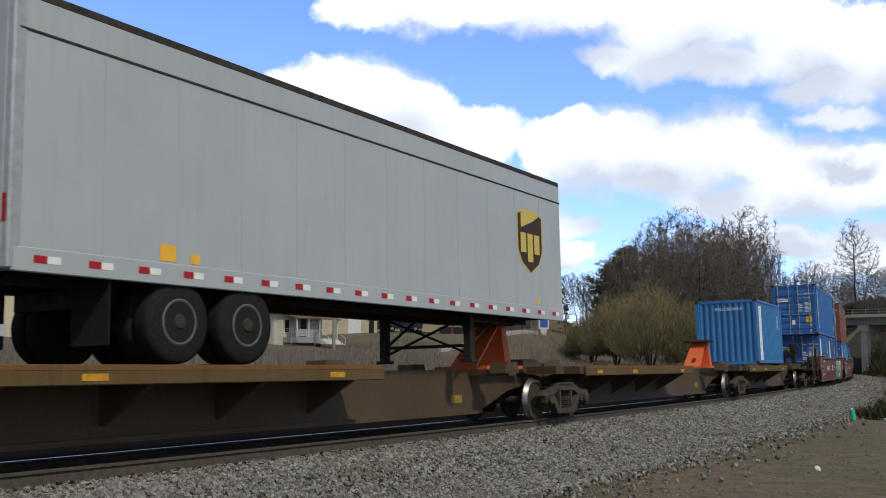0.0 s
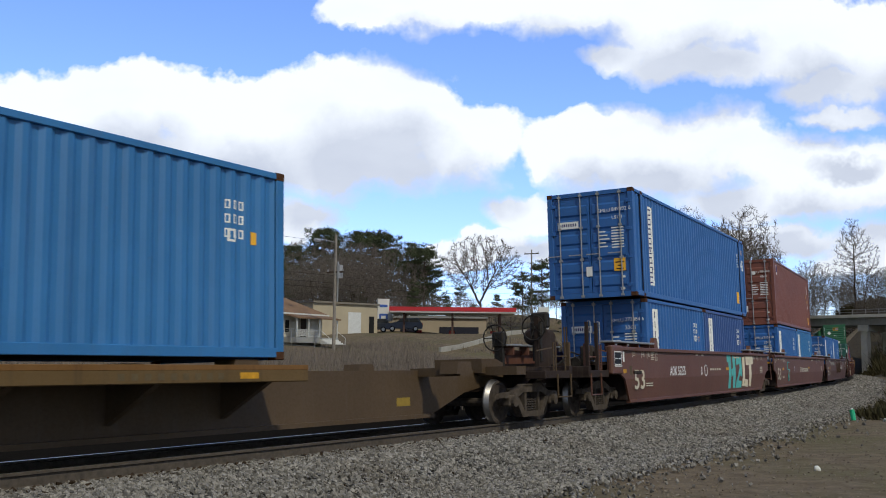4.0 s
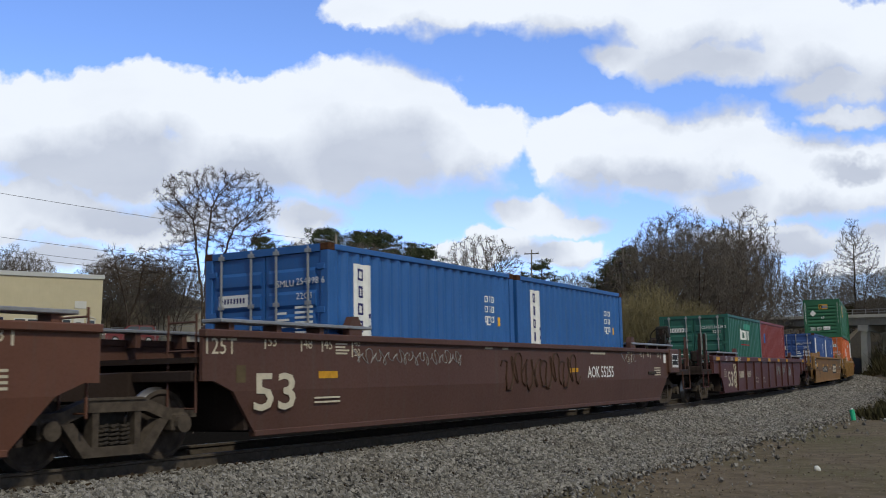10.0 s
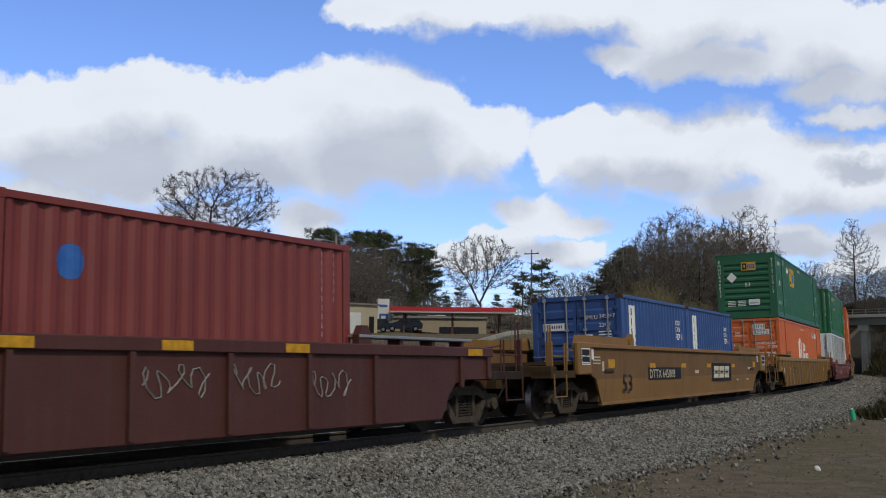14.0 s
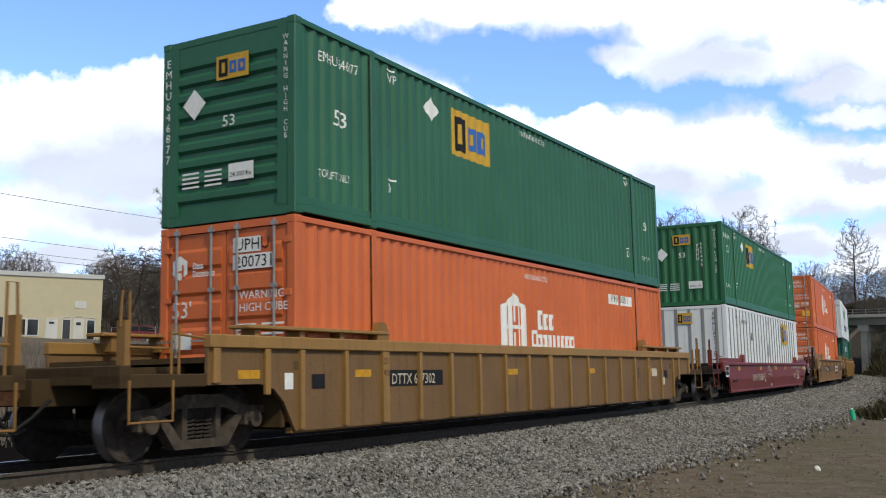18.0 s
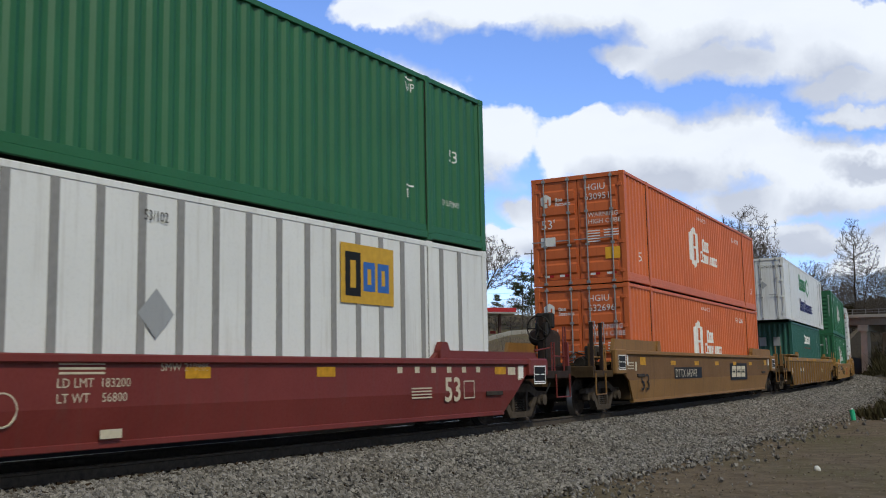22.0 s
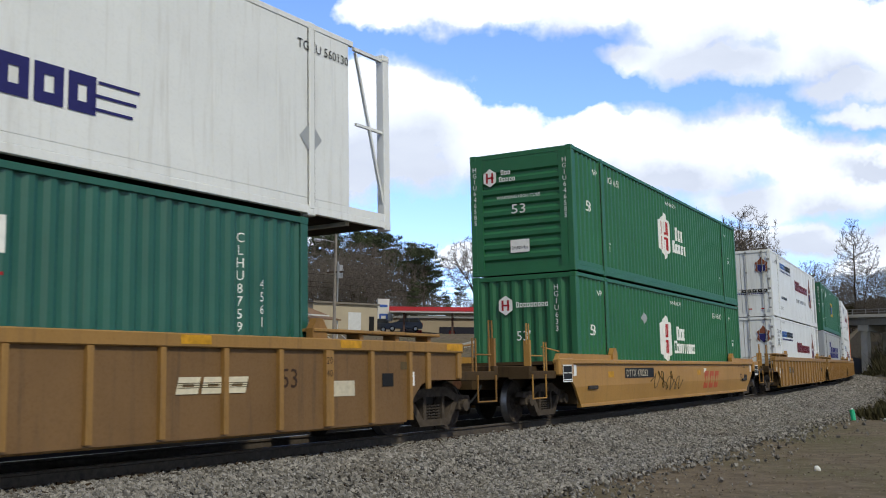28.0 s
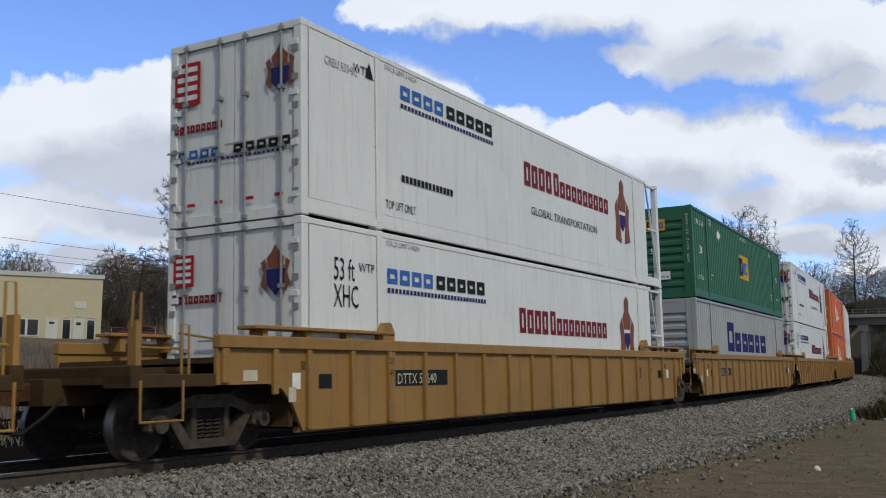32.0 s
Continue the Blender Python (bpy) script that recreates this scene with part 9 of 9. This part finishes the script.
mark(r1, "small_print", rects(*[(-1.5, 1.12 - i * 0.05, 0.6, 0.025) for i in range(3)], (-0.95, 0.32, 0.3, 0.1), *[(5.2, 0.74 - i * 0.05, 0.6, 0.022) for i in range(4)], *[(4.8 + i * 0.5, 1.0, 0.14, 0.1) for i in range(6)], (8.5, 0.95, 0.3, 0.14), (8.9, 0.85, 0.14, 0.26)), CREAM_INK, y)
for b in ((6.85, 0.55, 0.02, 0.3), (7.2, 0.55, 0.02, 0.3), (6.85, 0.84, 0.37, 0.02), (6.85, 0.55, 0.37, 0.02)):
    mark(r1, "stencil_box", rects(b), CREAM_INK, y)
patches(r1, (-9.0, -7.2, -3.0, 0.5, 3.0, 8.2), 0.96, 0.42, 0.14, y)
emp_green(191.4, STACK, "plain", "EMHU 650445", -0.2)
c, near, base = container(191.4, WELL, F53, 2.591, ISO_HC, BOX_WHITE, "white panelled 53-foot container with grey posts", "plain", skin="posts")
near = flat(-1.295 - 0.012)
a = F53 / 2
sign_square(c, near, 3.56, WELL + 1.71, 1.4, 0.91)
side_mark(c, "lettering", letters("53/102", 0.13, -0.24, WELL + 2.48, wide=0.75), BLACK_INK, near)
side_mark(c, "container_number", letters("EMHU 831102", 0.14, -5.55, WELL + 2.33), BLACK_INK, near)
side_mark(c, "lettering", letters("WTP", 0.12, -a + 1.5, WELL + 2.45), BLACK_INK, near)
side_mark(c, "placard", polygon((-0.03, WELL + 1.08), (0.25, WELL + 1.38), (-0.03, WELL + 1.68), (-0.31, WELL + 1.38)), BOX_GREY, near, "bare placard holder")
side_mark(c, "label_plate", rects((-3.7, WELL + 1.75, 0.22, 0.28)), GREY_INK, near)
sign_square(c, None, -0.42, WELL + 2.27, 0.54, 0.38, -a - 0.014)
end_mark(c, "container_number", letters("EMHU831102", 0.13, 0.86, WELL + 2.52, down=True), BLACK_INK, -a - 0.014)
# 10: dirty yellow smooth car, orange over orange
y3 = well_car(223.4, "smooth", CAR_TAN, "dirty yellow smooth-sided well car with black plates", 1.50, hb=8.3, ht=9.95, tr=9.7, wheel_end=-1, rise=0.27)
ttx_marks(y3, "smooth", "DTTX 645943", 1.5, 2.15, -4.65, -7.9, plate_w=2.72)
for zz, num, top in ((STACK, "HGIU 630951", True), (WELL, "HGIU 632696", False)):
    c, near = hub_box(215.32, zz, ORANGE, "doors", num, ORANGE, top, "orange corrugated 53-foot container with scuffed sides")
    hub_doors(c, zz, num)
# 11: yellow ribbed car, white reefer over a shorter green box
y4 = well_car(247.15, "ribbed", CAR_TAN, "dusty yellow ribbed well car with a black company sign", 1.50, rib_mat=CAR_YELLOW)
ttx_marks(y4, "ribbed", "DTTX 658800", 1.5, spots=(), plates=((-5.73, 0.86, 0.5, 0.16), (-4.7, 0.86, 0.5, 0.16), (6.4, 0.68, 0.5, 0.22), (-7.98, 0.52, 0.12, 0.2)))
ttx_plate(y4, 3.28, 0.72, -1.478, 1.52, 0.31, False)
patches(y4, (-9.1, -6.9, -3.1, -0.23, 0.52, 3.68, 6.75, 9.65), 1.37, 0.5, 0.11)
c, near, base = container(239.1, WELL + ISO_HC + 0.02, F53, 2.591, ISO_HC, BOX_WHITE, "white refrigerated 53-foot container overhanging the box below", "doors", skin="smooth", rear_frame=True)
near = flat(-1.295)
zc = WELL + ISO_HC + 0.02
name_blocks(c, "company_name", -2.6, zc + 1.72, 2.5, 0.8, 5, GREEN_INK, near, "green company name", 0.18, 0.76, 0.32)
side_mark(c, "logo", polygon(*[(0.72 + (0.8 if i % 2 else 0.6) * math.cos(i * math.pi / 6), zc + 2.02 + (0.52 if i % 2 else 0.4) * math.sin(i * math.pi / 6)) for i in range(12)]), GREEN_INK, near, "round green emblem")
side_mark(c, "logo", disc(0.80, zc + 2.02, 0.33, 14, 1.4), BOX_WHITE, (near[0], lambda q: -1.298))
name_blocks(c, "company_name", -2.75, zc + 0.66, 1.95, 0.62, 4, NAVY_INK, near, "purple company name", 0.14, 0.8, 0.34)
name_blocks(c, "company_name", -0.72, zc + 0.66, 3.05, 0.62, 7, NAVY_INK, near, "purple company name", 0.14, 0.72, 0.34)
side_mark(c, "stripe", rects(*[(2.2 + i * 0.05, zc + 0.72 + i * 0.16, 0.6, 0.035) for i in range(3)]), NAVY_INK, near)
side_mark(c, "container_number", letters("TGXU 560130", 0.14, a - 2.3, zc + 2.45), BLACK_INK, near)
side_mark(c, "placard", polygon((a - 2.0, zc + 0.9), (a - 1.75, zc + 1.15), (a - 2.0, zc + 1.4), (a - 2.25, zc + 1.15)), BOX_GREY, near)
end_mark(c, "container_number", letters("TGXU 560130", 0.13, 0.12, zc + 2.42), BLACK_INK, -a)
name_blocks(c, "company_name", -1.1, zc + 2.36, 0.4, 0.14, 5, GREEN_INK, -a)
name_blocks(c, "company_name", -1.1, zc + 2.2, 0.72, 0.13, 10, BLACK_INK, -a)
end_mark(c, "placard", polygon((0.32, zc + 1.45), (0.52, zc + 1.62), (0.32, zc + 1.8), (0.12, zc + 1.62)), BOX_GREY, -a)
c, near, base = container(241.05, WELL, F40, 2.438, ISO_HC, SEA_GREEN, "bluish green corrugated 40-foot container with a white name", "plain")
near = (near[0], lambda x, f=near[1]: f(x) - 0.004)
name_blocks(c, "company_name", -1.14, WELL + 1.92, 2.45, 0.46, 7, WHITE_INK, near, "white company name", 0.14, 0.86, 0.32)
side_mark(c, "stripe", rects((-1.15, WELL + 1.69, 1.1, 0.035), (0.3, WELL + 1.69, 0.95, 0.035)), RED_INK, near)
side_mark(c, "container_number", letters("CLHU87594", 0.13, F40 / 2 - 1.35, WELL + 2.4, down=True), WHITE_INK, near)
side_mark(c, "container_number", letters("4561", 0.13, F40 / 2 - 0.95, WELL + 1.8, down=True), WHITE_INK, near)
for q in (-0.3, 0.35):
    end_mark(c, "placard", rects((q, WELL + 1.75, 0.32, 0.42)), BOX_GREY, -F40 / 2)
# 12: clean yellow smooth car, green over green
y5 = well_car(270.8, "smooth", CAR_GOLD, "bright yellow smooth-sided well car with a red company sign", 1.26, hb=8.22, ht=9.75, tr=9.5, rise=0.12)
mark(y5, "number_plate_panel", rects((-5.4, 0.82, 2.35, 0.25)), BLACK_INK, y)
mark(y5, "lettering", letters("DTTX 470282", 0.17, -5.3, 0.86, wide=1.2), CREAM_INK, y - 0.004, "car number on a black panel")
FADED_RED = plain("faded_red_sign", (0.42, 0.08, 0.03))
for i in range(3):
    g = hollow(2.05 + i * 0.64, 0.44, 0.48, 0.52, 0.15)
    for v in g.verts:
        v.co.x += (v.co.z - 0.44) * 0.35
        v.co.y = 0.0 if v.co.z > 0.7 else 0.05 * (0.7 - v.co.z) / 0.4
    mark(y5, "name_sign", g, FADED_RED, y - 0.004, "slanting faded red company sign")
mark(y5, "lettering", letters("53", 0.25, 7.05, 0.60), BLACK_INK, y)
for b in ((7.68, 0.61, 0.2, 0.2), (7.91, 0.61, 0.2, 0.2)):
    mark(y5, "label_plate", rects(b), BLACK_INK, y)
for word, x in (("45", 6.87), ("48", 7.22), ("53", 8.16)):
    mark(y5, "lettering", letters(word, 0.09, x, 1.07), BLACK_INK, y)
mark(y5, "small_print", rects(*[(7.51, 1.07 + 0.08 - i * 0.045, 0.42 - 0.06 * (i % 2), 0.02) for i in range(3)]), BLACK_INK, y)
patches(y5, (1.55, -6.4), 0.85, 0.4, 0.14, y)
mark(y5, "label_plate", rects((2.1, 0.92, 0.3, 0.13)), WHITE_INK, y - 0.002)
for k in range(3):
    scrawl(y5, -3.2 + k * 0.85, -2.1 + k * 0.85, 0.46, 1.0, 2, TAN_INK, "thin brown scrawl", 0.011, y - 0.002, seed=k + 30)
c, near = hub_box(262.72, STACK, LEAF_GREEN, "ribbed", "HGIU 646585", RED_INK, True, "bright green corrugated 53-foot container with a white emblem")
end_mark(c, "emblem", polygon(*[(-0.77 + 0.19 * math.sin(i * math.pi / 3), STACK + 2.32 + 0.22 * math.cos(i * math.pi / 3)) for i in range(6)]), WHITE_INK, -a)
end_mark(c, "emblem_mark", rects((-0.87, STACK + 2.2, 0.05, 0.24), (-0.73, STACK + 2.2, 0.05, 0.24), (-0.87, STACK + 2.3, 0.2, 0.04)), RED_INK, -a - 0.004)
name_blocks(c, "company_name", -0.48, STACK + 2.36, 0.26, 0.12, 3, WHITE_INK, -a)
name_blocks(c, "company_name", -0.53, STACK + 2.2, 0.43, 0.12, 5, WHITE_INK, -a)
end_mark(c, "lettering", letters("53", 0.22, -0.05, STACK + 1.42, "CENTER", wide=1.3), WHITE_INK, -a)
end_mark(c, "lettering", letters("WARNING HIGH CUBE", 0.075, -0.05, STACK + 1.78, "CENTER"), WHITE_INK, -a)
end_mark(c, "label_plate", rects((-0.28, STACK + 0.5, 0.48, 0.3)), WHITE_INK, -a)
end_mark(c, "lettering", letters("24,600 lbs", 0.07, -0.25, STACK + 0.58), BLACK_INK, -a - 0.004)
end_mark(c, "container_number", joined(letters("HGIU646585", 0.11, -1.17, STACK + 2.5, down=True), letters("HGIU646585", 0.11, 1.12, STACK + 2.5, down=True)), WHITE_INK, -a - 0.01)
c, near = hub_box(262.72, WELL, LEAF_GREEN, "plain", "HGIU 633190", RED_INK, False, "bright green corrugated 53-foot container with a white emblem")
side_mark(c, "placard", polygon((-3.06, WELL + 1.81), (-2.84, WELL + 2.04), (-3.06, WELL + 2.27), (-3.28, WELL + 2.04)), BOX_GREY, near, "bare grey diamond placard holder")
end_mark(c, "emblem", polygon(*[(-0.45 + 0.2 * math.sin(i * math.pi / 3), WELL + 2.2 + 0.23 * math.cos(i * math.pi / 3)) for i in range(6)]), WHITE_INK, -a - 0.002)
end_mark(c, "emblem_mark", rects((-0.55, WELL + 2.08, 0.05, 0.24), (-0.41, WELL + 2.08, 0.05, 0.24), (-0.55, WELL + 2.18, 0.2, 0.04)), RED_INK, -a - 0.006)
name_blocks(c, "company_name", -0.18, WELL + 2.14, 0.81, 0.13, 9, WHITE_INK, -a - 0.002)
end_mark(c, "lettering", letters("53'", 0.22, -0.2, WELL + 1.38), WHITE_INK, -a - 0.002)
end_mark(c, "container_number", letters("HGIU633", 0.12, 0.82, WELL + 2.5, down=True), WHITE_INK, -a - 0.01)
# 13-17: yellow ribbed articulated units
CRE = BOX_WHITE


def england(u0, z, top):
    c, near, base = container(u0, z, F53, 2.591, ISO_HC, CRE, "white refrigerated 53-foot container with dark red lettering", "doors", skin="smooth", rear_frame=True)
    n = flat(-1.295)
    x1, z1 = (-0.65, z + 1.58) if top else (-1.07, z + 1.43)
    name_blocks(c, "company_name", x1, z1, 1.45, 0.5, 4, DEEP_RED_INK, n, "dark red company name", 0.2, 0.96, 0.36)
    name_blocks(c, "company_name", x1 + 1.5, z1, 3.35, 0.5, 10, DEEP_RED_INK, n, "dark red company name", 0.2, 0.72, 0.36)
    x2, z2 = (-5.41, z + 2.29) if top else (-5.88, z + 2.08)
    name_blocks(c, "company_name", x2, z2, 1.5, 0.24, 4, BLUE_INK, n, "blue company name", 0.2, 1.0, 0.26)
    name_blocks(c, "company_name", x2 + 1.55, z2, 1.85, 0.24, 5, BLACK_INK, n, "black company name", 0.2, 1.0, 0.3)
    side_mark(c, "small_print", bars(x2, z2 - 0.15, 3.4, 0.075, 30, 0.3, 1.0), NAVY_INK, n)
    ex, ez = 5.15, z + (1.45 if top else 1.35)
    beast = plain("crest_brown", (0.2, 0.07, 0.04))
    side_mark(c, "crest", polygon(*[(ex + sx, ez + sz) for sx, sz in ((-0.2, 0.24), (0.2, 0.24), (0.19, 0.0), (0, -0.2), (-0.19, 0.0))]), NAVY_INK, n, "blue shield held by red beasts")
    for q in (-1, 1):
        side_mark(c, "crest", polygon(*[(ex + q * sx, ez + sz) for sx, sz in ((0.1, -0.5), (0.52, -0.42), (0.44, 0.05), (0.52, 0.42), (0.36, 0.62), (0.21, 0.2))]), beast, n)
    side_mark(c, "crest", polygon(*[(ex + sx, ez + sz) for sx, sz in ((-0.22, 0.34), (0.22, 0.34), (0.3, 0.62), (0.14, 0.8), (0.16, 1.05), (0, 1.18), (-0.16, 1.05), (-0.14, 0.8), (-0.3, 0.62))]), beast, n)
    side_mark(c, "lettering", letters("STACK LIMIT 3 HIGH", 0.09, -5.9, z + 2.68, wide=0.85), GREY_INK, n)
    if top:
        side_mark(c, "small_print", bars(-5.41, z + 0.88, 1.75, 0.12, 14, 0.25, 1.0), BLACK_INK, n)
        side_mark(c, "lettering", letters("TOP LIFT ONLY", 0.14, -5.9, z + 0.38, wide=0.66), BLACK_INK, n)
        side_mark(c, "lettering", letters("GLOBAL TRANSPORTATION", 0.17, -0.38, z + 1.0, wide=1.2), BLACK_INK, n)
        side_mark(c, "container_number", letters("CREU 533402", 0.13, -a + 0.55, z + 2.35, wide=0.8), GREY_INK, n)
        side_mark(c, "lettering", joined(letters("WTP", 0.14, -a + 1.3, z + 2.42), polygon((-a + 1.62, z + 2.4), (-a + 1.74, z + 2.66), (-a + 1.86, z + 2.4))), BLACK_INK, n)
    else:
        side_mark(c, "lettering", joined(letters("53 ft", 0.34, -a + 0.75, z + 2.04, wide=0.6), letters("XHC", 0.34, -a + 0.75, z + 1.64, wide=0.62)), BLACK_INK, n)
        side_mark(c, "lettering", letters("WTP", 0.14, -a + 1.4, z + 2.2), BLACK_INK, n)
    # door end
    px, pz, pw, ph = (-1.19, z + 1.9, 0.53, 0.68) if top else (-1.17, z + 2.0, 0.42, 0.48)
    end_mark(c, "panel", rects((px, pz, pw, ph)), RED_INK, -a, "red panel with white lines")
    end_mark(c, "small_print", rects(*[(px + 0.06, pz + ph * (0.12 + 0.22 * i), pw - 0.12, ph * 0.12) for i in range(4)]), CRE, -a - 0.003)
    cx, cz = (0.9, z + 2.12) if top else (0.82, z + 2.06)
    end_mark(c, "crest", polygon(*[(cx + sx, cz + sz) for sx, sz in ((-0.17, 0.1), (0.17, 0.1), (0.16, -0.12), (0, -0.28), (-0.16, -0.12))]), NAVY_INK, -a)
    for q in (-1, 1):
        end_mark(c, "crest", polygon(*[(cx + q * sx, cz + sz) for sx, sz in ((0.17, -0.24), (0.27, -0.12), (0.22, 0.05), (0.27, 0.2), (0.18, 0.26))]), beast, -a - 0.002)
    end_mark(c, "crest", polygon(*[(cx + sx, cz + sz) for sx, sz in ((-0.13, 0.12), (0.13, 0.12), (0.16, 0.26), (0.08, 0.34), (0, 0.46), (-0.08, 0.34), (-0.16, 0.26))]), beast, -a - 0.002)
    name_blocks(c, "company_name", -1.19, z + (1.46 if top else 1.74), 1.0, 0.15, 9, DEEP_RED_INK, -a, "dark red company name", 0.16, 0.8, 0.42)
    if top:
        name_blocks(c, "company_name", -1.1, z + 1.04, 0.9, 0.14, 4, BLUE_INK, -a, "", 0.22, 1.0, 0.26)
        name_blocks(c, "company_name", 0.02, z + 1.04, 1.12, 0.14, 5, BLACK_INK, -a, "", 0.22, 1.0, 0.3)
        end_mark(c, "small_print", bars(-0.9, z + 0.96, 1.9, 0.04, 22, 0.3, 1.0), NAVY_INK, -a)
    for i in range(6):
        for q in (-1.24, 1.12):
            end_mark(c, "hinge", rects((q, z + 0.3 + i * 0.42, 0.12, 0.09)), GREY_INK, -a - 0.006)
    for q in (-0.9, -0.35, 0.25, 0.8):
        end_mark(c, "reflector", rects((q, z + 0.3, 0.16, 0.05)), RED_INK, -a - 0.002)
    return c


YC = [294.47, 314.2, 333.9, 353.6, 373.3]
for i, uc in enumerate(YC):
    yc = well_car(uc, "ribbed", CAR_YELLOW, "yellow ribbed well car unit coupled by a shared bogie", 1.50, hb=8.25, joints=(i > 0, i < 4), trucks=(i == 0, True))
    ttx_marks(yc, "ribbed", "DTTX 56640", 1.5, spots=(), plates=((-9.48, 0.92, 0.28, 0.14), (-8.57, 0.63, 0.16, 0.2)))
for uc, top_mat in ((294.47, None), (333.9, None)):
    england(uc - F53 / 2, STACK, True)
    england(uc - F53 / 2, WELL, False)
emp_green(314.2 - F53 / 2, STACK, "ribbed", "EMHU 652240", 0.0, (-0.9, STACK + 1.12, 1.68, 0.9))
c, near, base = container(314.2 - F53 / 2, WELL, F53, 2.591, ISO_HC, BOX_GREY, "grey corrugated 53-foot container with a blue name", "ribbed")
near = (near[0], lambda x, f=near[1]: f(x) - 0.004)
name_blocks(c, "company_name", -3.6, WELL + 1.28, 7.3, 1.02, 6, NAVY_INK, near, "large blue company name", 0.16, 0.68, 0.3)
for zz, num, top in ((STACK, "HGIU 633120", True), (WELL, "HGIU 634177", False)):
    c, near = hub_box(353.6 - F53 / 2, zz, ORANGE, "doors", num, ORANGE, top, "orange corrugated 53-foot container with scuffed sides")
    hub_doors(c, zz, num)
for zz in (STACK, WELL):
    container(373.3 - F53 / 2, zz, F53, 2.591, ISO_HC, BOX_WHITE, "plain white 53-foot container", "doors", skin="smooth")


# ---- movement ----
def motions():
    """The whole train rolls by on the curve; wheels turn while they are near."""
    steps = [0.8 * i for i in range(41)]
    walk(CLOUDS, [(0.0, Matrix.Identity(4)), (32.0, Matrix.Rotation(radians(-1.45), 4, "Z"))])
    for ob, u, pivot in MOVERS:
        walk(ob, [(t, on_track(u - travel(t), pivot)) for t in steps])
    for ob, u, q in WHEELS:
        rows, first, last = [], None, None
        k = 0
        while k <= 480:
            t = k / 15
            s = u - travel(t)
            if -4.0 < s < 42.0:
                m = Matrix.Translation((q, 0, 0.42)) @ Matrix.Rotation(-travel(t) / 0.42, 4, "Y")
                rows.append((t, m))
            k += 1
        if not rows:
            continue
        if rows[0][0] > 0:
            rows.insert(0, (0.0, rows[0][1]))
        if rows[-1][0] < 32.0:
            rows.append((32.0, rows[-1][1]))
        walk(ob, rows)


motions()
